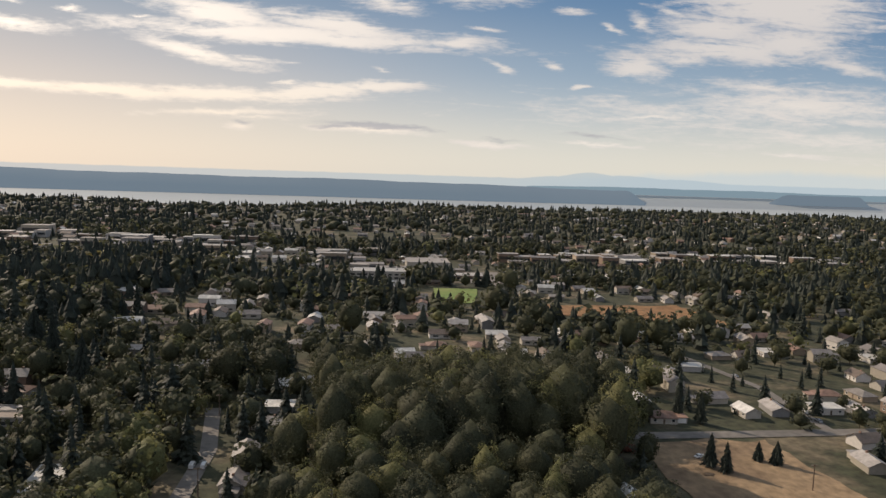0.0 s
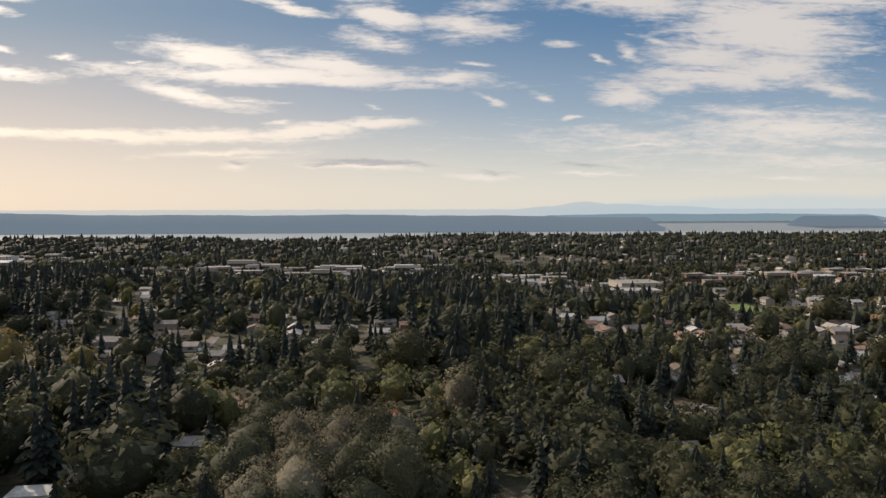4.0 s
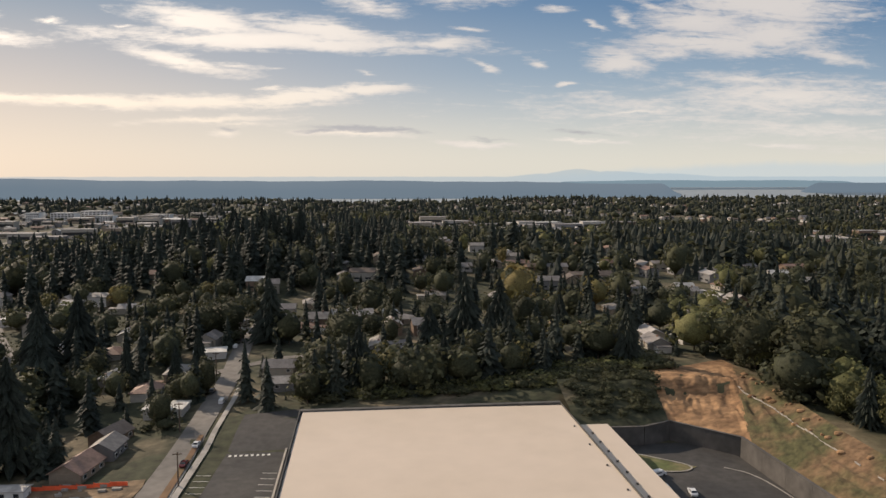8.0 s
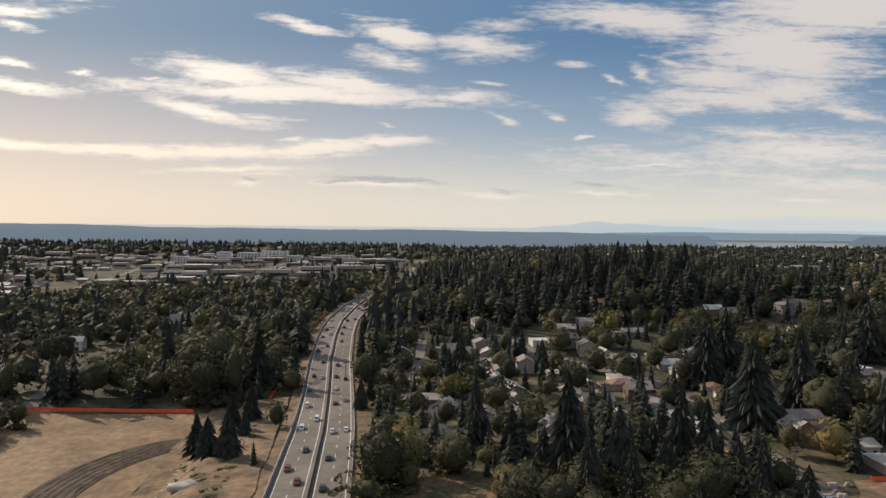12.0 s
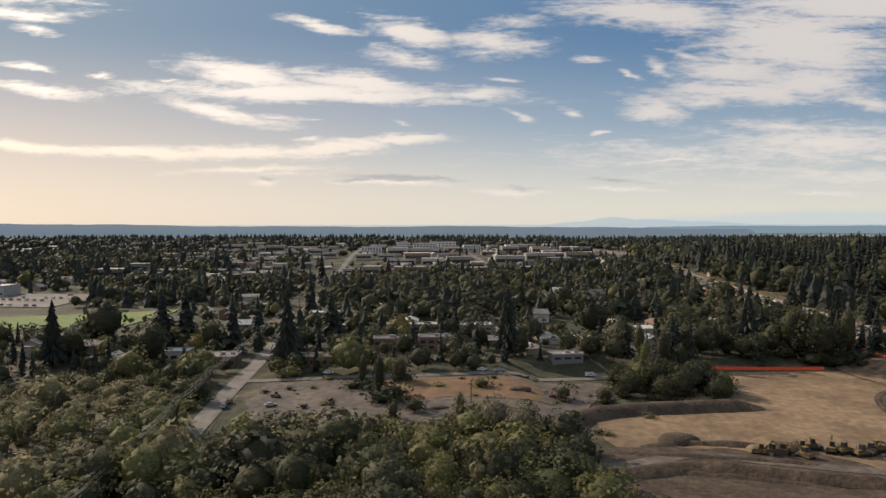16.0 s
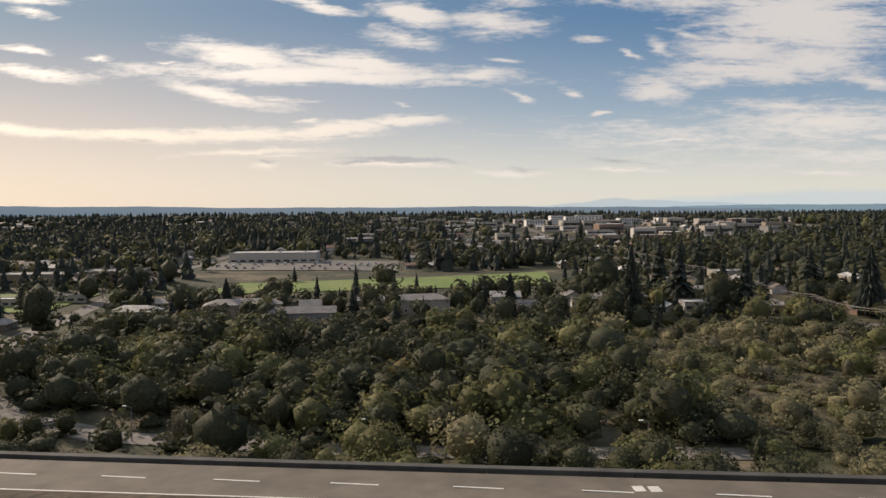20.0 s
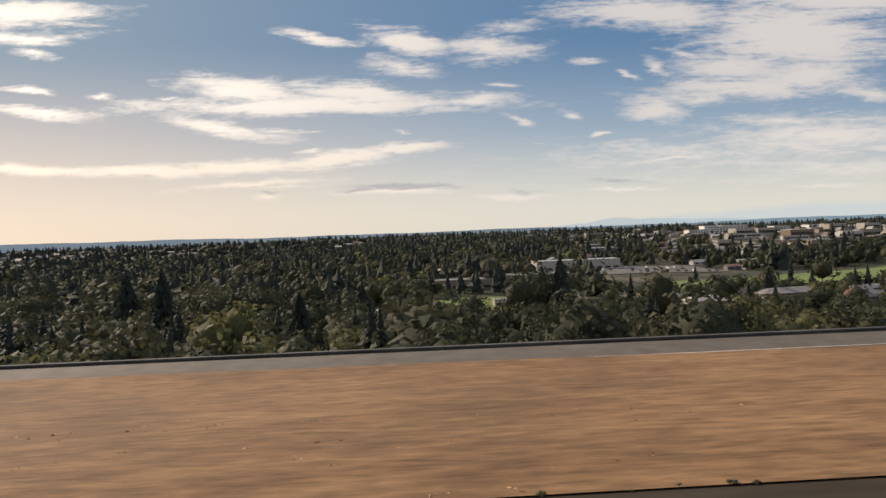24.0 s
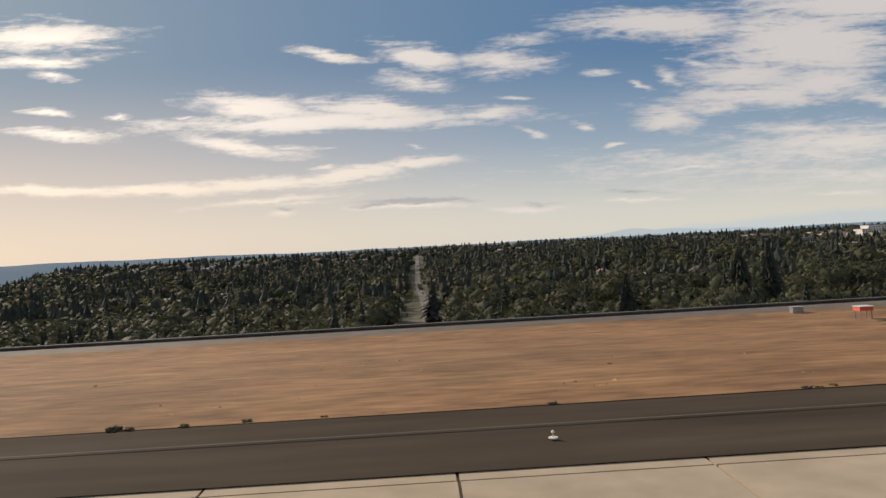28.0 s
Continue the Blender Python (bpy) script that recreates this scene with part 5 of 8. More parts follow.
# standing straw in the mown strip
k = 5000
gx_, gl = rng.uniform(-1135, -800, k), rng.uniform(13.7, 34.5, k)
gy_ = middle(gx_) + gl
keep = np.array([noise.noise((a * 0.16, b * 0.5, 3)) + rng.normal(0, 0.15) > 0.0 and b < float(rim(a)) - 5.4 for a, b in zip(gx_, gy_)])
gx_, gy_ = gx_[keep], gy_[keep]
k = len(gx_)
gz = np.array([land1(a, b) for a, b in zip(gx_, gy_)]) + 0.2
ang, hh = rng.uniform(0, 3.14, (k, 3)), rng.uniform(0.02, 0.05, (k, 3))
wide_ = rng.uniform(0.03, 0.09, (k, 3))
base = np.stack([gx_, gy_, gz], 1)[:, None, :] + np.concatenate([rng.normal(0, 0.08, (k, 3, 2)), np.full((k, 3, 1), -0.02)], 2)
side_ = np.stack([np.cos(ang) * wide_, np.sin(ang) * wide_, np.zeros_like(ang)], 2)
tip = base + np.stack([rng.normal(0, 0.05, (k, 3)), rng.normal(0, 0.05, (k, 3)), hh], 2)
blades = np.stack([base - side_, base + side_, tip], 2).reshape(-1, 3)
tagged(new("straw_tufts", fast_mesh("straw_tufts", blades, np.arange(len(blades)).reshape(-1, 3), M_TUFT)), "dry straw tufts standing in the mown grass", "grass", "", "stuff")
def heap(name, label, x, y, r, h, mat, seed, z=None):
    v, f = ICO2
    rg = np.random.default_rng(seed)
    p = v * (1 + rg.normal(0, 0.1, (len(v), 1))) * (r, r * 0.8, h) + (x, y, land1(x, y) if z is None else z)
    tagged(new(name, fast_mesh(name, p, f, mat, True)), label, "mound of soil")


# ---- the warehouse and its lot ----
def warehouse():
    ob = thing("warehouse", "large flat-roofed warehouse with white wall panels and a tan roof", "warehouse")
    x0, x1, y0, y1, z0, z1 = -316.6, -271.9, 30, 125.2, -12.6, -6.0
    part("roof", Shape().slab([(x0, y0), (x1, y0), (x1, y1), (x0 + 0.4, y1 + 1.6)], z1 - 0.3, z1 + 0.02), M_ROOFMEM, ob)
    e = Shape()
    e.box(x0 - 0.15, y0, z1 - 0.45, x0, y1 + 1.5, z1 + 0.3)
    e.box(x0 - 0.15, y1 + 0.8, z1 - 0.45, x1 + 0.15, y1 + 1.75, z1 + 0.26)
    e.box(x1, y0, z1 - 0.45, x1 + 0.15, y1 + 0.6, z1 + 0.25)
    part("parapet", e, M_DARKWALL, ob)
    y = y0
    k = 0
    while y < y1:
        part("wall_panel", Shape().box(x0 + 0.02, y + 0.03, z0, x0 + 0.3, min(y + 4.6, y1 + 1.4) - 0.03, z1 - 0.4), M_WHITEWALL if k % 4 else M_WALLS[2], ob)
        y += 4.6
        k += 1
    part("core", Shape().box(x0 + 0.3, y0, z0, x1 - 0.05, y1 + 0.7, z1 - 0.35), M_WHITEWALL, ob)
    for i in range(5):
        part("door", Shape().box(x0 - 0.02, 58 + i * 13.8, z0, x0 + 0.03, 58.6 + i * 13.8, z0 + 1.2), M_DARKWALL, ob)
    an = part("loading_annex", Shape().box(x1 + 0.2, y0, z0, x1 + 6.6, 120.5, z1 - 2.2), M_WHITEWALL, ob)
    part("annex_roof", Shape().box(x1 + 0.2, y0, z1 - 2.2, x1 + 6.7, 120.6, z1 - 2.0), M_ROOFMEM, an)
    part("gutter", Shape().box(x1 + 0.16, y0, z1 - 2.0, x1 + 1.1, 119.8, z1 - 1.85), M_DARKWALL, an)
    for i in range(9):
        part("roof_vent", Shape().box(x1 + 2.6, 84 + i * 4, z1 - 2.0, x1 + 2.9, 84.3 + i * 4, z1 - 1.75), M_DARKWALL, an)
    for i in range(7):
        part("roof_vent", Shape().box(x1 - 1.0, 66 + i * 8, z1, x1 - 0.75, 66.25 + i * 8, z1 + 0.2), M_DARKWALL, ob)


warehouse()
area("parking_lot", ((-333, 40), (-316.9, 40), (-317.2, 140), (-328, 140)), M_LOT, 0.10, 14, "dark asphalt parking lot beside the warehouse", "parking lot")
area("loading_court", ((-268, 40), (-243.2, 40), (-245.0, 122), (-268, 121.8)), M_LOT, 0.22, 44, "dark asphalt loading court beside the warehouse", "parking lot")
area("court_island", ((-265.0, 112.2), (-257.2, 109.3), (-253.8, 111.2), (-264.6, 119.8)), M_VERGE, 0.30, 12, "small lawn island in the loading court", "lawn", wob=0.3)
ribbon("island_kerb", smooth_line(((-264.6, 120.0), (-258.6, 115.4), (-253.6, 111.2), (-257.2, 109.0), (-265.0, 112.0))), 0.28, M_KERB, 0.36, step_m=0.8, label="pale kerb round the lawn island", category="kerb")
ribbon("court_kerb", smooth_line(((-249.5, 110.5), (-246.2, 107.5), (-244.9, 99), (-244.5, 84))), 0.3, M_KERB, 0.30, step_m=1.0, label="pale kerb at the foot of the wall", category="kerb")
kerb = thing("kerb", "pale concrete kerb along the parking lot", "kerb")
for a, b, c, d in ((-334.2, 40, -333.6, 138), (-328.8, 131, -324.0, 131.4), (-319.2, 60, -318.9, 128)):
    part("kerb_stone", Shape().box(a, b, -12.45, c, d, -12.2), M_KERB, kerb)
stalls = tagged(new("stall_lines"), "white painted parking stall lines", "road marking", "", "structure")
stall = Shape().box(-1.15, -0.05, 0, 1.15, 0.05, 0.02).mesh("stall_line", M_LINE)
for i in range(22):
    part("stall_line", stall, None, stalls).matrix_basis = pose(-320.6, 70 + i * 2.2, -12.37, 0, 0, -8)
    part("stall_line", stall, None, stalls).matrix_basis = pose(-330.6, 70 + i * 2.2, -12.37, 0, 0, -8)
for i in range(8):
    part("crossing_bar", Shape().box(-0.22, -0.35, 0, 0.22, 0.35, 0.02), M_LINE, stalls).matrix_basis = pose(-328 + i * 0.9, 124, -12.36)
ribbon("sidewalk", ((-333.4, 92), (-332.6, 121), (-331.6, 150), (-331.8, 165)), 1.0, M_KERB, 0.22, label="pale concrete sidewalk beside the street", category="sidewalk")
area("verge_bed", ((-336.0, 60), (-334.2, 60), (-333.8, 132), (-334.6, 132)), M_REDDIRT, 0.20, 10, "strip of bark and dry plants beside the street", "planting bed")


def court_wall():
    ob = tagged(new("court_wall"), "tall concrete retaining wall round the loading court", "wall", "", "structure")
    line = [(-268, 121.9), (-258.4, 121.6), (-252.8, 124.0), (-244.4, 114.8), (-243.9, 96), (-243.4, 60), (-243.0, 30)]
    for (xa, ya), (xb, yb) in zip(line, line[1:]):
        n = max(1, int(math.hypot(xb - xa, yb - ya) / 5))
        for i in range(n):
            ax, ay, bx, by = xa + (xb - xa) * i / n, ya + (yb - ya) * i / n, xa + (xb - xa) * (i + 1) / n, ya + (yb - ya) * (i + 1) / n
            ln, a = math.hypot(bx - ax, by - ay), math.degrees(math.atan2(by - ay, bx - ax))
            s = Shape().box(-ln / 2 + 0.02, -0.2, 0, ln / 2 - 0.02, 0.2, 3.4)
            s.box(-ln / 2, -0.26, 3.4, ln / 2, 0.26, 3.52)
            part("panel", s, M_RETAIN, ob).matrix_basis = pose((ax + bx) / 2, (ay + by) / 2, -12.5, 0, 0, a)


court_wall()
# the cut bank above the wall: from the wall's top up to the edge of the trees
BANK_FOOT = [Vector(p) for p in ((-270, 121.8), (-258.4, 121.9), (-252.8, 124.3), (-249.2, 120.4), (-244.1, 115), (-243.6, 105), (-243.5, 96), (-242.8, 30))]
BANK_TOP = [Vector(p) for p in ((-270, 136), (-260, 139), (-250.9, 139.7), (-241, 142), (-232.9, 145.5), (-231.5, 129.5), (-234.5, 103), (-238, 30))]


def on_bank(u, v):
    """A place on the bank: u runs along it from station to station, v from its foot to its top."""
    i = min(int(u), len(BANK_FOOT) - 2)
    p = BANK_FOOT[i].lerp(BANK_FOOT[i + 1], u - i).lerp(BANK_TOP[i].lerp(BANK_TOP[i + 1], u - i), v)
    top = max(land1(p.x, p.y) + 0.12, -9.2 + 4.6 * v ** 0.85)
    rough = math.sin(math.pi * min(1.0, v * 1.15)) if v < 0.87 else 0.0
    gully = 0.45 * noise.noise((u * 3.0 + v * 2.0, v * 4.5, 1)) + 0.40 * noise.noise((u * 5.0 + v * 4.0, v * 13, 4)) + 0.22 * noise.noise((p.x * 1.2, p.y * 1.2, 7))
    return p.x, p.y, top + rough * gully


def bank(name, u0, u1, nu, nv, mat, label):
    verts = [on_bank(u0 + (u1 - u0) * i / nu, j / nv) for j in range(nv + 1) for i in range(nu + 1)]
    faces = [(j * (nu + 1) + i, j * (nu + 1) + i + 1, (j + 1) * (nu + 1) + i + 1, (j + 1) * (nu + 1) + i) for j in range(nv) for i in range(nu)]
    tagged(new(name, mesh_of(name, verts, faces, mat, smooth=True)), label, "bank", "", "structure")


# Darker ground is used here to draw the trees' shadow on the bank.
bank("shaded_bank", 0.0, 2.0, 50, 30, M_GROUND, "weedy bank behind the warehouse, its dark ground standing in for tree shade")
bank("clay_bank", 1.97, 4.25, 90, 44, M_SLOPE, "eroded bare clay bank above the retaining wall")
bank("grassy_slope", 4.2, 7.0, 80, 24, M_SLOPEGRASS, "dry slope with a few green patches beside the court")
fence = thing("silt_fence", "pale low silt fence running down the slope", "fence")
for i in range(30):
    (x, y, z), (x2, y2, _) = on_bank(4.25 + 2.1 * i / 30, 0.62), on_bank(4.25 + 2.1 * (i + 1) / 30, 0.62)
    part("fence_panel", Shape().box(-0.62, -0.03, 0, 0.62, 0.03, 0.26), M_KERB, fence).matrix_basis = pose(x, y, z - 0.04, 0, 0, math.degrees(math.atan2(y2 - y, x2 - x)))
for i in range(26):
    x, y, z = on_bank(4.4 + 2.0 * i / 26, 0.78 + 0.15 * math.sin(i * 2.3))
    heap("clod", "clod of bare earth on the slope", x, y, 0.5 + 0.3 * math.sin(i), 0.35, M_SLOPE, 40 + i, z)
bank_path = ribbon("bank_path", ((-306, 147), (-290, 142.5), (-272, 139.5), (-258, 142)), 1.3, M_KERB, 0.3, label="pale gravel path along the top of the bank", category="path")

# ---- the building site, the yards, the fields ----
area("site_ground", ((-582, 92), (-496, 92), (-497, 188.5), (-549, 191)), M_DIRT, 0.10, 40, "wide graded building site of bare tan dirt", "building site", wob=0.8, seed=1)
CRESCENT = smooth_line(((-499.5, 164), (-504.5, 162.5), (-509.5, 157), (-513.5, 148.7), (-515.5, 139.9), (-515.8, 130.5), (-513.5, 123.5), (-508, 118)))
ribbon("turned_strip", CRESCENT, 8.6, M_DARKDIRT, 0.22, step_m=1.2, label="curved strip of dark turned soil", category="soil")
for k in range(6):
    line = [(x, y) for x, y, _ in off_line(CRESCENT, -3.4 + 1.36 * k, 1.6)]
    ridge("soil_ridge", line, ((-0.62, 0.2), (-0.1, 0.42), (0.15, 0.4), (0.62, 0.2)), M_DARKDIRT, "low ridge of turned soil left by a machine", "soil", 0.15)
area("dark_pad", ((-586, 92), (-532, 92), (-545, 122), (-581, 130)), M_DARKDIRT, 0.34, 30, "dark damp soil at the site's edge", "soil", wob=1.5, seed=4)
area("site_verge", ((-503.5, 88), (-478.5, 88), (-483, 192), (-502, 192)), M_VERGEDIRT, 0.34, 48, "rutted brown dirt between the site and the highway", "verge", wob=0.6, seed=15)
area("yard", ((-645, 146), (-583, 138), (-566, 178), (-645, 181)), M_GRAVEL, 0.12, 20, "gravel yard with parked machines", "yard", wob=1.0, seed=5)
area("red_patch", ((-617, 160), (-582, 158), (-580, 176), (-619, 178)), M_REDDIRT, 0.18, 12, "reddish dry soil patch in the yard", "soil", wob=1.5, seed=6)
area("tan_yard", ((-578, 126), (-560, 122), (-556, 148), (-577, 150)), M_DIRT, 0.16, 10, "tan graded corner of the site", "soil", wob=1.0, seed=7)
area("sports_field", ((-830, 254), (-710, 266), (-703, 318), (-822, 280)), M_LAWN, 0.3, 26, "bright green school sports field", "sports field")
area("sports_field", ((-905, 226), (-866, 228), (-862, 258), (-905, 258)), M_LAWN, 0.3, 14, "bright green sports field beside the road", "sports field")
area("sports_field", ((30, 352), (50, 350), (56, 396), (32, 396)), M_LAWN, 0.4, 12, "green turf football field", "sports field")
area("car_park", ((-850, 330), (-765, 335), (-765, 392), (-850, 386)), M_STREET, 0.3, 20, "school car park full of cars", "parking lot")
area("dry_field", ((82, 318), (150, 296), (150, 348), (84, 348)), M_DRY, 0.4, 16, "field of dry orange grass", "field", wob=2.0, seed=8)
area("dirt_clearing", ((58, 108), (96, 112), (90, 157), (60, 157)), M_DIRT, 0.2, 16, "bare brown dirt clearing", "clearing", wob=1.5, seed=9)
area("fill_yard", ((-392, 105), (-339, 103), (-339, 115), (-386, 117)), M_VERGEDIRT, 0.2, 16, "dirt strip behind an orange fence", "clearing", wob=1.0, seed=10)
area("dry_lot", ((-461, 100), (-445, 102), (-440, 128), (-456, 128)), M_SLOPEGRASS, 0.2, 12, "dry golden lot beside the highway", "clearing", wob=1.5, seed=11)
area("asphalt_court", ((50, 420), (78, 420), (86, 510), (58, 510)), M_STREET, 0.4, 14, "wide pale parking lot beside the school", "parking lot")


def mesh_fence(name, line, label, mat=M_ORANGE, h=0.65):
    ob = thing(name, label, "fence")
    for (xa, ya), (xb, yb) in zip(line, line[1:]):
        n = max(1, int(math.hypot(xb - xa, yb - ya) / 2.4))
        for i in range(n):
            ax, ay, bx, by = xa + (xb - xa) * i / n, ya + (yb - ya) * i / n, xa + (xb - xa) * (i + 1) / n, ya + (yb - ya) * (i + 1) / n
            ln, a = math.hypot(bx - ax, by - ay), math.degrees(math.atan2(by - ay, bx - ax))
            s = Shape().box(-ln / 2, -0.02, 0.08, ln / 2, 0.02, h + 0.05 * math.sin(i * 1.7)).box(-ln / 2 - 0.04, -0.05, 0, -ln / 2 + 0.04, 0.05, h + 0.12)
            part("fence_panel", s, mat, ob).matrix_basis = pose((ax + bx) / 2, (ay + by) / 2, land1((ax + bx) / 2, (ay + by) / 2) + 0.12, 0, 0, a)


mesh_fence("site_fence", ((-548, 191.5), (-506, 189.5)), "orange plastic mesh fence along the site", h=0.9)
mesh_fence("site_fence", ((-543, 152.5), (-580, 150.5), (-584, 134)), "orange mesh fence above a dark silt bank", h=0.7)
mesh_fence("site_fence", ((-383, 116.5), (-341, 113.5)), "long orange mesh fence behind the houses", h=0.7)
mesh_fence("site_fence", ((-488, 190), (-487, 240), (-487.5, 290), (-484, 330)), "orange mesh fence beside the highway", h=0.7)
mesh_fence("site_fence", ((-409, 116), (-400, 118)), "short orange mesh fence", h=0.7)
ridge("soil_bank", smooth_line(((-540, 154), (-556, 153), (-571.5, 151), (-580, 147), (-585, 139), (-588, 127))), ((3.6, 0), (1.6, 1.5), (0.6, 2.0), (-0.6, 1.9), (-1.6, 1.1), (-2.8, 0)), M_DARKDIRT, "bank of dark soil along the site", "bank")
for line in (((-582, 126), (-572, 124), (-560, 121), (-545, 116)), ((-578, 118), (-566, 113), (-552, 108)), ((-574, 128.5), (-566, 130.5), (-556, 128.5), (-548, 125.5))):
    ridge("soil_bank", smooth_line(line), ((1.3, 0.1), (0.4, 0.8), (-0.3, 0.75), (-1.2, 0.1)), M_DARKDIRT, "low windrow of dark soil", "bank", 0.3)
ribbon("haul_road", smooth_line(((-588, 116), (-574, 121), (-566, 124.5), (-556, 119), (-540, 113), (-515, 108), (-498, 106))), 3.2, M_GRAVEL, 0.40, step_m=1.5, label="grey gravel haul road curving across the site", category="track")
ridge("soil_bank", smooth_line(((-590, 112), (-578, 115), (-568, 117.5), (-556, 112), (-540, 106))), ((2.2, 0.2), (0.8, 1.5), (-0.6, 1.6), (-2.4, 0.3)), M_DARKDIRT, "long bank of dark reddish soil beside the haul road", "bank", 0.35)


def earth_mover(x, y, turn, kind, scale=1.0):
    """A yellow earth mover: tracks or wheels, chassis, cab, arm and bucket."""
    ob = thing("excavator" if kind else "bulldozer", "worn dark yellow excavator parked on the dirt" if kind else "worn dark yellow bulldozer parked on the dirt", "machine", "parked machines", pose(x, y, land1(x, y) + 0.1, 0, 0, turn) @ Matrix.Scale(scale, 4))
    for s in (-0.55, 0.55):
        part("track", Shape().slab([(-1.0, s - 0.18), (1.0, s - 0.18), (1.0, s + 0.18), (-1.0, s + 0.18)], 0.0, 0.42, [(-1.15, s - 0.18), (1.15, s - 0.18), (1.15, s + 0.18), (-1.15, s + 0.18)]), M_TYRE, ob)
    part("chassis", Shape().box(-0.95, -0.5, 0.4, 0.8, 0.5, 0.95), M_MACHINE, ob)
    c = part("cab", Shape().slab([(-0.2, -0.4), (0.5, -0.4), (0.5, 0.3), (-0.2, 0.3)], 0.95, 1.6, [(-0.12, -0.34), (0.42, -0.34), (0.42, 0.26), (-0.12, 0.26)]), M_GLASS, ob)
    part("cab_roof", Shape().box(-0.2, -0.4, 1.6, 0.5, 0.32, 1.68), M_MACHINE, c)
    if kind:
        part("boom", Shape().tube([(0.6, 0.1, 0.9), (1.5, 0.1, 2.1), (2.5, 0.1, 1.7)], [0.16, 0.14, 0.1], 6), M_MACHINE, ob)
        part("stick", Shape().tube([(2.5, 0.1, 1.7), (2.2, 0.1, 0.5)], [0.1, 0.08], 6), M_MACHINE, ob)
        part("bucket", Shape().box(1.95, -0.2, 0.1, 2.4, 0.4, 0.5), M_DARKWALL, ob)
    else:
        part("blade", Shape().slab([(1.25, -0.85), (1.4, -0.85), (1.4, 0.85), (1.25, 0.85)], 0.05, 0.75), M_DARKWALL, ob)
        part("exhaust", Shape().tube([(-0.6, 0.2, 0.95), (-0.6, 0.2, 1.5)], 0.05, 6), M_DARKWALL, ob)


rng = random.Random(11)
for i in range(15):
    earth_mover(-555.5 + i * 2.0 + rng.uniform(-0.3, 0.3), 123.4 + rng.uniform(-2.6, 2.6), rng.uniform(0, 360), i % 3 == 0, 1.15)
for i, (x, y) in enumerate(((-579, 160.5), (-602, 151), (-640, 166), (-556, 176), (-628, 158), (-367, 112), (-363, 110.5), (-488, 150), (-490, 160))):
    earth_mover(x, y, rng.uniform(0, 360), i % 2, 0.75)


for i, (x, y, r, h, m) in enumerate(((-598, 148, 2.6, 0.9, M_DARKDIRT), (-606, 152, 2.0, 0.6, M_DARKDIRT), (-588, 165, 2.4, 0.8, M_DARKDIRT), (-551, 128, 5, 1.2, M_DIRT), (-566, 132, 4, 1.3, M_DARKDIRT), (-490, 140, 2.5, 0.8, M_DIRT), (-492, 128, 2.8, 0.9, M_KERB), (68, 138, 1.5, 0.4, M_DARKDIRT))):
    heap("soil_mound", "mound of dumped soil on the ground", x, y, r, h, m, i)
rubble = Shape()
rg = random.Random(4)
for i in range(110):
    t = i / 110
    x, y = -498.5 + 4.5 * t + rg.gauss(0, 0.9), 172 - 82 * t + rg.gauss(0, 2.0)
    zz = land1(x, y)
    rubble.slab([(x - 0.5, y - 0.4), (x + 0.4, y - 0.5), (x + 0.5, y + 0.4), (x - 0.3, y + 0.5)], zz - 0.2, zz + rg.uniform(0.2, 0.5), [(x - 0.3, y - 0.3), (x + 0.25, y - 0.3), (x + 0.3, y + 0.25), (x - 0.2, y + 0.3)])
tagged(new("rubble_row", rubble.mesh("rubble_row", M_KERB)), "row of pale dumped rubble along the site's edge", "rubble", "", "stuff")
clutter = Shape()
for i in range(90):
    x, y = rg.uniform(-394, -342), rg.uniform(106, 115)
    a, b, c = rg.uniform(0.2, 1.4), rg.uniform(0.2, 0.6), rg.uniform(0.1, 0.6)
    clutter.box(x - a / 2, y - b / 2, land1(x, y), x + a / 2, y + b / 2, land1(x, y) + 0.2 + c)
tagged(new("stacked_materials", clutter.mesh("stacked_materials", M_KERB)), "stacked pipes, pallets and blocks behind the fence", "building materials", "", "stuff")

# ---- single buildings ----
def hall(name, label, x, y, w, d, h, rise, wall, roof, turn=0, kind="gable", sunk=1.5, windows=3, category="building"):
    ob = thing(name, label, category, "", pose(x, y, land1(x, y), 0, 0, turn))
    s, r = Shape().box(-w / 2, -d / 2, -sunk, w / 2, d / 2, h), Shape()
    if kind == "gable":
        for xx in (-w / 2 + 0.02, w / 2 - 0.02):
            s.add([(xx, -d / 2, h), (xx, d / 2, h), (xx, 0, h + rise)], [(0, 1, 2)])
        gable(r, w, d, h, rise)
    else:
        hip(r, w, d, h, rise)
    part("wall", s, wall, ob)
    part("roof", r, roof, ob)
    for i in range(windows):
        xx = (i + 0.5) / windows * w - w / 2
        wn = part("window", Shape().box(xx - 0.45, -d / 2 - 0.05, 0.5, xx + 0.45, -d / 2 + 0.01, 1.2), M_TRIM, ob)
        part("pane", Shape().box(xx - 0.38, -d / 2 - 0.07, 0.56, xx + 0.38, -d / 2 - 0.04, 1.14), M_GLASS, wn)
    return ob


hall("house", "house with a bright white metal roof among trees", -22, 196, 7.5, 5.5, 1.6, 1.5, M_WALLS[4], M_ROOFS[5], 12, category="house")
hall("house", "white two-storey house with dark windows below the trees", -206.3, 121.6, 7.6, 4.4, 2.3, 0.7, M_WHITEWALL, M_ROOFS[5], 4, "hip", windows=5, category="house")
hall("house", "low house with a white flat-pitched roof on the hill", -231, 162.5, 8.5, 5, 1.5, 0.5, M_WALLS[3], M_ROOFS[5], 8, "hip", category="house")
hall("house", "dark house with a steep gable and white porch", -298, 174, 5.0, 4.5, 1.8, 2.2, M_WALLS[2], M_ROOFS[0], 20, category="house")
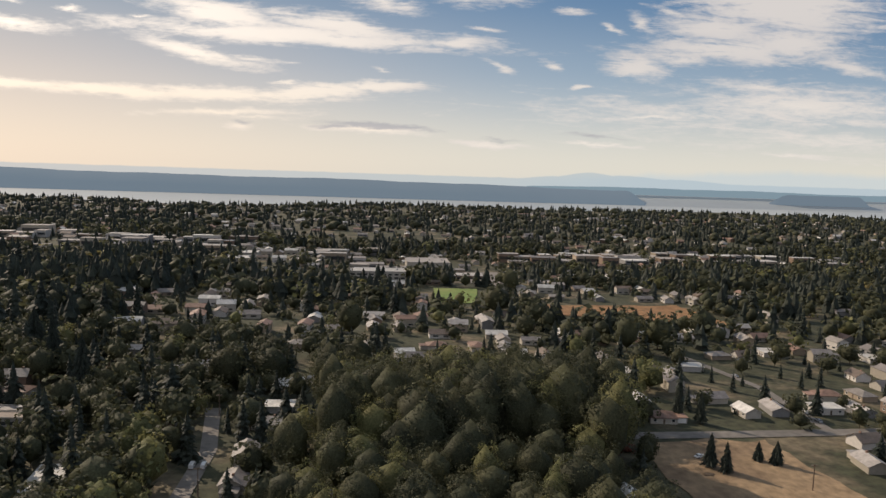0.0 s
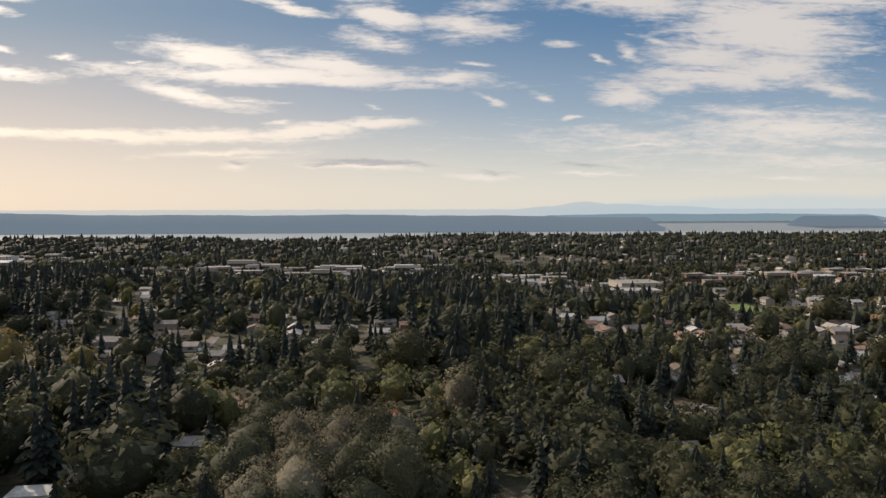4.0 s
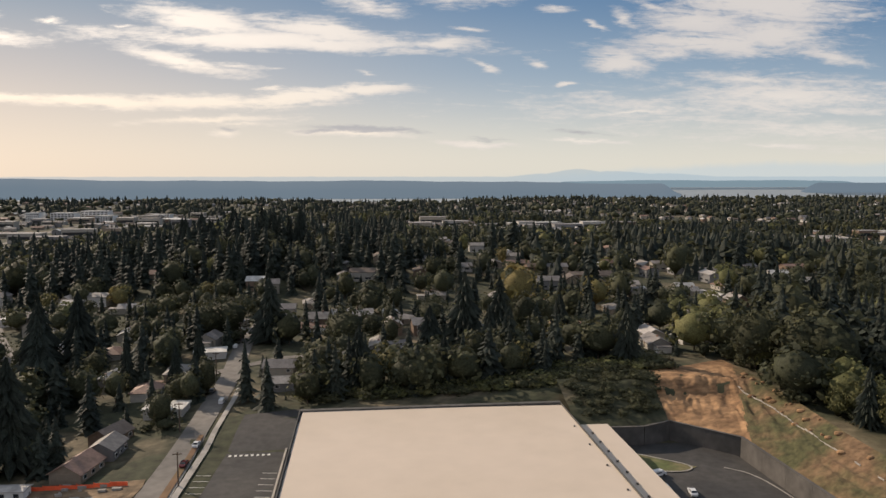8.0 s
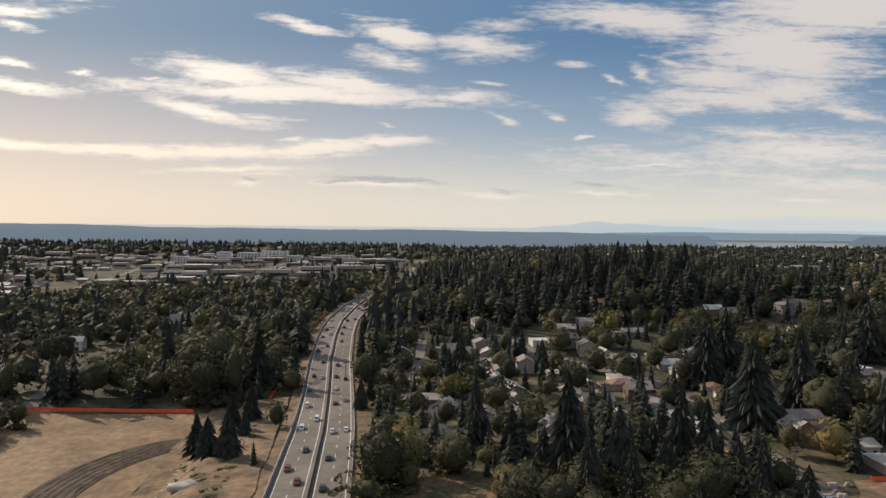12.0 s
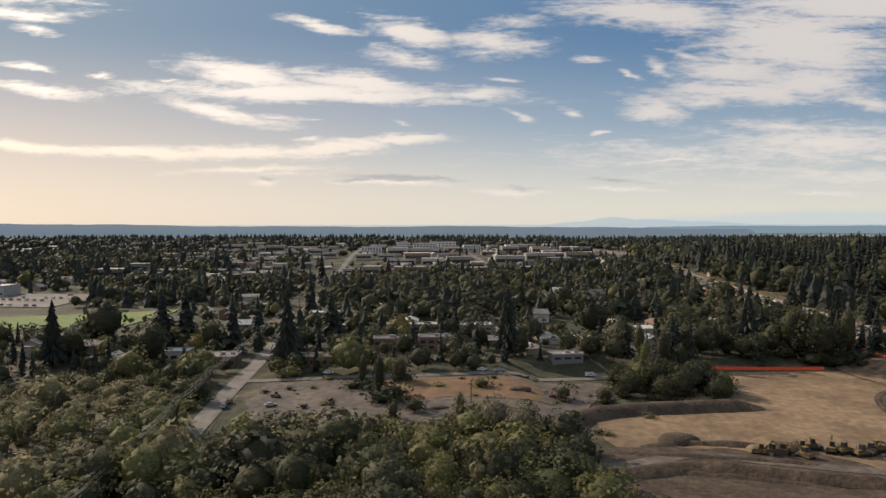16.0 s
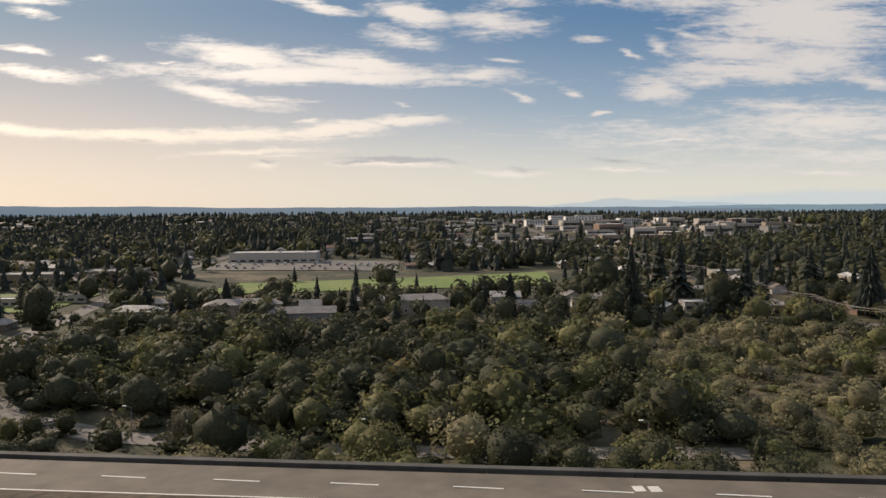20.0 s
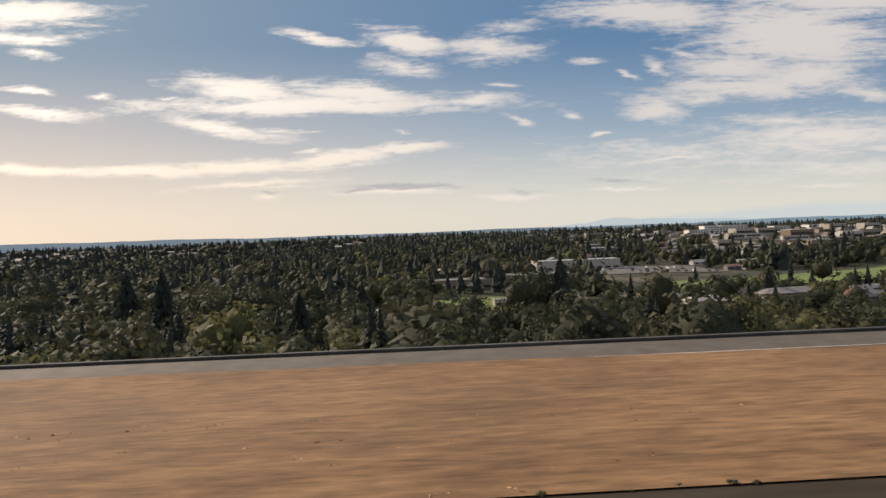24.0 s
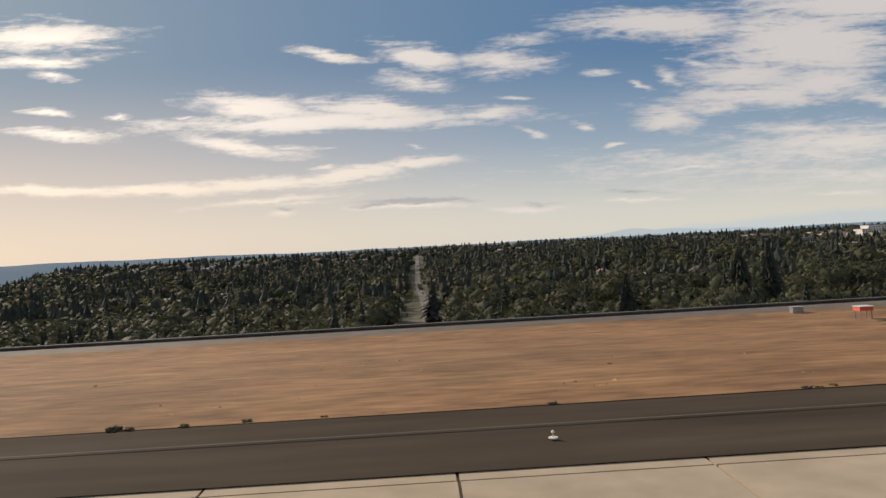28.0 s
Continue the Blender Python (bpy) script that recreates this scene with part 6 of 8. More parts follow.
hall("house", "tan house with a brown gable roof beside the street", -350.5, 120, 7, 5, 1.6, 1.4, M_WALLS[1], M_ROOFS[4], 80, category="house")
hall("house", "brown house with a dark roof beside the street", -350, 134, 6, 4.6, 1.6, 1.3, M_WALLS[4], M_ROOFS[2], 70, category="house")
hall("house", "grey house with a grey gable roof", -348.5, 127.5, 5.6, 4.4, 1.9, 1.2, M_WALLS[2], M_ROOFS[1], 85, category="house")
hall("house", "cream house with a stepped whitish roof", -374.5, 122, 7.8, 6.5, 1.6, 0.5, M_WALLS[0], M_ROOFS[5], -5, "hip", category="house")
hall("house", "white house with a pale roof", -376, 131, 6.0, 5.0, 1.8, 0.8, M_WALLS[3], M_ROOFS[3], 0, category="house")
hall("shed", "long white trailer beside the orange fence", -358, 113, 6.2, 2.2, 1.5, 0.2, M_WHITEWALL, M_ROOFS[3], -3, category="trailer")
hall("house", "grey gabled house at the dry lot", -451, 141, 6.5, 5.5, 1.7, 1.7, M_WALLS[2], M_ROOFS[1], 20, category="house")
hall("house", "house with a bright pale curved roof", -447, 165, 5.5, 4.5, 1.8, 1.6, M_WALLS[3], M_ROOFS[5], 60, category="house")
hall("church", "white church with a bright gable wall", -691, 250, 1.8, 3.2, 2.2, 1.0, M_WHITEWALL, M_ROOFS[0], 90, category="church")
hall("church", "dark hall with a very steep grey roof", -537, 297, 9, 9, 1.2, 6.0, M_WALLS[4], M_ROOFS[1], 30, category="church")
hall("barn", "hoop-roofed white shed beside a long building", -84, 151, 3.5, 7, 1.0, 1.4, M_WHITEWALL, M_ROOFS[5], 80, category="shed")
hall("shed", "white shed with a pitched roof in a yard", -76, 151.5, 5.5, 4, 1.4, 0.9, M_WALLS[3], M_ROOFS[5], 10, category="shed")
hall("house", "small house with an orange-red roof among trees", -149.5, 166, 6, 4.4, 1.6, 1.0, M_WALLS[4], M_ORANGE, 0, "hip", category="house")
flat_building("apartment_building", "long low building with a dark flat roof", -76, 165, 17, 5, 2.0, M_WALLS[2], M_ROOFS[2], 0, 1, 8)
flat_building("apartment_building", "long low tan building beside the trees", -79, 169, 15, 4.5, 1.9, M_WALLS[1], M_ROOFS[3], -2, 1, 7)
for i, (x, y, w, d, h, wa, ro, t, st, b) in enumerate((
        (-678, 216, 13, 6, 2.4, M_WALLS[3], M_ROOFS[5], 0, 1, 5), (-661.5, 208, 9, 8, 2.6, M_WALLS[4], M_ROOFS[1], 0, 1, 4), (-636, 201, 17, 6, 2.3, M_WALLS[4], M_ROOFS[2], 2, 1, 7),
        (-616.5, 214, 9, 6, 3.6, M_WALLS[4], M_ROOFS[0], 0, 2, 4), (-604, 215, 9, 6, 3.6, M_WALLS[4], M_ROOFS[0], 0, 2, 4), (-610, 243, 16, 6, 3.4, M_WALLS[1], M_ROOFS[5], 0, 2, 6),
        (-590, 240, 10, 6, 3.4, M_WALLS[1], M_ROOFS[5], 0, 2, 4), (-571, 197, 8, 5, 1.7, M_WALLS[2], M_ROOFS[3], 5, 1, 3), (-640, 283, 14, 8, 3, M_WALLS[0], M_ROOFS[5], 0, 1, 5))):
    flat_building("apartment_building", ("low flat-roofed shop building", "two-storey dark brown apartment building")[st - 1] + " beside the street", x, y, w, d, h, wa, ro, t, st, b)
for x, y, w, d, h, st, b, lab in ((37, 520, 30, 30, 7, 1, 5, "large windowless school gymnasium"), (2, 430, 32, 18, 4.5, 2, 9, "two-storey pale school building"), (12, 470, 22, 20, 4, 1, 6, "flat-roofed school wing"),
                                  (-79, 440, 17, 16, 3.5, 1, 6, "store with a bright white roof"), (-81, 470, 17, 16, 3.5, 1, 6, "store with a bright white roof"), (-741, 374, 14, 9, 3.4, 1, 4, "pale-roofed school hall beside the field"),
                                  (-690, 402, 12, 14, 9, 3, 3, "tall blank tan theatre tower"), (-705, 425, 40, 24, 4.4, 1, 10, "long flat-roofed school building"), (-826, 384, 42, 16, 4.6, 1, 10, "wide flat-roofed school with a pale eave"),
                                  (-890, 285, 34, 10, 3.4, 1, 9, "long brown school building"), (-866, 283, 20, 12, 4.4, 2, 6, "two-storey brown school building"), (-915, 222, 12, 8, 2.4, 1, 4, "low pale building beside the trees"),
                                  (-879, 240, 12, 5, 2.2, 1, 5, "low building with a pale roof beside the field"), (-870, 246, 18, 3, 2.0, 1, 6, "long white-roofed row of sheds")):
    flat_building("school_building", lab + " far off", x, y, w, d, h, M_WALLS[1] if "brown" in lab or "tan" in lab else M_WALLS[0], M_ROOFS[5] if "pale" in lab or "white" in lab else M_ROOFS[1], 0, st, b, "school")
for i, (x, y, w, d, st) in enumerate(((-806, 212, 20, 7, 2), (-788, 196, 16, 6, 2), (-832, 205, 12, 6, 2), (-706, 221, 10, 7, 1), (-699, 216, 8, 6, 2), (-735, 214, 8, 6, 2), (-759, 212, 16, 7, 2), (-726, 208, 14, 5, 1))):
    hall("apartment_house", "pale apartment house with a pitched roof behind the thicket", x, y, w, d, 1.6 * st + 0.4, 1.2, M_WALLS[(1, 2, 5, 4)[i % 4]], M_ROOFS[(1, 0, 3)[i % 3]], 8 - 6 * (i % 3), "gable" if i % 2 else "hip", windows=6, category="apartment house")

# ---- the town beyond ----
rnd = random.Random(21)
SKIP = [(-345, -260, 20, 141), (-256, -236, 20, 146), (-219, -200, 104, 127), (-584, -494, 80, 193), (-648, -560, 134, 183), (-905, -862, 224, 262), (-842, -698, 244, 330), (28, 58, 348, 400), (78, 154, 292, 352), (56, 98, 104, 160),
        (-394, -338, 102, 118), (-852, -763, 328, 394), (48, 88, 415, 512), (-1300, -690, -50, 60), (-262, -233, 80, 147), (-470, -446, 94, 122), (-497, -484, 80, 192)]
WAYS = [(line, w) for _, line, w in STREETS] + [(HIGHWAY, 17)]


way_gap = np.full(GRID.shape, 99.0)
for line, w in WAYS:
    for (ax, ay), (bx, by) in zip(line, line[1:]):
        i0, i1 = np.searchsorted(gx, (min(ax, bx) - 16, max(ax, bx) + 16))
        j0, j1 = np.searchsorted(gy, (min(ay, by) - 16, max(ay, by) + 16))
        X, Y = np.meshgrid(gx[i0:i1], gy[j0:j1])
        t = np.clip(((X - ax) * (bx - ax) + (Y - ay) * (by - ay)) / ((bx - ax) ** 2 + (by - ay) ** 2), 0, 1)
        way_gap[j0:j1, i0:i1] = np.minimum(way_gap[j0:j1, i0:i1], np.hypot(X - ax - t * (bx - ax), Y - ay - t * (by - ay)) - w / 2)


def near_way(x, y, extra):
    i, j = int((x - GX0) / GS + 0.5), int((y - GY0) / GS + 0.5)
    return 0 <= i < len(gx) and 0 <= j < len(gy) and way_gap[j, i] < extra


def in_skip(x, y, m=0.0):
    return any(a - m < x < b + m and c - m < y < d + m for a, b, c, d in SKIP)


BUILT = [(o.matrix_basis.translation.x, o.matrix_basis.translation.y, 6.5) for o in scene.objects if o.parent is None and o.get("category", "") in ("house", "building", "church", "shed", "school", "apartment house", "trailer") and o.matrix_basis.translation.z > -100]
BUILT += [(-690, 402, 12), (37, 520, 22), (2, 430, 20), (12, 470, 16), (-705, 425, 26), (-826, 384, 26)]


# places of single houses and of trees (x, y, height) that stand out
HOMES_1 = ((-20, 195.5), (75.3, 230), (75.1, 212.7), (70.2, 184.6), (84.9, 197.8), (71, 170.9), (116.4, 235.9), (99.6, 220), (87.9, 153.8), (118, 178.1), (95.1, 175.5), (93.3, 135.4), (79, 133.1), (112.1, 153.7), (104.5, 141), (-25.2, 273.8), (-52, 310.5), (-89.1, 283.2), (-45.6, 250.6), (-64.2, 274), (-86.3, 184.6), (-77, 166.9), (151.3, 233.6), (178.7, 245), (117.1, 442.4), (115.5, 388), (135, 389.7), (149.1, 361.2), (-71.3, 226.4), (-62.3, 212.4), (-150.8, 265.6), (-148.1, 294.5), (-182.4, 283.4), (-180.3, 258.8), (-224.2, 275.9), (-237.9, 295.1), (-118.2, 223.6), (-104.5, 332.9), (-28.7, 313.8), (-38.5, 262.5), (-42.9, 222.2), (-89.5, 192), (-16.1, 201.8), (19.1, 294.8), (-51, 207.6),)
HOMES_2 = ((-67.9, 206.9), (-238.8, 168.7), (-214.6, 251.5), (-209.4, 244.5), (-201.5, 309.9), (-205, 327.5), (-201.7, 166), (-197.8, 180.4), (-193.8, 166), (-322.3, 206.1), (-318.9, 211.5), (-338, 257.5), (-329.7, 226.3), (-313, 267), (-282.3, 243.9), (-120.5, 289.3), (-68, 351.5), (-127.2, 235.4), (-233.2, 210.5), (-232.6, 190.9), (-227.1, 203.2), (-187.6, 304.3), (-200.3, 234.4), (-190, 314.3), (-302.4, 183.1), (-295.3, 212.9), (-290.5, 198.1), (-306.5, 271.1), (-312.8, 286.8), (-268, 289.2), (-323.9, 161), (-342.7, 182.4), (-186.1, 180.5), (-182, 173.4), (-187.6, 146.8), (-343, 261.4), (-400.9, 184.6), (-449.3, 175.1), (-401, 133.7), (-399.8, 142.9), (-400.3, 151.8), (-400.4, 162.3), (-411.4, 167.9), (-409.9, 185.9), (-416, 176),)
HOMES_3 = ((-420.8, 208.5), (-350.2, 156.8), (-346.6, 167.9), (-360.9, 167), (-377.4, 167.6), (-378.1, 144.5), (-397.5, 285.9), (-426.7, 260.4), (-410.3, 234.5), (-306.4, 213.9), (-285, 280.5), (-281.6, 304), (-299.7, 299.7), (-319.1, 308.7), (-242.9, 302.8), (-320.4, 153.9), (-322.9, 239.3), (-438.8, 158.7), (-429.1, 162), (-431.1, 196.1), (-399.3, 206.7), (-398.5, 248.5), (-382.6, 137.9), (-343.4, 145.2), (-349, 133.8), (-376.8, 159.8), (-454.7, 225.6), (-378.4, 288.3), (-417.1, 244.2), (-449, 231.5), (-379.9, 282.3), (-395.4, 218.2), (-432.9, 174.6), (-454.2, 140.3), (-399.5, 222.8), (-561.5, 207.2), (-567.9, 200.2), (-570, 224), (-578.2, 208.1), (-588, 239.8), (-526.5, 308.5), (-522.7, 292.2), (-535.3, 239.2), (-635.1, 280.9), (-514.2, 236),)
HOMES_4 = ((-587.2, 221.5), (-570.3, 231.1), (-546.7, 277.1), (-583.2, 269.4), (-455.1, 372.5), (-416.8, 448.3), (-529.3, 247.7), (-579, 242.8), (-541.9, 250.2), (-813, 228.3), (-787.9, 209.7), (-761.6, 284.8), (-733.2, 219.7), (-707.9, 268.8), (-715.4, 219.4), (-709.1, 224.6), (-831.8, 232.1), (-772, 226.2), (-745, 232.7),)
HOMES = HOMES_1 + HOMES_2 + HOMES_3 + HOMES_4
FIRS_1 = ((-109, 233, 19), (-105, 242, 19), (-101, 261, 19), (-85, 240, 19), (-73, 217, 11.5), (-94, 212, 16), (9, 310, 14.5), (-61, 247, 11.3), (108, 224, 16.5), (168, 272, 13.3), (220, 326, 19), (174, 322, 18.3), (76, 173, 8.5), (80, 169, 8.4), (72, 139, 6.9), (70, 142, 7.6), (-71, 185, 16.1), (-130, 202, 18.4), (-111, 226, 19), (-141, 219, 19), (-135, 222, 19), (-128, 216, 19), (-121, 211, 19), (-116, 203, 19), (-165, 268, 19), (-228, 249, 19), (-232, 320, 19), (-84, 200, 17.3), (-85, 272, 14.8), (-26, 297, 16.4), (-98, 353, 19), (-281, 183, 19),)
FIRS_2 = ((-275, 168, 19), (-257, 182, 11.3), (-252, 148, 12.7), (-307, 149, 13.5), (-290, 147, 11.2), (-330, 195, 17.4), (-199, 168, 16.2), (-220, 126, 14.3), (-173, 193, 14), (-232, 364, 19), (-248, 334, 17.9), (-202, 410, 15.9), (-138, 293, 19), (-149, 296, 19), (-174, 377, 19), (-320, 233, 12.1), (-373, 284, 16.6), (-357, 271, 15.8), (-346, 273, 18.1), (-392, 296, 15), (-432, 116, 19), (-425, 113, 14.4), (-416, 112, 17.7), (-412, 112, 15.2), (-403, 115, 9.9), (-370, 117, 17.5), (-366, 120, 19), (-362, 124, 19), (-371, 157, 19), (-374, 186, 19), (-385, 148, 16.8), (-389, 153, 11.4),)
FIRS_3 = ((-291, 169, 13.4), (-279, 159, 14), (-276, 152, 14.5), (-416, 208, 9.3), (-396, 187, 8.4), (-342, 167, 11.6), (-348, 288, 19), (-356, 300, 19), (-342, 280, 19), (-374, 298, 15.7), (-284, 303, 16.5), (-268, 308, 16.8), (-440, 197, 13.1), (-443, 140, 13.3), (-437, 136, 9), (-465, 174, 7.5), (-465, 122, 4.4), (-435, 119, 9.6), (-425, 118, 12.1), (-418, 118, 10.4), (-414, 116, 9.9), (-388, 145, 19), (-381, 181, 19), (-376, 169, 12.8), (-367, 136, 12.5), (-373, 114, 12.2), (-356, 163, 10), (-488, 142, 9.1), (-493, 206, 16.4), (-517, 208, 16.5), (-486, 242, 16), (-492, 144, 8.1),)
FIRS_4 = ((-496, 152, 9.1), (-581, 181, 18.4), (-463, 182, 6.9), (-456, 217, 13.2), (-444, 184, 11.2), (-531, 282, 12.6), (-659, 438, 19), (-567, 291, 15.1), (-663, 295, 15.2), (-648, 293, 19), (-585, 203, 19), (-603, 288, 12.8), (-404, 335, 19), (-412, 352, 19), (-706, 239, 15.7), (-710, 251, 11), (-659, 246, 14.5), (-681, 244, 19), (-811, 214, 10.7), (-734, 211, 10.7), (-740, 220, 8.1), (-759, 236, 8.6), (-703, 203, 17.9), (-682, 224, 19), (-662, 224, 18.3), (-635, 237, 16.1), (-642, 196, 19), (-803, 286, 6.3), (-871, 207, 17.7), (-853, 186, 13.2), (-912, 177, 12.3), (-779, 262, 9.7),)
FIRS_5 = ((-875, 234, 10.3), (-979, 195, 19), (-971, 196, 18.7), (-1055, 217, 15.1), (-923, 200, 12.9),)
FIRS = FIRS_1 + FIRS_2 + FIRS_3 + FIRS_4 + FIRS_5
LEAFY_1 = ((-38, 194, 13.6), (-51, 187, 8.7), (87, 243, 15), (100, 248, 14), (-4, 202, 15), (54, 318, 15), (56, 264, 11.6), (57, 197, 8), (-27, 200, 12.5), (126, 269, 13.1), (137, 233, 7.7), (56, 142, 7), (-108, 180, 15), (-95, 265, 14.3), (-144, 201, 15), (-39, 209, 10), (-28, 210, 13.5), (-62, 167, 10.7), (-129, 175, 13.4), (64, 285, 13.9), (73, 391, 15), (-96, 270, 14.6), (-8, 259, 15), (-188, 272, 14.3), (-162, 198, 11.9), (-204, 286, 10.6), (-225, 129, 14.6), (-229, 139, 13.4), (-195, 121, 10), (-168, 192, 12.4), (-265, 188, 11.6), (-287, 204, 9.3),)
LEAFY_2 = ((-347, 199, 11.7), (-304, 229, 10.4), (-338, 154, 8.3), (-310, 184, 11.5), (-341, 201, 12.4), (-280, 245, 11.5), (-386, 183, 8.2), (-557, 169, 8.7), (-564, 174, 6.4), (-547, 159, 5.9), (-542, 178, 6.5), (-599, 202, 7.3), (-592, 131, 6.9), (-464, 134, 10.2), (-460, 119, 10.9), (-509, 199, 15), (-505, 194, 13.1), (-496, 269, 12.2), (-702, 234, 14.3), (-702, 210, 10.5), (-666, 173, 3.6), (-644, 207, 8.4), (-551, 171, 6.4), (-545, 166, 6.1), (-553, 279, 12.6), (-508, 224, 13.6), (-555, 230, 13.8), (-697, 205, 3), (-656, 166, 6.1), (-642, 222, 6.6), (-669, 226, 10), (-799, 238, 8.6),)
LEAFY_3 = ((-740, 225, 8.2), (-734, 225, 8.1), (-728, 225, 8.2), (-615, 146, 3.8), (-766, 209, 6.7), (-802, 232, 8.4), (-824, 216, 9.2), (-780, 208, 6), (-776, 204, 5.1), (-679, 204, 12.1), (-877, 208, 15), (-883, 198, 14), (-895, 200, 9.8), (-902, 184, 8.9), (-769, 260, 9.6), (-802, 250, 5.5), (-1007, 207, 15), (-956, 194, 15), (-947, 191, 15), (-850, 192, 14.1), (-1022, 195, 13.5),)
LEAFY = LEAFY_1 + LEAFY_2 + LEAFY_3
SILVERY = ((-122, 138, 8), (-134, 159, 15), (-594, 126, 8), (-598, 131, 8), (-600, 145, 3.2),)
YELLOWING = ((-350, 210, 7.2), (-259, 224, 14.2), (-236, 219, 10.5),)
POPLARS = ((-497, 194, 15), (-552, 195, 10.1), (-554, 184, 6.8), (-618, 160, 9.8), (-542, 201, 10.6), (-622, 172, 7.6),)


LOTS = {}
for lot in BUILT:
    LOTS.setdefault((int(lot[0] // 30), int(lot[1] // 30)), []).append(lot)


def claim(x, y, r):
    LOTS.setdefault((int(x // 30), int(y // 30)), []).append((x, y, r))


def clash(x, y, r):
    i, j = int(x // 30), int(y // 30)
    return any((x - a) ** 2 + (y - b) ** 2 < (r + c) ** 2 for p in (i - 1, i, i + 1) for q in (j - 1, j, j + 1) for a, b, c in LOTS.get((p, q), ()))


def in_view(x, y, m=25):
    """Whether a place is ever in sight of the path."""
    return -1062 - 0.60 * y - m < x < 0.77 * y + m


BUSH = (-832, -572, 58, 186)
CLEARINGS = ((-100, 500, 200, 75), (230, 560, 160, 50), (110, 372, 110, 34), (125, 205, 82, 72), (-68, 292, 52, 42), (-178, 272, 64, 34), (-290, 530, 120, 60), (50, 520, 70, 70), (-62, 182, 30, 30),
             (-20, 262, 30, 34), (-212, 235, 24, 66), (-400, 180, 34, 80), (-436, 190, 26, 70), (-570, 268, 74, 38), (-600, 620, 190, 210), (-690, 268, 50, 28), (-790, 370, 90, 40),
             (-905, 350, 30, 36), (-950, 222, 26, 20), (-30, 700, 150, 50), (330, 680, 150, 40), (-1130, 330, 60, 50), (-330, 205, 18, 40), (30, 230, 26, 34))
GROVES = ((-128, 385, 55, 62), (-112, 245, 30, 60), (-360, 350, 88, 110), (-197, 128, 26, 44), (80, 285, 26, 16), (60, 430, 40, 36), (-560, 420, 66, 50), (-470, 430, 40, 100),
          (-760, 560, 120, 60), (-1000, 560, 200, 110), (-1180, 250, 120, 120), (200, 420, 70, 40), (-20, 350, 40, 30), (-232, 420, 40, 60), (-1040, 170, 130, 60), (-620, 350, 30, 40))


def grove(x, y):
    """Above nought: closed woods; below: open ground with houses."""
    g = noise.noise((x * 0.014, y * 0.012, 3)) + 0.45 * noise.noise((x * 0.045, y * 0.035, 8))
    for cx, cy, rx, ry in CLEARINGS:
        d = ((x - cx) / rx) ** 2 + ((y - cy) / ry) ** 2
        if d < 1:
            g -= 1.1 * math.sqrt(1 - d)
    for cx, cy, rx, ry in GROVES:
        d = ((x - cx) / rx) ** 2 + ((y - cy) / ry) ** 2
        if d < 1:
            g += 1.0 * math.sqrt(1 - d)
    return g


class HouseStuff:
    """Far houses joined into one mesh: walls, pitched roofs, dark windows."""

    def __init__(self):
        self.v, self.f, self.m = [], [], []

    def add(self, x, y, z, turn, w, d, h, rise, wall, roof):
        c, s_ = math.cos(turn), math.sin(turn)
        for shape, mat in ((Shape().box(-w / 2, -d / 2, -1.5, w / 2, d / 2, h).add([(-w / 2, -d / 2, h), (-w / 2, d / 2, h), (-w / 2, 0, h + rise)], [(0, 1, 2)]).add([(w / 2, -d / 2, h), (w / 2, d / 2, h), (w / 2, 0, h + rise)], [(0, 1, 2)]), wall),
                           (gable(Shape(), w, d, h, rise), roof), (Shape().box(-w * 0.35, -d / 2 - 0.04, 0.5, -w * 0.12, d / 2 + 0.04, 1.1).box(w * 0.1, -d / 2 - 0.04, 0.5, w * 0.33, d / 2 + 0.04, 1.1), 12)):
            n = len(self.v)
            self.v += [(x + a * c - b * s_, y + a * s_ + b * c, z + e) for a, b, e in shape.v]
            self.f += [tuple(k + n for k in f) for f in shape.f]
            self.m += [mat] * len(shape.f)


spots = []
for px, py in HOMES:
    if not (near_way(px, py, 1.5) or in_skip(px, py, 1) or clash(px, py, 2.2)):
        spots.append((px, py))
        claim(px, py, 3.6)
SEEN = list(spots)
for px, py, _ in FIRS + LEAFY + POPLARS:
    claim(px, py, 1.6)
for k in range(11):
    for px, py in ((-400.5, 122 + k * 8.6), (-382.6, 124 + k * 8.6), (-413.5, 126 + k * 9.2), (-429, 132 + k * 10.5)):
        px, py = px + rnd.uniform(-1, 1), py + rnd.uniform(-1, 1)
        if rnd.random() < 0.85 and not (near_way(px, py, 3.4) or in_skip(px, py, 3) or clash(px, py, 2.0)):
            spots.append((px, py))
            claim(px, py, 3.4)
y = 112.0
while y < 460:
    x = -1300.0
    while x < 360:
        px, py = x + rnd.uniform(-2, 2), y + rnd.uniform(-2.5, 2.5)
        x += 11.5
        g = grove(px, py)
        if rnd.random() > (0.45 if g < -0.5 else 0.36 if g < -0.2 else 0.22 if g < 0.05 else 0.05) or near_way(px, py, 4.2) or in_skip(px, py, 4) or clash(px, py, 4.0) or not in_view(px, py) or (BUSH[0] - 6 < px < BUSH[1] and py < 196) or (px < -832 and py < 180):
            continue
        spots.append((px, py))
        claim(px, py, 4.0)
    y += 11.0
for i in range(1900):
    px, py = rnd.uniform(-1500, 700), 460 + 760 * rnd.random() ** 1.3
    if grove(px, py) > 0.1 + 0.3 * rnd.random() or near_way(px, py, 4) or in_skip(px, py, 4) or clash(px, py, 4.5) or not in_view(px, py):
        continue
    spots.append((px, py))
    claim(px, py, 4.5)
spots.sort(key=lambda p: p[1])
rest = HouseStuff()
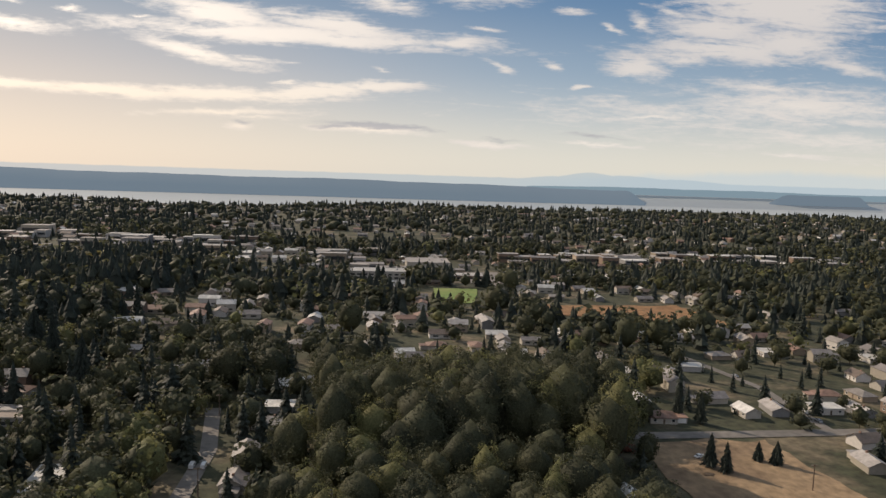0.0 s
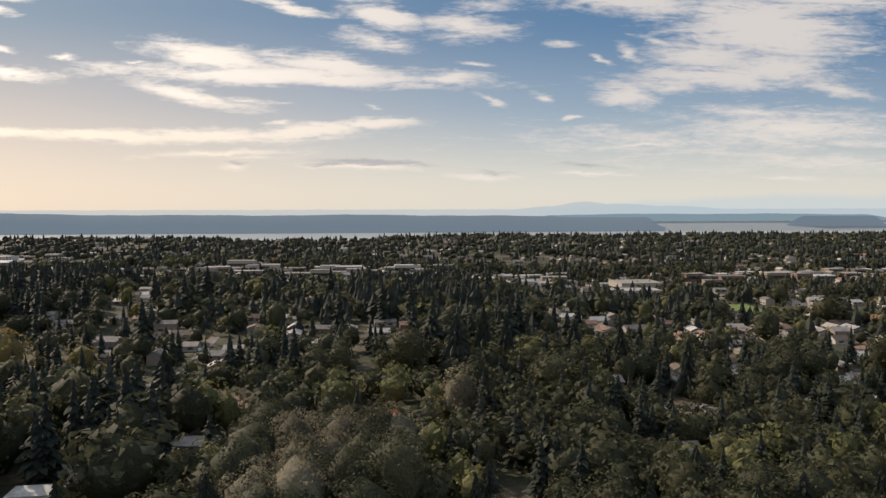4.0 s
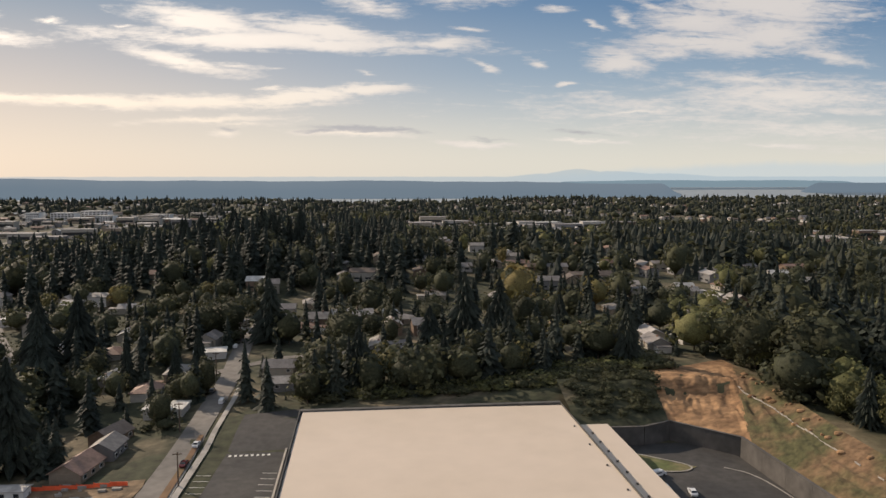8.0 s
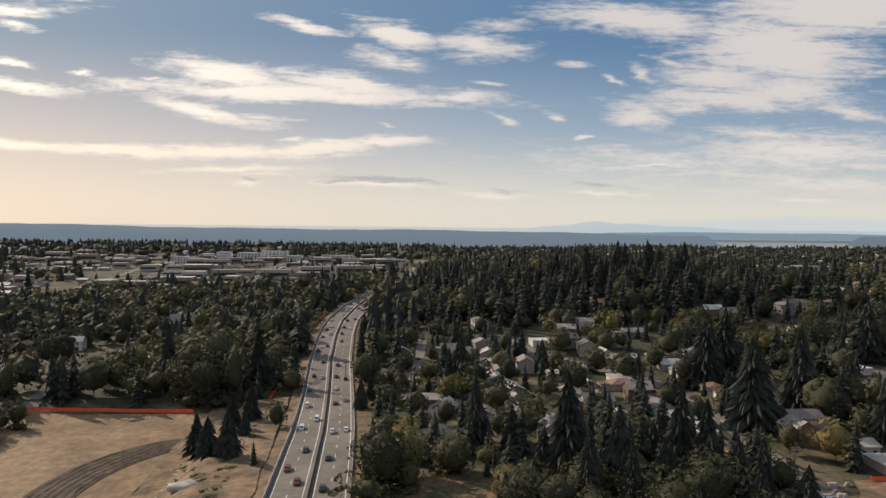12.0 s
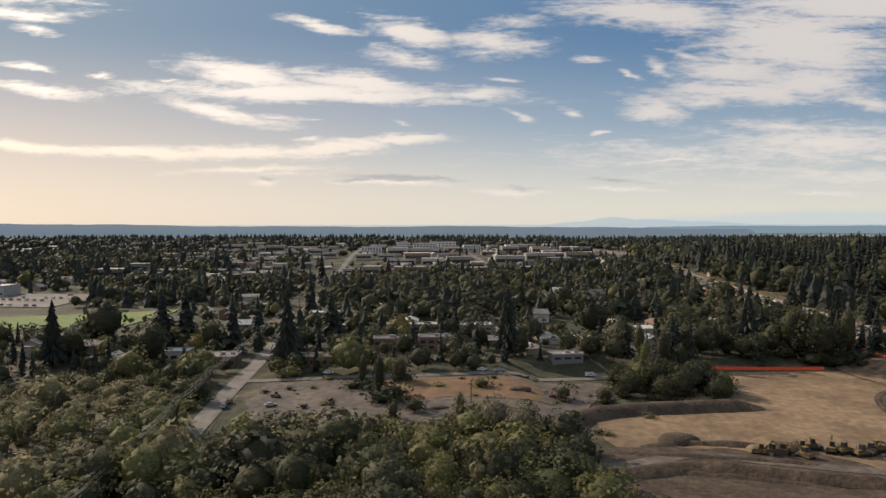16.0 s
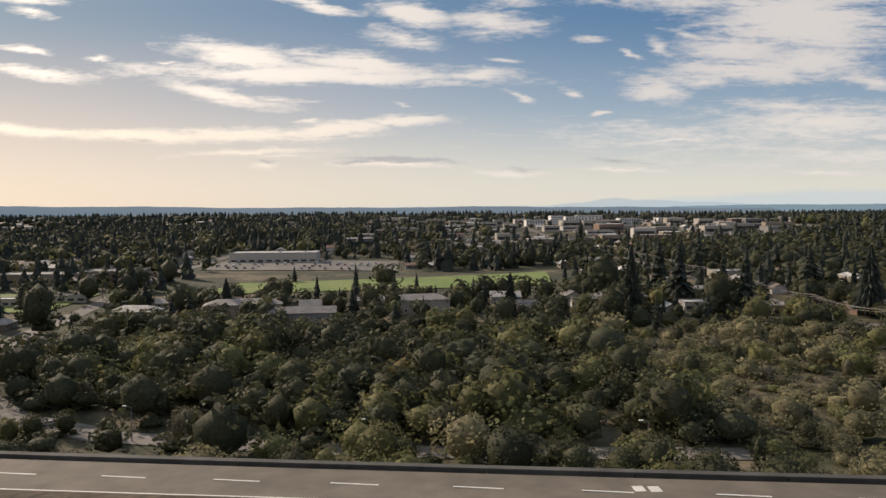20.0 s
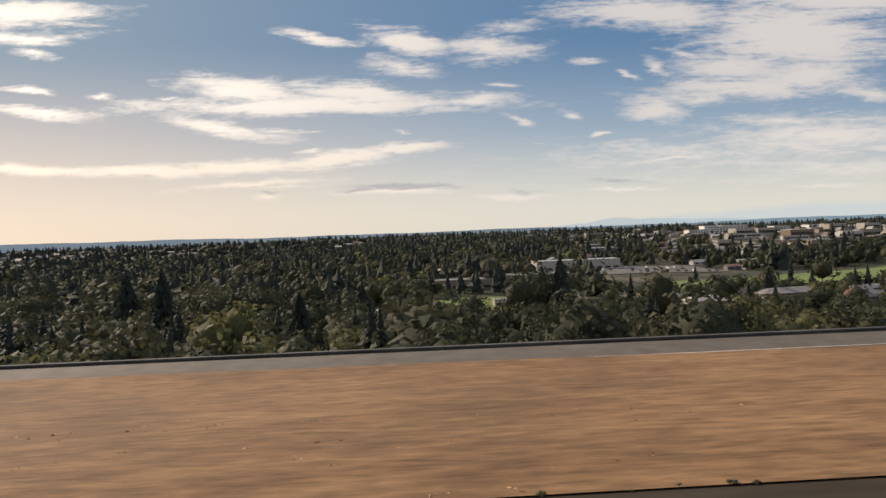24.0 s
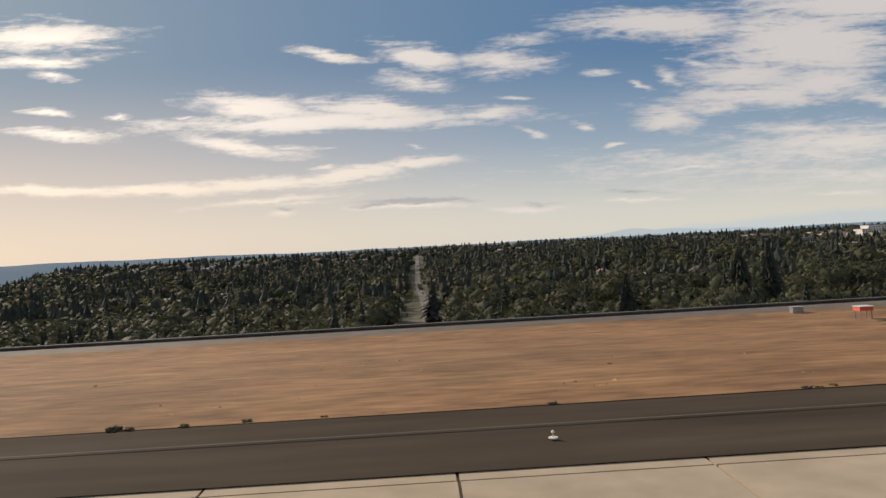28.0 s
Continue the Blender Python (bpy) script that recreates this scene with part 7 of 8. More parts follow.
for k, (px, py) in enumerate(spots):
    turn = rnd.choice((0, 90, 180, 270)) + rnd.uniform(-8, 8)
    if k < 230:
        i = k % len(HOUSES) if k < len(HOUSES) else rnd.randrange(len(HOUSES))
        put(HOUSES[i], house_used, i, pose(px, py, land1(px, py) + 0.1, 0, 0, turn))
    else:
        two = rnd.random() < 0.3
        rest.add(px, py, land1(px, py) + 0.2, radians(turn), rnd.uniform(6, 9), rnd.uniform(4.4, 5.4), 3.0 if two else 1.6, rnd.uniform(0.8, 1.4), rnd.randrange(6), 6 + rnd.randrange(6))
tagged(new("far_houses", mesh_of("far_houses", rest.v, rest.f, M_WALLS + M_ROOFS + [M_GLASS], rest.m)), "pitched-roofed houses of the suburb far off among trees", "houses", "", "stuff")
n_shop = 0
while n_shop < 230:
    k = rnd.random()
    if k < 0.5:
        px, py = rnd.uniform(-800, -440), rnd.uniform(430, 800)
    elif k < 0.85:
        px, py = rnd.uniform(-380, 60), rnd.uniform(440, 590)
    else:
        px, py = rnd.uniform(100, 370), rnd.uniform(535, 600)
    w, d, h = rnd.uniform(8, 22), rnd.uniform(7, 14), rnd.choice((2.6, 3.0, 3.4, 4.5, 6.5))
    if near_way(px, py, d / 2 + 2) or clash(px, py, d * 0.55):
        n_shop += 0 if rnd.random() < 0.95 else 1
        continue
    ob = thing("shop_building", rnd.choice(("flat-roofed pale shop building in the town", "low grey commercial building in the town", "white-roofed commercial building in the town")), "building", "town buildings", pose(px, py, land1(px, py), 0, 0, rnd.uniform(-4, 4)))
    part("wall", Shape().box(-w / 2, -d / 2, -2, w / 2, d / 2, h), rnd.choice(M_WALLS), ob)
    part("roof", Shape().box(-w / 2 - 0.1, -d / 2 - 0.1, h, w / 2 + 0.1, d / 2 + 0.1, h + 0.25), M_ROOFS[rnd.choice((0, 1, 3, 3, 5))], ob)
    part("window_band", Shape().box(-w / 2 + 0.8, -d / 2 - 0.04, h * 0.35, w / 2 - 0.8, -d / 2 + 0.02, h * 0.7), M_GLASS, ob)
    claim(px, py, d * 0.5)
    n_shop += 1
for x, y, w, h in ((-590, 742, 22, 7.5), (-570, 768, 26, 8), (-612, 730, 12, 9), (-545, 720, 16, 6), (-500, 735, 20, 6), (-640, 690, 18, 6)):
    flat_building("office_block", "white multi-storey block in the town centre", x, y, w, 14, h, M_WHITEWALL, M_ROOFS[5], 0, 4, 7, "building", "town buildings", 1)

# ---- vehicles ----
for k, (lane, turn, gap) in enumerate(((4.5, 180, 17), (2.0, 180, 21), (-2.0, 0, 15), (-4.5, 0, 24))):
    for j, (x, y, a) in enumerate(off_line(HIGHWAY[:11], lane, gap)):
        if (j * 7 + k * 3) % 5 == 0:
            continue
        park(rnd.randrange(6), x + rnd.uniform(-0.3, 0.3), y + rnd.uniform(-4, 4), a + turn, land1(x, y) + 0.17)
for x, y, a in ((-649.6, 160, 90), (-649.3, 163.5, 90), (-640, 159, 20), (-581, 164, 10), (-570, 163, -15), (-567, 186.5, 5), (-631, 187, 0), (-590, 183, 10), (-594, 184, 10), (70, 147, 30), (-263, 112, 20), (-262, 104, 100),
                (-852.5, 172, 80), (-855, 215, 90), (-846, 160, 70), (-815, 121, 20), (-391, 150, 80), (-393, 165, 90), (-388, 141, 60), (-334.2, 128, 90), (-346, 148, 10), (-345, 152, 20), (-344, 157, 30)):
    park(rnd.randrange(6), x, y, a)
park(5, -261.2, 108.4, 20, -12.35)
park(0, -258.8, 101.6, 80, -12.35)
for r in range(4):
    for i in range(22):
        if rnd.random() < 0.42:
            park(rnd.randrange(6), -846 + i * 3.5, 338 + r * 11, 90 + rnd.uniform(-4, 4), land1(-846 + i * 3.5, 338 + r * 11) + 0.3)
for i in range(30):
    _, line, w = STREETS[rnd.choice((0, 1, 2, 3, 4, 6, 7, 10, 11))]
    pts = off_line(line, rnd.choice((-1, 1)) * (w / 2 - 0.6), 7)
    x, y, a = pts[rnd.randrange(len(pts))]
    park(rnd.randrange(6), x, y, a)

# ---- poles, wires, lamps ----
line_pts = []
for y in (44, 84, 118, 146, 172, 200, 232, 270, 315, 370, 440):
    x = -655.2 + 0.018 * max(0, 172 - y)
    z = land1(x, y)
    put(POLES[0], pole_used, 0, pose(x, y, z))
    line_pts.append((x, y, z + 6.0))
wires("power_line", line_pts, "sagging overhead cables along the street", ((-0.6, 0.0), (-0.3, 0.0), (0.3, 0.0), (0.6, 0.0), (-0.5, -0.6), (0.5, -0.6)), 0.9)
for x, y in ((-333.3, 112), (-338.6, 135), (-338.2, 166), (-337.8, 196), (-442, 125.5), (-394.8, 118), (-30, 128), (-35.4, 172), (-453, 190), (-470, 205), (85, 130), (-637, 196), (-600, 150), (-545, 210), (-858, 250), (-858.5, 215), (-388.6, 150)):
    put(POLES[1], pole_used, 1, pose(x, y, land1(x, y)))
for x, y, h in ((-767.8, 106.5, 5.2), (-733.5, 99.5, 5.4), (-801, 114.5, 5.0), (-830, 130, 5), (-700, 98, 5.2)):
    lamp_post(x, y, h, "slim grey street lamp beside the lower road", -1.0)

# ---- trees ----
rnd = random.Random(77)
ZONES = (
    # x0, x1, y0, y1, spacing, tallness, kinds
    (-222, -186, 108, 162, 6.4, (13.0, 18.0), (("fir", "fir", 5), ("broad", "broad", 5))),
    (-12, 60, 138, 184, 6.8, (16.0, 23.0), (("grove", "broad", 9), ("grove", "olive", 1.3))),
    (-16, 50, 96, 138, 6.6, (12.0, 16.0), (("grove", "broad", 8), ("grove", "olive", 2))),
    (-173, -146, 92, 132, 6.4, (15.0, 19.0), (("grove", "silver", 2), ("grove", "broad", 4))),
    (-240, -40, 66, 88, 7.2, (8.0, 12.0), (("broad", "broad", 6), ("fir", "fir", 4))),
    (-236, -128, 88, 190, 6.8, (8.0, 12.5), (("broad", "broad", 5), ("fir", "fir", 3), ("broad", "olive", 3))),
    (-165, -95, 320, 450, 5.8, (10.0, 15.5), (("fir", "fir", 9), ("broad", "broad", 2))),
    (-428, -402, 104, 148, 5.0, (7.0, 12.0), (("fir", "fir", 9), ("broad", "broad", 1))),
    (-130, -39, 88, 150, 5.6, (8.0, 13.0), (("broad", "broad", 7), ("fir", "fir", 3), ("broad", "olive", 1))),
    (-132, -40, 150, 236, 6.0, (7.5, 13.5), (("broad", "broad", 6), ("fir", "fir", 5), ("broad", "olive", 0.5))),
    (-440, -285, 262, 470, 7.0, (10.0, 17.0), (("fir", "fir", 9), ("broad", "broad", 1))),
    (-532, -488, 196, 330, 6.6, (7.0, 12.0), (("fir", "fir", 4), ("broad", "broad", 5))),
    (-322, -253, 142, 158, 4.8, (8.0, 12.5), (("fir", "fir", 6), ("broad", "broad", 4))),
    (-245, -206, 196, 268, 8.0, (6.0, 12.0), (("fir", "fir", 7), ("broad", "broad", 3))),
    (-330, -245, 158, 262, 7.6, (4.0, 11.0), (("fir", "fir", 6), ("broad", "broad", 4))),
    (-378, -343, 118, 200, 6.0, (5.0, 12.0), (("fir", "fir", 8), ("broad", "broad", 2))),
    (-462, -340, 108, 262, 5.7, (4.0, 10.0), (("fir", "fir", 5), ("broad", "broad", 5), ("broad", "yellow", 0.15))),
    (-645, -560, 184, 262, 6.6, (4.0, 9.5), (("fir", "fir", 3), ("broad", "broad", 7))),
    (-640, -500, 262, 420, 7.0, (7.0, 12.0), (("fir", "fir", 4), ("broad", "broad", 6))),
    (-860, -655, 188, 246, 7.0, (4.0, 9.0), (("fir", "fir", 3), ("broad", "broad", 6), ("broad", "olive", 1))),
    (-1260, -838, 64, 150, 8.0, (9.5, 15.0), (("broad", "broad", 8), ("fir", "fir", 3), ("broad", "olive", 0.5), ("poplar", "broad", 1))),
    (-1260, -838, 150, 260, 7.8, (8.0, 13.0), (("broad", "broad", 8), ("fir", "fir", 3))),
)
woods = Wood()
singles = 0
MAX_SINGLE = 40


def pick(kinds):
    n = rnd.uniform(0, sum(k[2] for k in kinds))
    for kind, leaf, w in kinds:
        n -= w
        if n <= 0:
            return kind, leaf
    return kinds[0][:2]


def sow(x, y, h, kind, leaf, lod):
    global singles
    turn, fat = rnd.uniform(0, 6.28), rnd.uniform(0.85, 1.2)
    if lod == 0 and singles < MAX_SINGLE and kind != "grove":
        singles += 1
        tree_thing(kind, leaf, rnd.randrange(len(NEAR[kind])), x, y, h, turn, fat, "woods below the flight path", " among others")
        return
    store = NEAR if kind == "grove" else (NEAR, MID, FAR, DOT)[lod]
    z = land1(x, y)
    woods.plant(rnd.choice(store[kind]), leaf, x, y, z - 0.1, h, turn, fat)
    if lod < 2 and kind != "bush":
        woods.stem(x, y, z, h)


def zone_at(x, y):
    for zone in ZONES:
        if zone[0] <= x < zone[1] and zone[2] <= y < zone[3]:
            return zone
    return None


MASS = (("fir", "fir", 7), ("broad", "broad", 4), ("broad", "olive", 0.2))
OPEN = (("broad", "broad", 5), ("fir", "fir", 6), ("broad", "olive", 0.6), ("poplar", "broad", 0.4))


cells = []
for zone in ZONES:
    x = zone[0]
    while x < zone[1]:
        y = zone[2]
        while y < zone[3]:
            px, py = x + rnd.uniform(-0.5, 0.5) * zone[4], y + rnd.uniform(-0.5, 0.5) * zone[4]
            if zone_at(px, py) is zone:
                cells.append((px, py, zone[5], zone[6]))
            y += zone[4]
        x += zone[4]
y = 92.0
while y < 640:
    gap = 7.0
    x = -1420.0
    while x < 520:
        px, py = x + rnd.uniform(-0.5, 0.5) * gap, y + rnd.uniform(-0.5, 0.5) * gap
        x += gap
        if zone_at(px, py) is None and not (BUSH[0] < px < BUSH[1] and BUSH[2] < py < BUSH[3]):
            if -800 < px < -430 and py > 420 and rnd.random() < 0.6:
                continue
            g = grove(px, py)
            if g > 0.1:
                cells.append((px, py, (8.0, 13.5), MASS))
            elif g > -0.15:
                if rnd.random() < 0.75:
                    cells.append((px, py, (6.0, 11.0), OPEN))
            elif g < -0.55:
                if rnd.random() < (0.56 if py < 400 else 0.3):
                    cells.append((px, py, (3.5, 8.5), OPEN))
            elif rnd.random() < 0.55:
                cells.append((px, py, (3.0, 7.0) if rnd.random() < 0.6 else (7.0, 11.5), OPEN))
    y += gap
near_home = {}
for hx, hy in SEEN:
    for i in range(int(hx // 10) - 1, int(hx // 10) + 2):
        for j in range(int(hy // 10) - 1, int(hy // 10) + 2):
            near_home.setdefault((i, j), []).append((hx, hy))
for px, py, tall, kinds in cells:
    lat_gap = py - float(rim(px)) if px < -690 else 99
    if not in_view(px, py) or lat_gap < 13 or near_way(px, py, 2.4 if px < -795 and py < 220 else 4.5 if -1080 < px < -1040 else 1.0) or in_skip(px, py, 1.5) or clash(px, py, -0.9):
        continue
    if grove(px, py) < -0.5 and rnd.random() < 0.3:
        continue
    homes = near_home.get((int(px // 10), int(py // 10)), ())
    if any((hx - px) ** 2 + (hy - py) ** 2 < 50 for hx, hy in homes) and rnd.random() < 0.3:
        continue
    kind, leaf = pick(kinds)
    h = rnd.uniform(*tall) * (1.0 if kind == "fir" else 0.86)
    if px < -838 and py < 150:
        h *= 0.85 + 0.9 * max(0.0, noise.noise((px * 0.05, py * 0.03, 5)))
    if -396 < px < -340 and py < 119:
        continue
    if -908 < px < -846 and 150 < py < 228:
        h = min(h, 0.7 + 0.15 * (228 - py))
    if -858 < px < -834 and py < 215:
        h = min(h, max(1.5, 0.17 * (156 - py)) if py < 150 else 3.2)
    if -1067 < px < -1050 and py < 300:
        h = min(h, max(1.6, 0.10 * (225 - py)))
    if leaf == "broad" and px > -838 and kind != "grove" and not (-132 < px < -40 and py < 236) and rnd.random() < (0.04 if py > 190 else 0.12):
        leaf = rnd.choice(("olive", "olive", "olive", "olive", "yellow"))
    if any(-1 < hy - py < 8 and abs(hx - px) < 3.2 for hx, hy in homes):
        h = min(h, rnd.uniform(1.6, 3.2))
    lod = 0 if py < 110 else 1 if py < 244 or (-445 < px < -240 and py < 400) else 2
    sow(px, py, h, kind, leaf, lod)
# the thicket: rounded bushes of uneven size with dark gaps between them
x = BUSH[0]
while x < BUSH[1]:
    y = BUSH[2]
    while y < BUSH[3]:
        px, py = x + rnd.uniform(-2.6, 2.6), y + rnd.uniform(-2.6, 2.6)
        y += 4.7
        if py < float(rim(px)) + 12 or near_way(px, py, 2.6 if px > -672 else 1.4) or in_skip(px, py, 1.0) or clash(px, py, 0.5):
            continue
        high = noise.noise((px * 0.045, py * 0.045, 7))
        pale = -718 < px < -657 and 64 < py < 182
        if pale:
            dark = noise.noise((px * 0.04, py * 0.06, 21)) > 0.25 or px > -664
            leaf = rnd.choices(("willow", "olive", "broad", "silver"), (2, 6, 4, 0.2) if dark else (12, 2.5, 0.5, 2.0))[0]
            h = rnd.uniform(1.8, 4.0) * rnd.choice((0.7, 0.9, 1.25)) + 1.8 * max(high, 0) + (1.0 if leaf == "broad" else 0) + (2.4 if px > -665 and py < 150 else 0)
        elif px > -657:
            leaf = rnd.choices(("broad", "olive", "willow"), (6, 5, 0.4))[0]
            h = rnd.uniform(3.0, 5.6) * rnd.choice((0.75, 1.0, 1.3)) + 2.2 * max(high, 0)
        else:
            leaf = rnd.choices(("olive", "broad", "willow", "yellow"), (3.2, 8, 0.1, 0.1))[0]
            h = rnd.uniform(2.2, 4.6) * rnd.choice((0.75, 1.0, 1.3)) + 2.6 * max(high, 0)
            if 100 < py < 168 and rnd.random() < 0.3:
                h = rnd.uniform(4.4, 7.4)
        if px < -788 and py < 121:
            if rnd.random() < 0.3:
                continue
            h *= 0.45
        store = NEAR if py < 104 else MID
        if h > 2.4 and rnd.random() < (0.2 if pale else 0.55):
            woods.plant(rnd.choice(store["broad"]), leaf, px, py, land1(px, py) - 0.5, h * 1.3 + 0.8, rnd.uniform(0, 6.28), rnd.uniform(0.95, 1.3))
        else:
            woods.plant(rnd.choice(store["mound"]), leaf, px, py, land1(px, py) - 0.3, h, rnd.uniform(0, 6.28), rnd.uniform(1.0, 1.45) * (1.2 if h < 3 else 1.0) * (1.15 if pale else 1.0))
    x += 4.7
for i in range(50):
    px, py = rnd.uniform(-832, -590), rnd.uniform(70, 150)
    if py < float(rim(px)) + 14 or near_way(px, py, 2) or in_skip(px, py, 2) or (px < -735 and py < 122):
        continue
    tree_thing("poplar", rnd.choice(("silver", "silver", "broad")), 0, px, py, rnd.uniform(3.6, 5.6), rnd.uniform(0, 6), 1.25, "young trees in the thicket", " standing above the thicket")
for i in range(70):
    px, py = rnd.uniform(-832, -590), rnd.uniform(70, 184)
    if py < float(rim(px)) + 14 or near_way(px, py, 2) or in_skip(px, py, 2) or (px < -735 and py < 122):
        continue
    tree_thing("broad", rnd.choice(("olive", "broad", "broad", "broad")), rnd.randrange(3), px, py, rnd.uniform(4.2, 6.5), rnd.uniform(0, 6), 0.8, "trees in the thicket", " standing above the thicket")
# trees that stand out above the rest
for kind, leaf, places, group in (("fir", "fir", FIRS, "tall firs of the suburb"), ("broad", "broad", LEAFY, "large leafy trees of the suburb"), ("poplar", "broad", POPLARS, "poplars of the suburb"), ("broad", "silver", SILVERY, "cottonwoods"), ("broad", "yellow", YELLOWING, "yellowing trees of the suburb")):
    for x, y, h in places:
        if near_way(x, y, -0.6):
            continue
        if y > 215:
            woods.plant(rnd.choice(MID[kind]), leaf, x, y, land1(x, y) - 0.1, h, rnd.uniform(0, 6.28), rnd.uniform(0.85, 1.15))
            woods.stem(x, y, land1(x, y), h)
            continue
        tree_thing(kind, leaf, rnd.randrange(len(NEAR[kind])), x, y, h, rnd.uniform(0, 6.28), rnd.uniform(0.85, 1.15), group, " rising above the houses")
        for _ in range(0 if kind == "fir" else 3):
            px, py = x + rnd.uniform(-0.3, 0.3) * h, y + rnd.uniform(-0.28, 0.2) * h
            if not near_way(px, py, 0.3):
                woods.plant(rnd.choice(MID["bush"]), rnd.choice((leaf, "broad")), px, py, land1(px, py) - 0.1, rnd.uniform(0.22, 0.42) * h, rnd.uniform(0, 6), 1.0)
# close growth of leafy trees beside the clay slope
for i in range(120):
    px, py = rnd.uniform(-238, -178), rnd.uniform(90, 150)
    if near_way(px, py, 0.6) or in_skip(px, py, 1.0) or clash(px, py, 0.2) or px < -236 + max(0.0, 128 - py) * 0.42:
        continue
    woods.plant(rnd.choice(NEAR["broad"] if py < 128 else MID["broad"]), rnd.choice(("broad", "broad", "broad", "olive")), px, py, land1(px, py) - 0.3, rnd.uniform(4.0, 8.0) if py < 128 else rnd.uniform(3.0, 5.0), rnd.uniform(0, 6.28), rnd.uniform(0.95, 1.25))
# single trees by the site, the yards and the wall
for kind, leaf, x, y, h in (("poplar", "broad", -497.5, 207, 11.5), ("poplar", "broad", -500, 210, 10), ("poplar", "broad", -494, 214, 9), ("fir", "fir", -488, 158, 6), ("fir", "fir", -492, 166, 8), ("fir", "fir", -489, 172, 8.5),
                            ("poplar", "broad", -552, 178, 13), ("poplar", "olive", -557, 176, 11), ("poplar", "broad", -548, 177, 10), ("broad", "olive", -560, 170, 8), ("broad", "broad", -548, 169, 8), ("broad", "broad", -553, 164, 7.5), ("broad", "broad", -564, 165, 7), ("broad", "olive", -543, 165, 6), ("broad", "broad", -558, 161, 6), ("broad", "broad", -571, 160, 3.6),
                            ("broad", "silver", -614, 176, 6), ("bush", "broad", -611, 150, 3.6), ("poplar", "silver", -603, 140, 6.5), ("poplar", "broad", -598, 140, 5.5), ("poplar", "silver", -600, 137, 5), ("bush", "olive", -596, 168, 2.4), ("bush", "broad", -579, 163, 4), ("poplar", "broad", -590, 141, 4),
                            ("fir", "fir", 85, 143, 5.5), ("fir", "fir", 82, 145, 4.6), ("broad", "russet", 54, 152, 5), ("broad", "broad", 60, 150, 5), ("broad", "silver", -449, 126, 7.5), ("broad", "olive", -456, 118, 5), ("broad", "yellow", -253, 166, 5.5),
                            ("broad", "broad", -343, 139, 7), ("broad", "broad", -342.5, 152, 6), ("fir", "fir", -346, 163, 9), ("broad", "broad", -232, 120, 7), ("broad", "olive", -226, 112, 7), ("broad", "silver", -793, 112, 6.0), ("broad", "olive", -755, 104, 2.4), ("broad", "broad", -815, 116, 4), ("broad", "broad", -811, 117, 4), ("broad", "broad", -805, 116, 3.6),
                            ("broad", "yellow", -752, 100, 3.0), ("broad", "broad", -945, 96, 9), ("broad", "broad", -1000, 110, 9), ("broad", "yellow", -936, 127, 6.5), ("poplar", "broad", -905, 150, 12), ("broad", "broad", -870, 118, 11), ("broad", "silver", -875, 112, 10)):
    tree_thing(kind, leaf, rnd.randrange(len(NEAR[kind])), x, y, h, rnd.uniform(0, 6), 1.0, "", " standing by itself")
    for _ in range(0 if kind in ("fir", "bush") else 3):
        px, py = x + rnd.uniform(-0.3, 0.3) * h, y + rnd.uniform(-0.28, 0.2) * h
        woods.plant(rnd.choice(MID["bush"]), rnd.choice((leaf, "broad")), px, py, land1(px, py) - 0.1, rnd.uniform(0.25, 0.5) * h, rnd.uniform(0, 6), 1.0)
for i in range(14):
    tree_thing("fir", "fir", i % 3, -352 + rnd.uniform(-34, 26), 312 + rnd.uniform(-14, 20), rnd.uniform(16, 21), rnd.uniform(0, 6), 0.85, "tall firs on the hill", " on the hilltop")
for kind, leaf, x, y, h in (("broad", "broad", -890, 104, 19), ("broad", "broad", -873, 106, 18), ("broad", "olive", -865, 110, 15), ("fir", "fir", -858.5, 128, 12), ("broad", "broad", -906, 110, 14), ("broad", "silver", -884, 96, 12),
                            ("broad", "broad", -983, 120, 17), ("broad", "broad", -1010, 128, 15), ("broad", "silver", -948, 92, 11), ("fir", "fir", -930, 140, 16), ("fir", "fir", -1025, 132, 17)):
    tree_thing(kind, leaf, rnd.randrange(len(NEAR[kind])), x, y, h, rnd.uniform(0, 6), 0.85, "tall trees below the wall", " below the retaining wall")
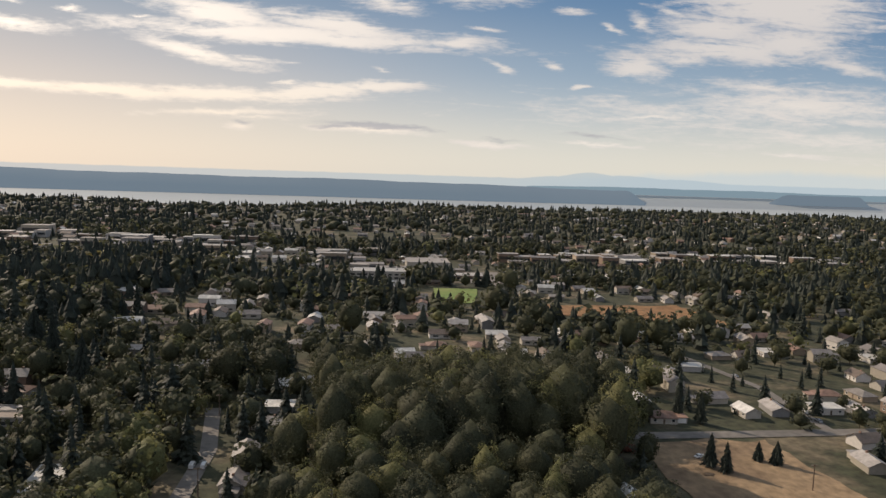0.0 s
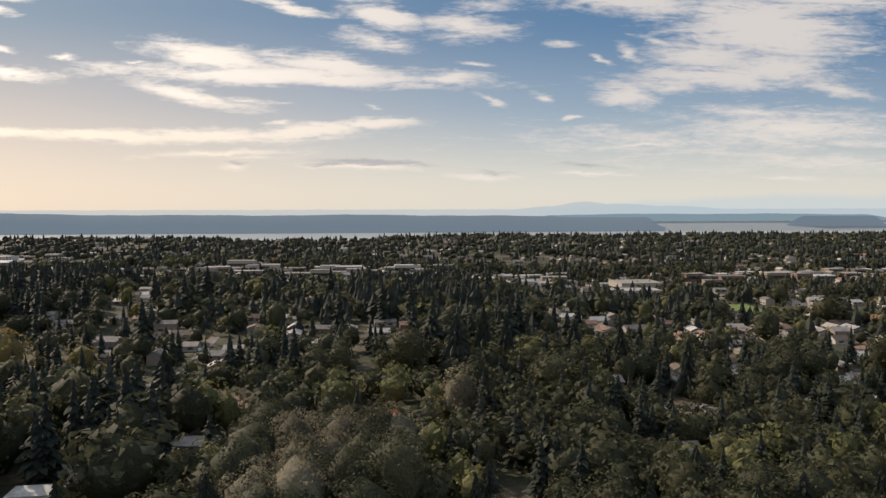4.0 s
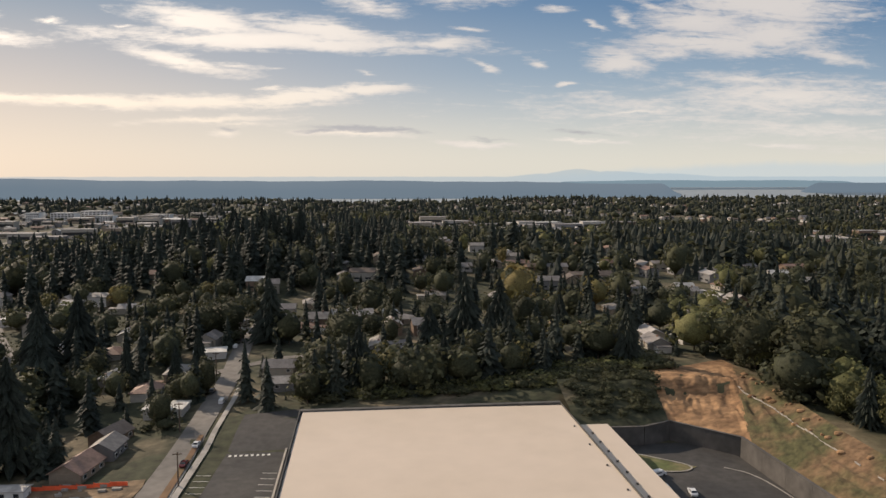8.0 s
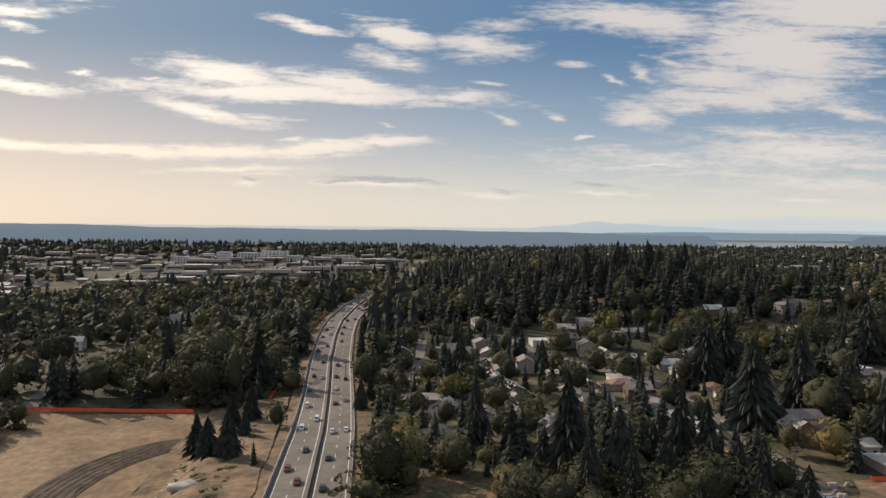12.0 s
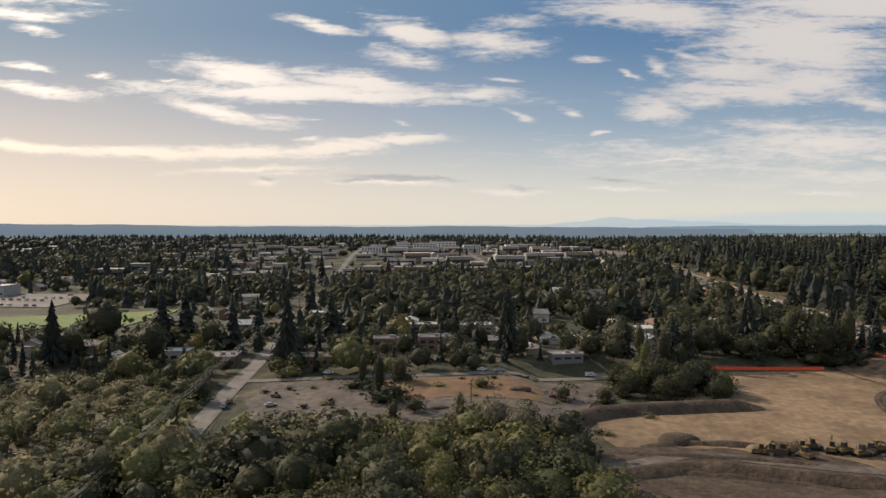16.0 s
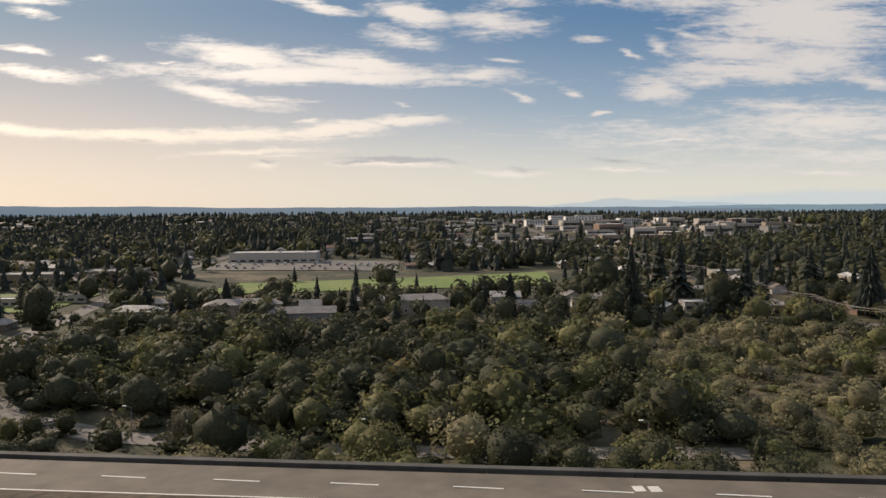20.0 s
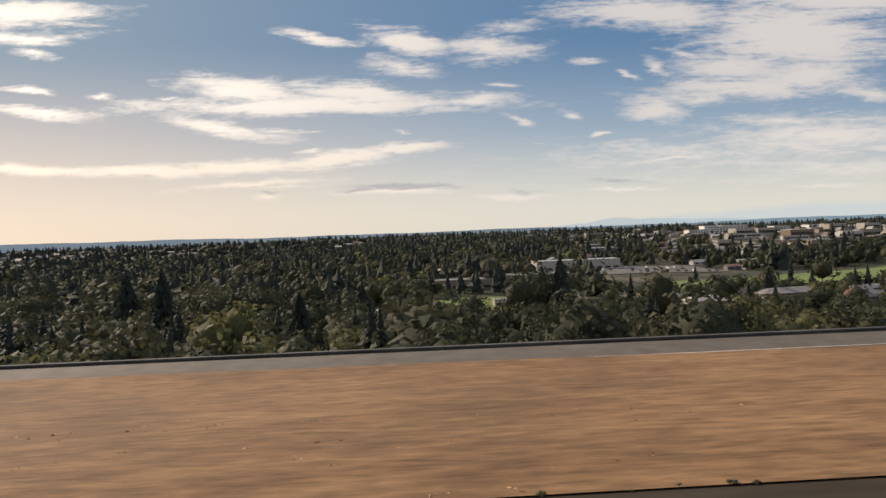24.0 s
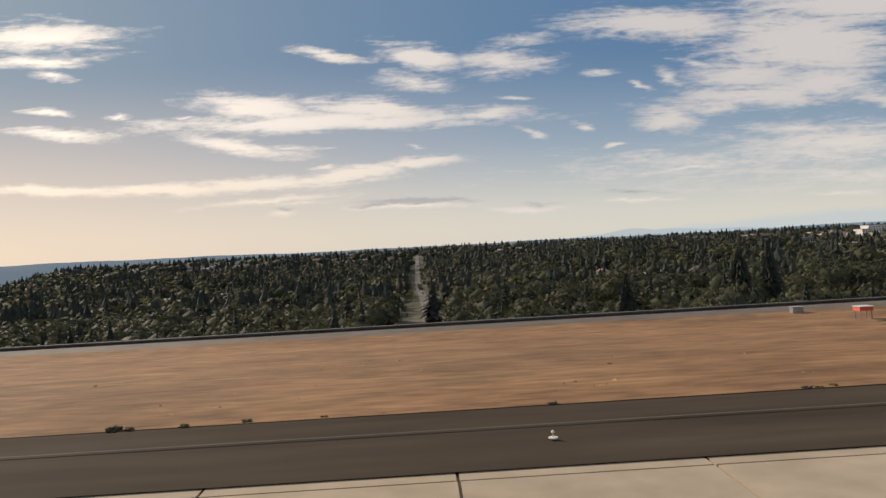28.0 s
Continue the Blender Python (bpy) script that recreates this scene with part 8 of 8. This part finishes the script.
# shrubs along the bank and the verges
for i in range(420):
    k = rnd.random()
    if k < 0.5:
        px = rnd.uniform(-318, -262)
        py = 146.5 - (px + 318) * 0.12 + rnd.uniform(-3, 2.5)
    elif k < 0.75:
        px, py = rnd.uniform(-463, -440), rnd.uniform(130, 320)
    else:
        px, py = rnd.uniform(-500, -492), rnd.uniform(190, 330)
    woods.plant(rnd.choice(MID["bush"]), rnd.choice(("broad", "olive", "broad")), px, py, land1(px, py) - 0.1, rnd.uniform(0.9, 2.4), rnd.uniform(0, 6), 1.1)
for i in range(90):
    px, py = rnd.uniform(-499, -485), rnd.uniform(92, 190)
    if rnd.random() < 0.5:
        px = rnd.uniform(-488.5, -485)
    woods.plant(rnd.choice(MID["bush"]), rnd.choice(("olive", "broad", "olive")), px, py, land1(px, py) + 0.05, rnd.uniform(0.3, 0.9), rnd.uniform(0, 6), 1.2)
for i in range(130):
    px, py = rnd.uniform(-646, -562), rnd.uniform(136, 184)
    if noise.noise((px * 0.08, py * 0.12, 2)) < 0.02 or near_way(px, py, 0.6):
        continue
    woods.plant(rnd.choice(MID["bush"]), rnd.choice(("olive", "broad", "olive", "broad")), px, py, land1(px, py) + 0.02, rnd.uniform(0.4, 1.3), rnd.uniform(0, 6), 1.2)
for i in range(120):
    px, py = rnd.uniform(-276, -246), rnd.uniform(140.5, 148)
    woods.plant(rnd.choice(MID["bush"]), rnd.choice(("broad", "broad", "olive")), px, py, land1(px, py) - 0.1, rnd.uniform(0.8, 2.2), rnd.uniform(0, 6), 1.2)
for i in range(90):
    px, py, pz = on_bank(rnd.uniform(0.1, 2.05), rnd.uniform(0.15, 1.0))
    woods.plant(rnd.choice(MID["bush"]), "broad", px, py, pz - 0.15, rnd.uniform(0.5, 1.5), rnd.uniform(0, 6), 1.2)
# far woods to the shore
y = 640.0
while y < 1420:
    gap = 10.0 + (y - 640) * 0.009
    x = -1900.0
    while x < 1150:
        px, py = x + rnd.uniform(-0.5, 0.5) * gap, y + rnd.uniform(-0.5, 0.5) * gap
        x += gap
        g = grove(px, py)
        if not in_view(px, py, 60) or near_way(px, py, 4 if px < -1040 else 2) or clash(px, py, 1) or (g < -0.1 and rnd.random() < 0.6):
            continue
        fir = rnd.random() < 0.68
        h = (rnd.uniform(6, 12) if fir else rnd.uniform(4.5, 8)) * (0.6 if g < -0.1 else 1.0)
        sow(px, py, h, "fir" if fir else "broad", "fir" if fir else "broad", 3)
    y += gap
woods.finish("woods", {"fir": "dark fir woods of the suburb", "broad": "green broadleaf woods of the suburb", "olive": "olive thicket and trees", "willow": "pale olive willow thicket", "yellow": "yellowing trees of the suburb", "silver": "silvery cottonwood foliage", "russet": "russet foliage", "stem": "tree stems of the woods"}, "woods")
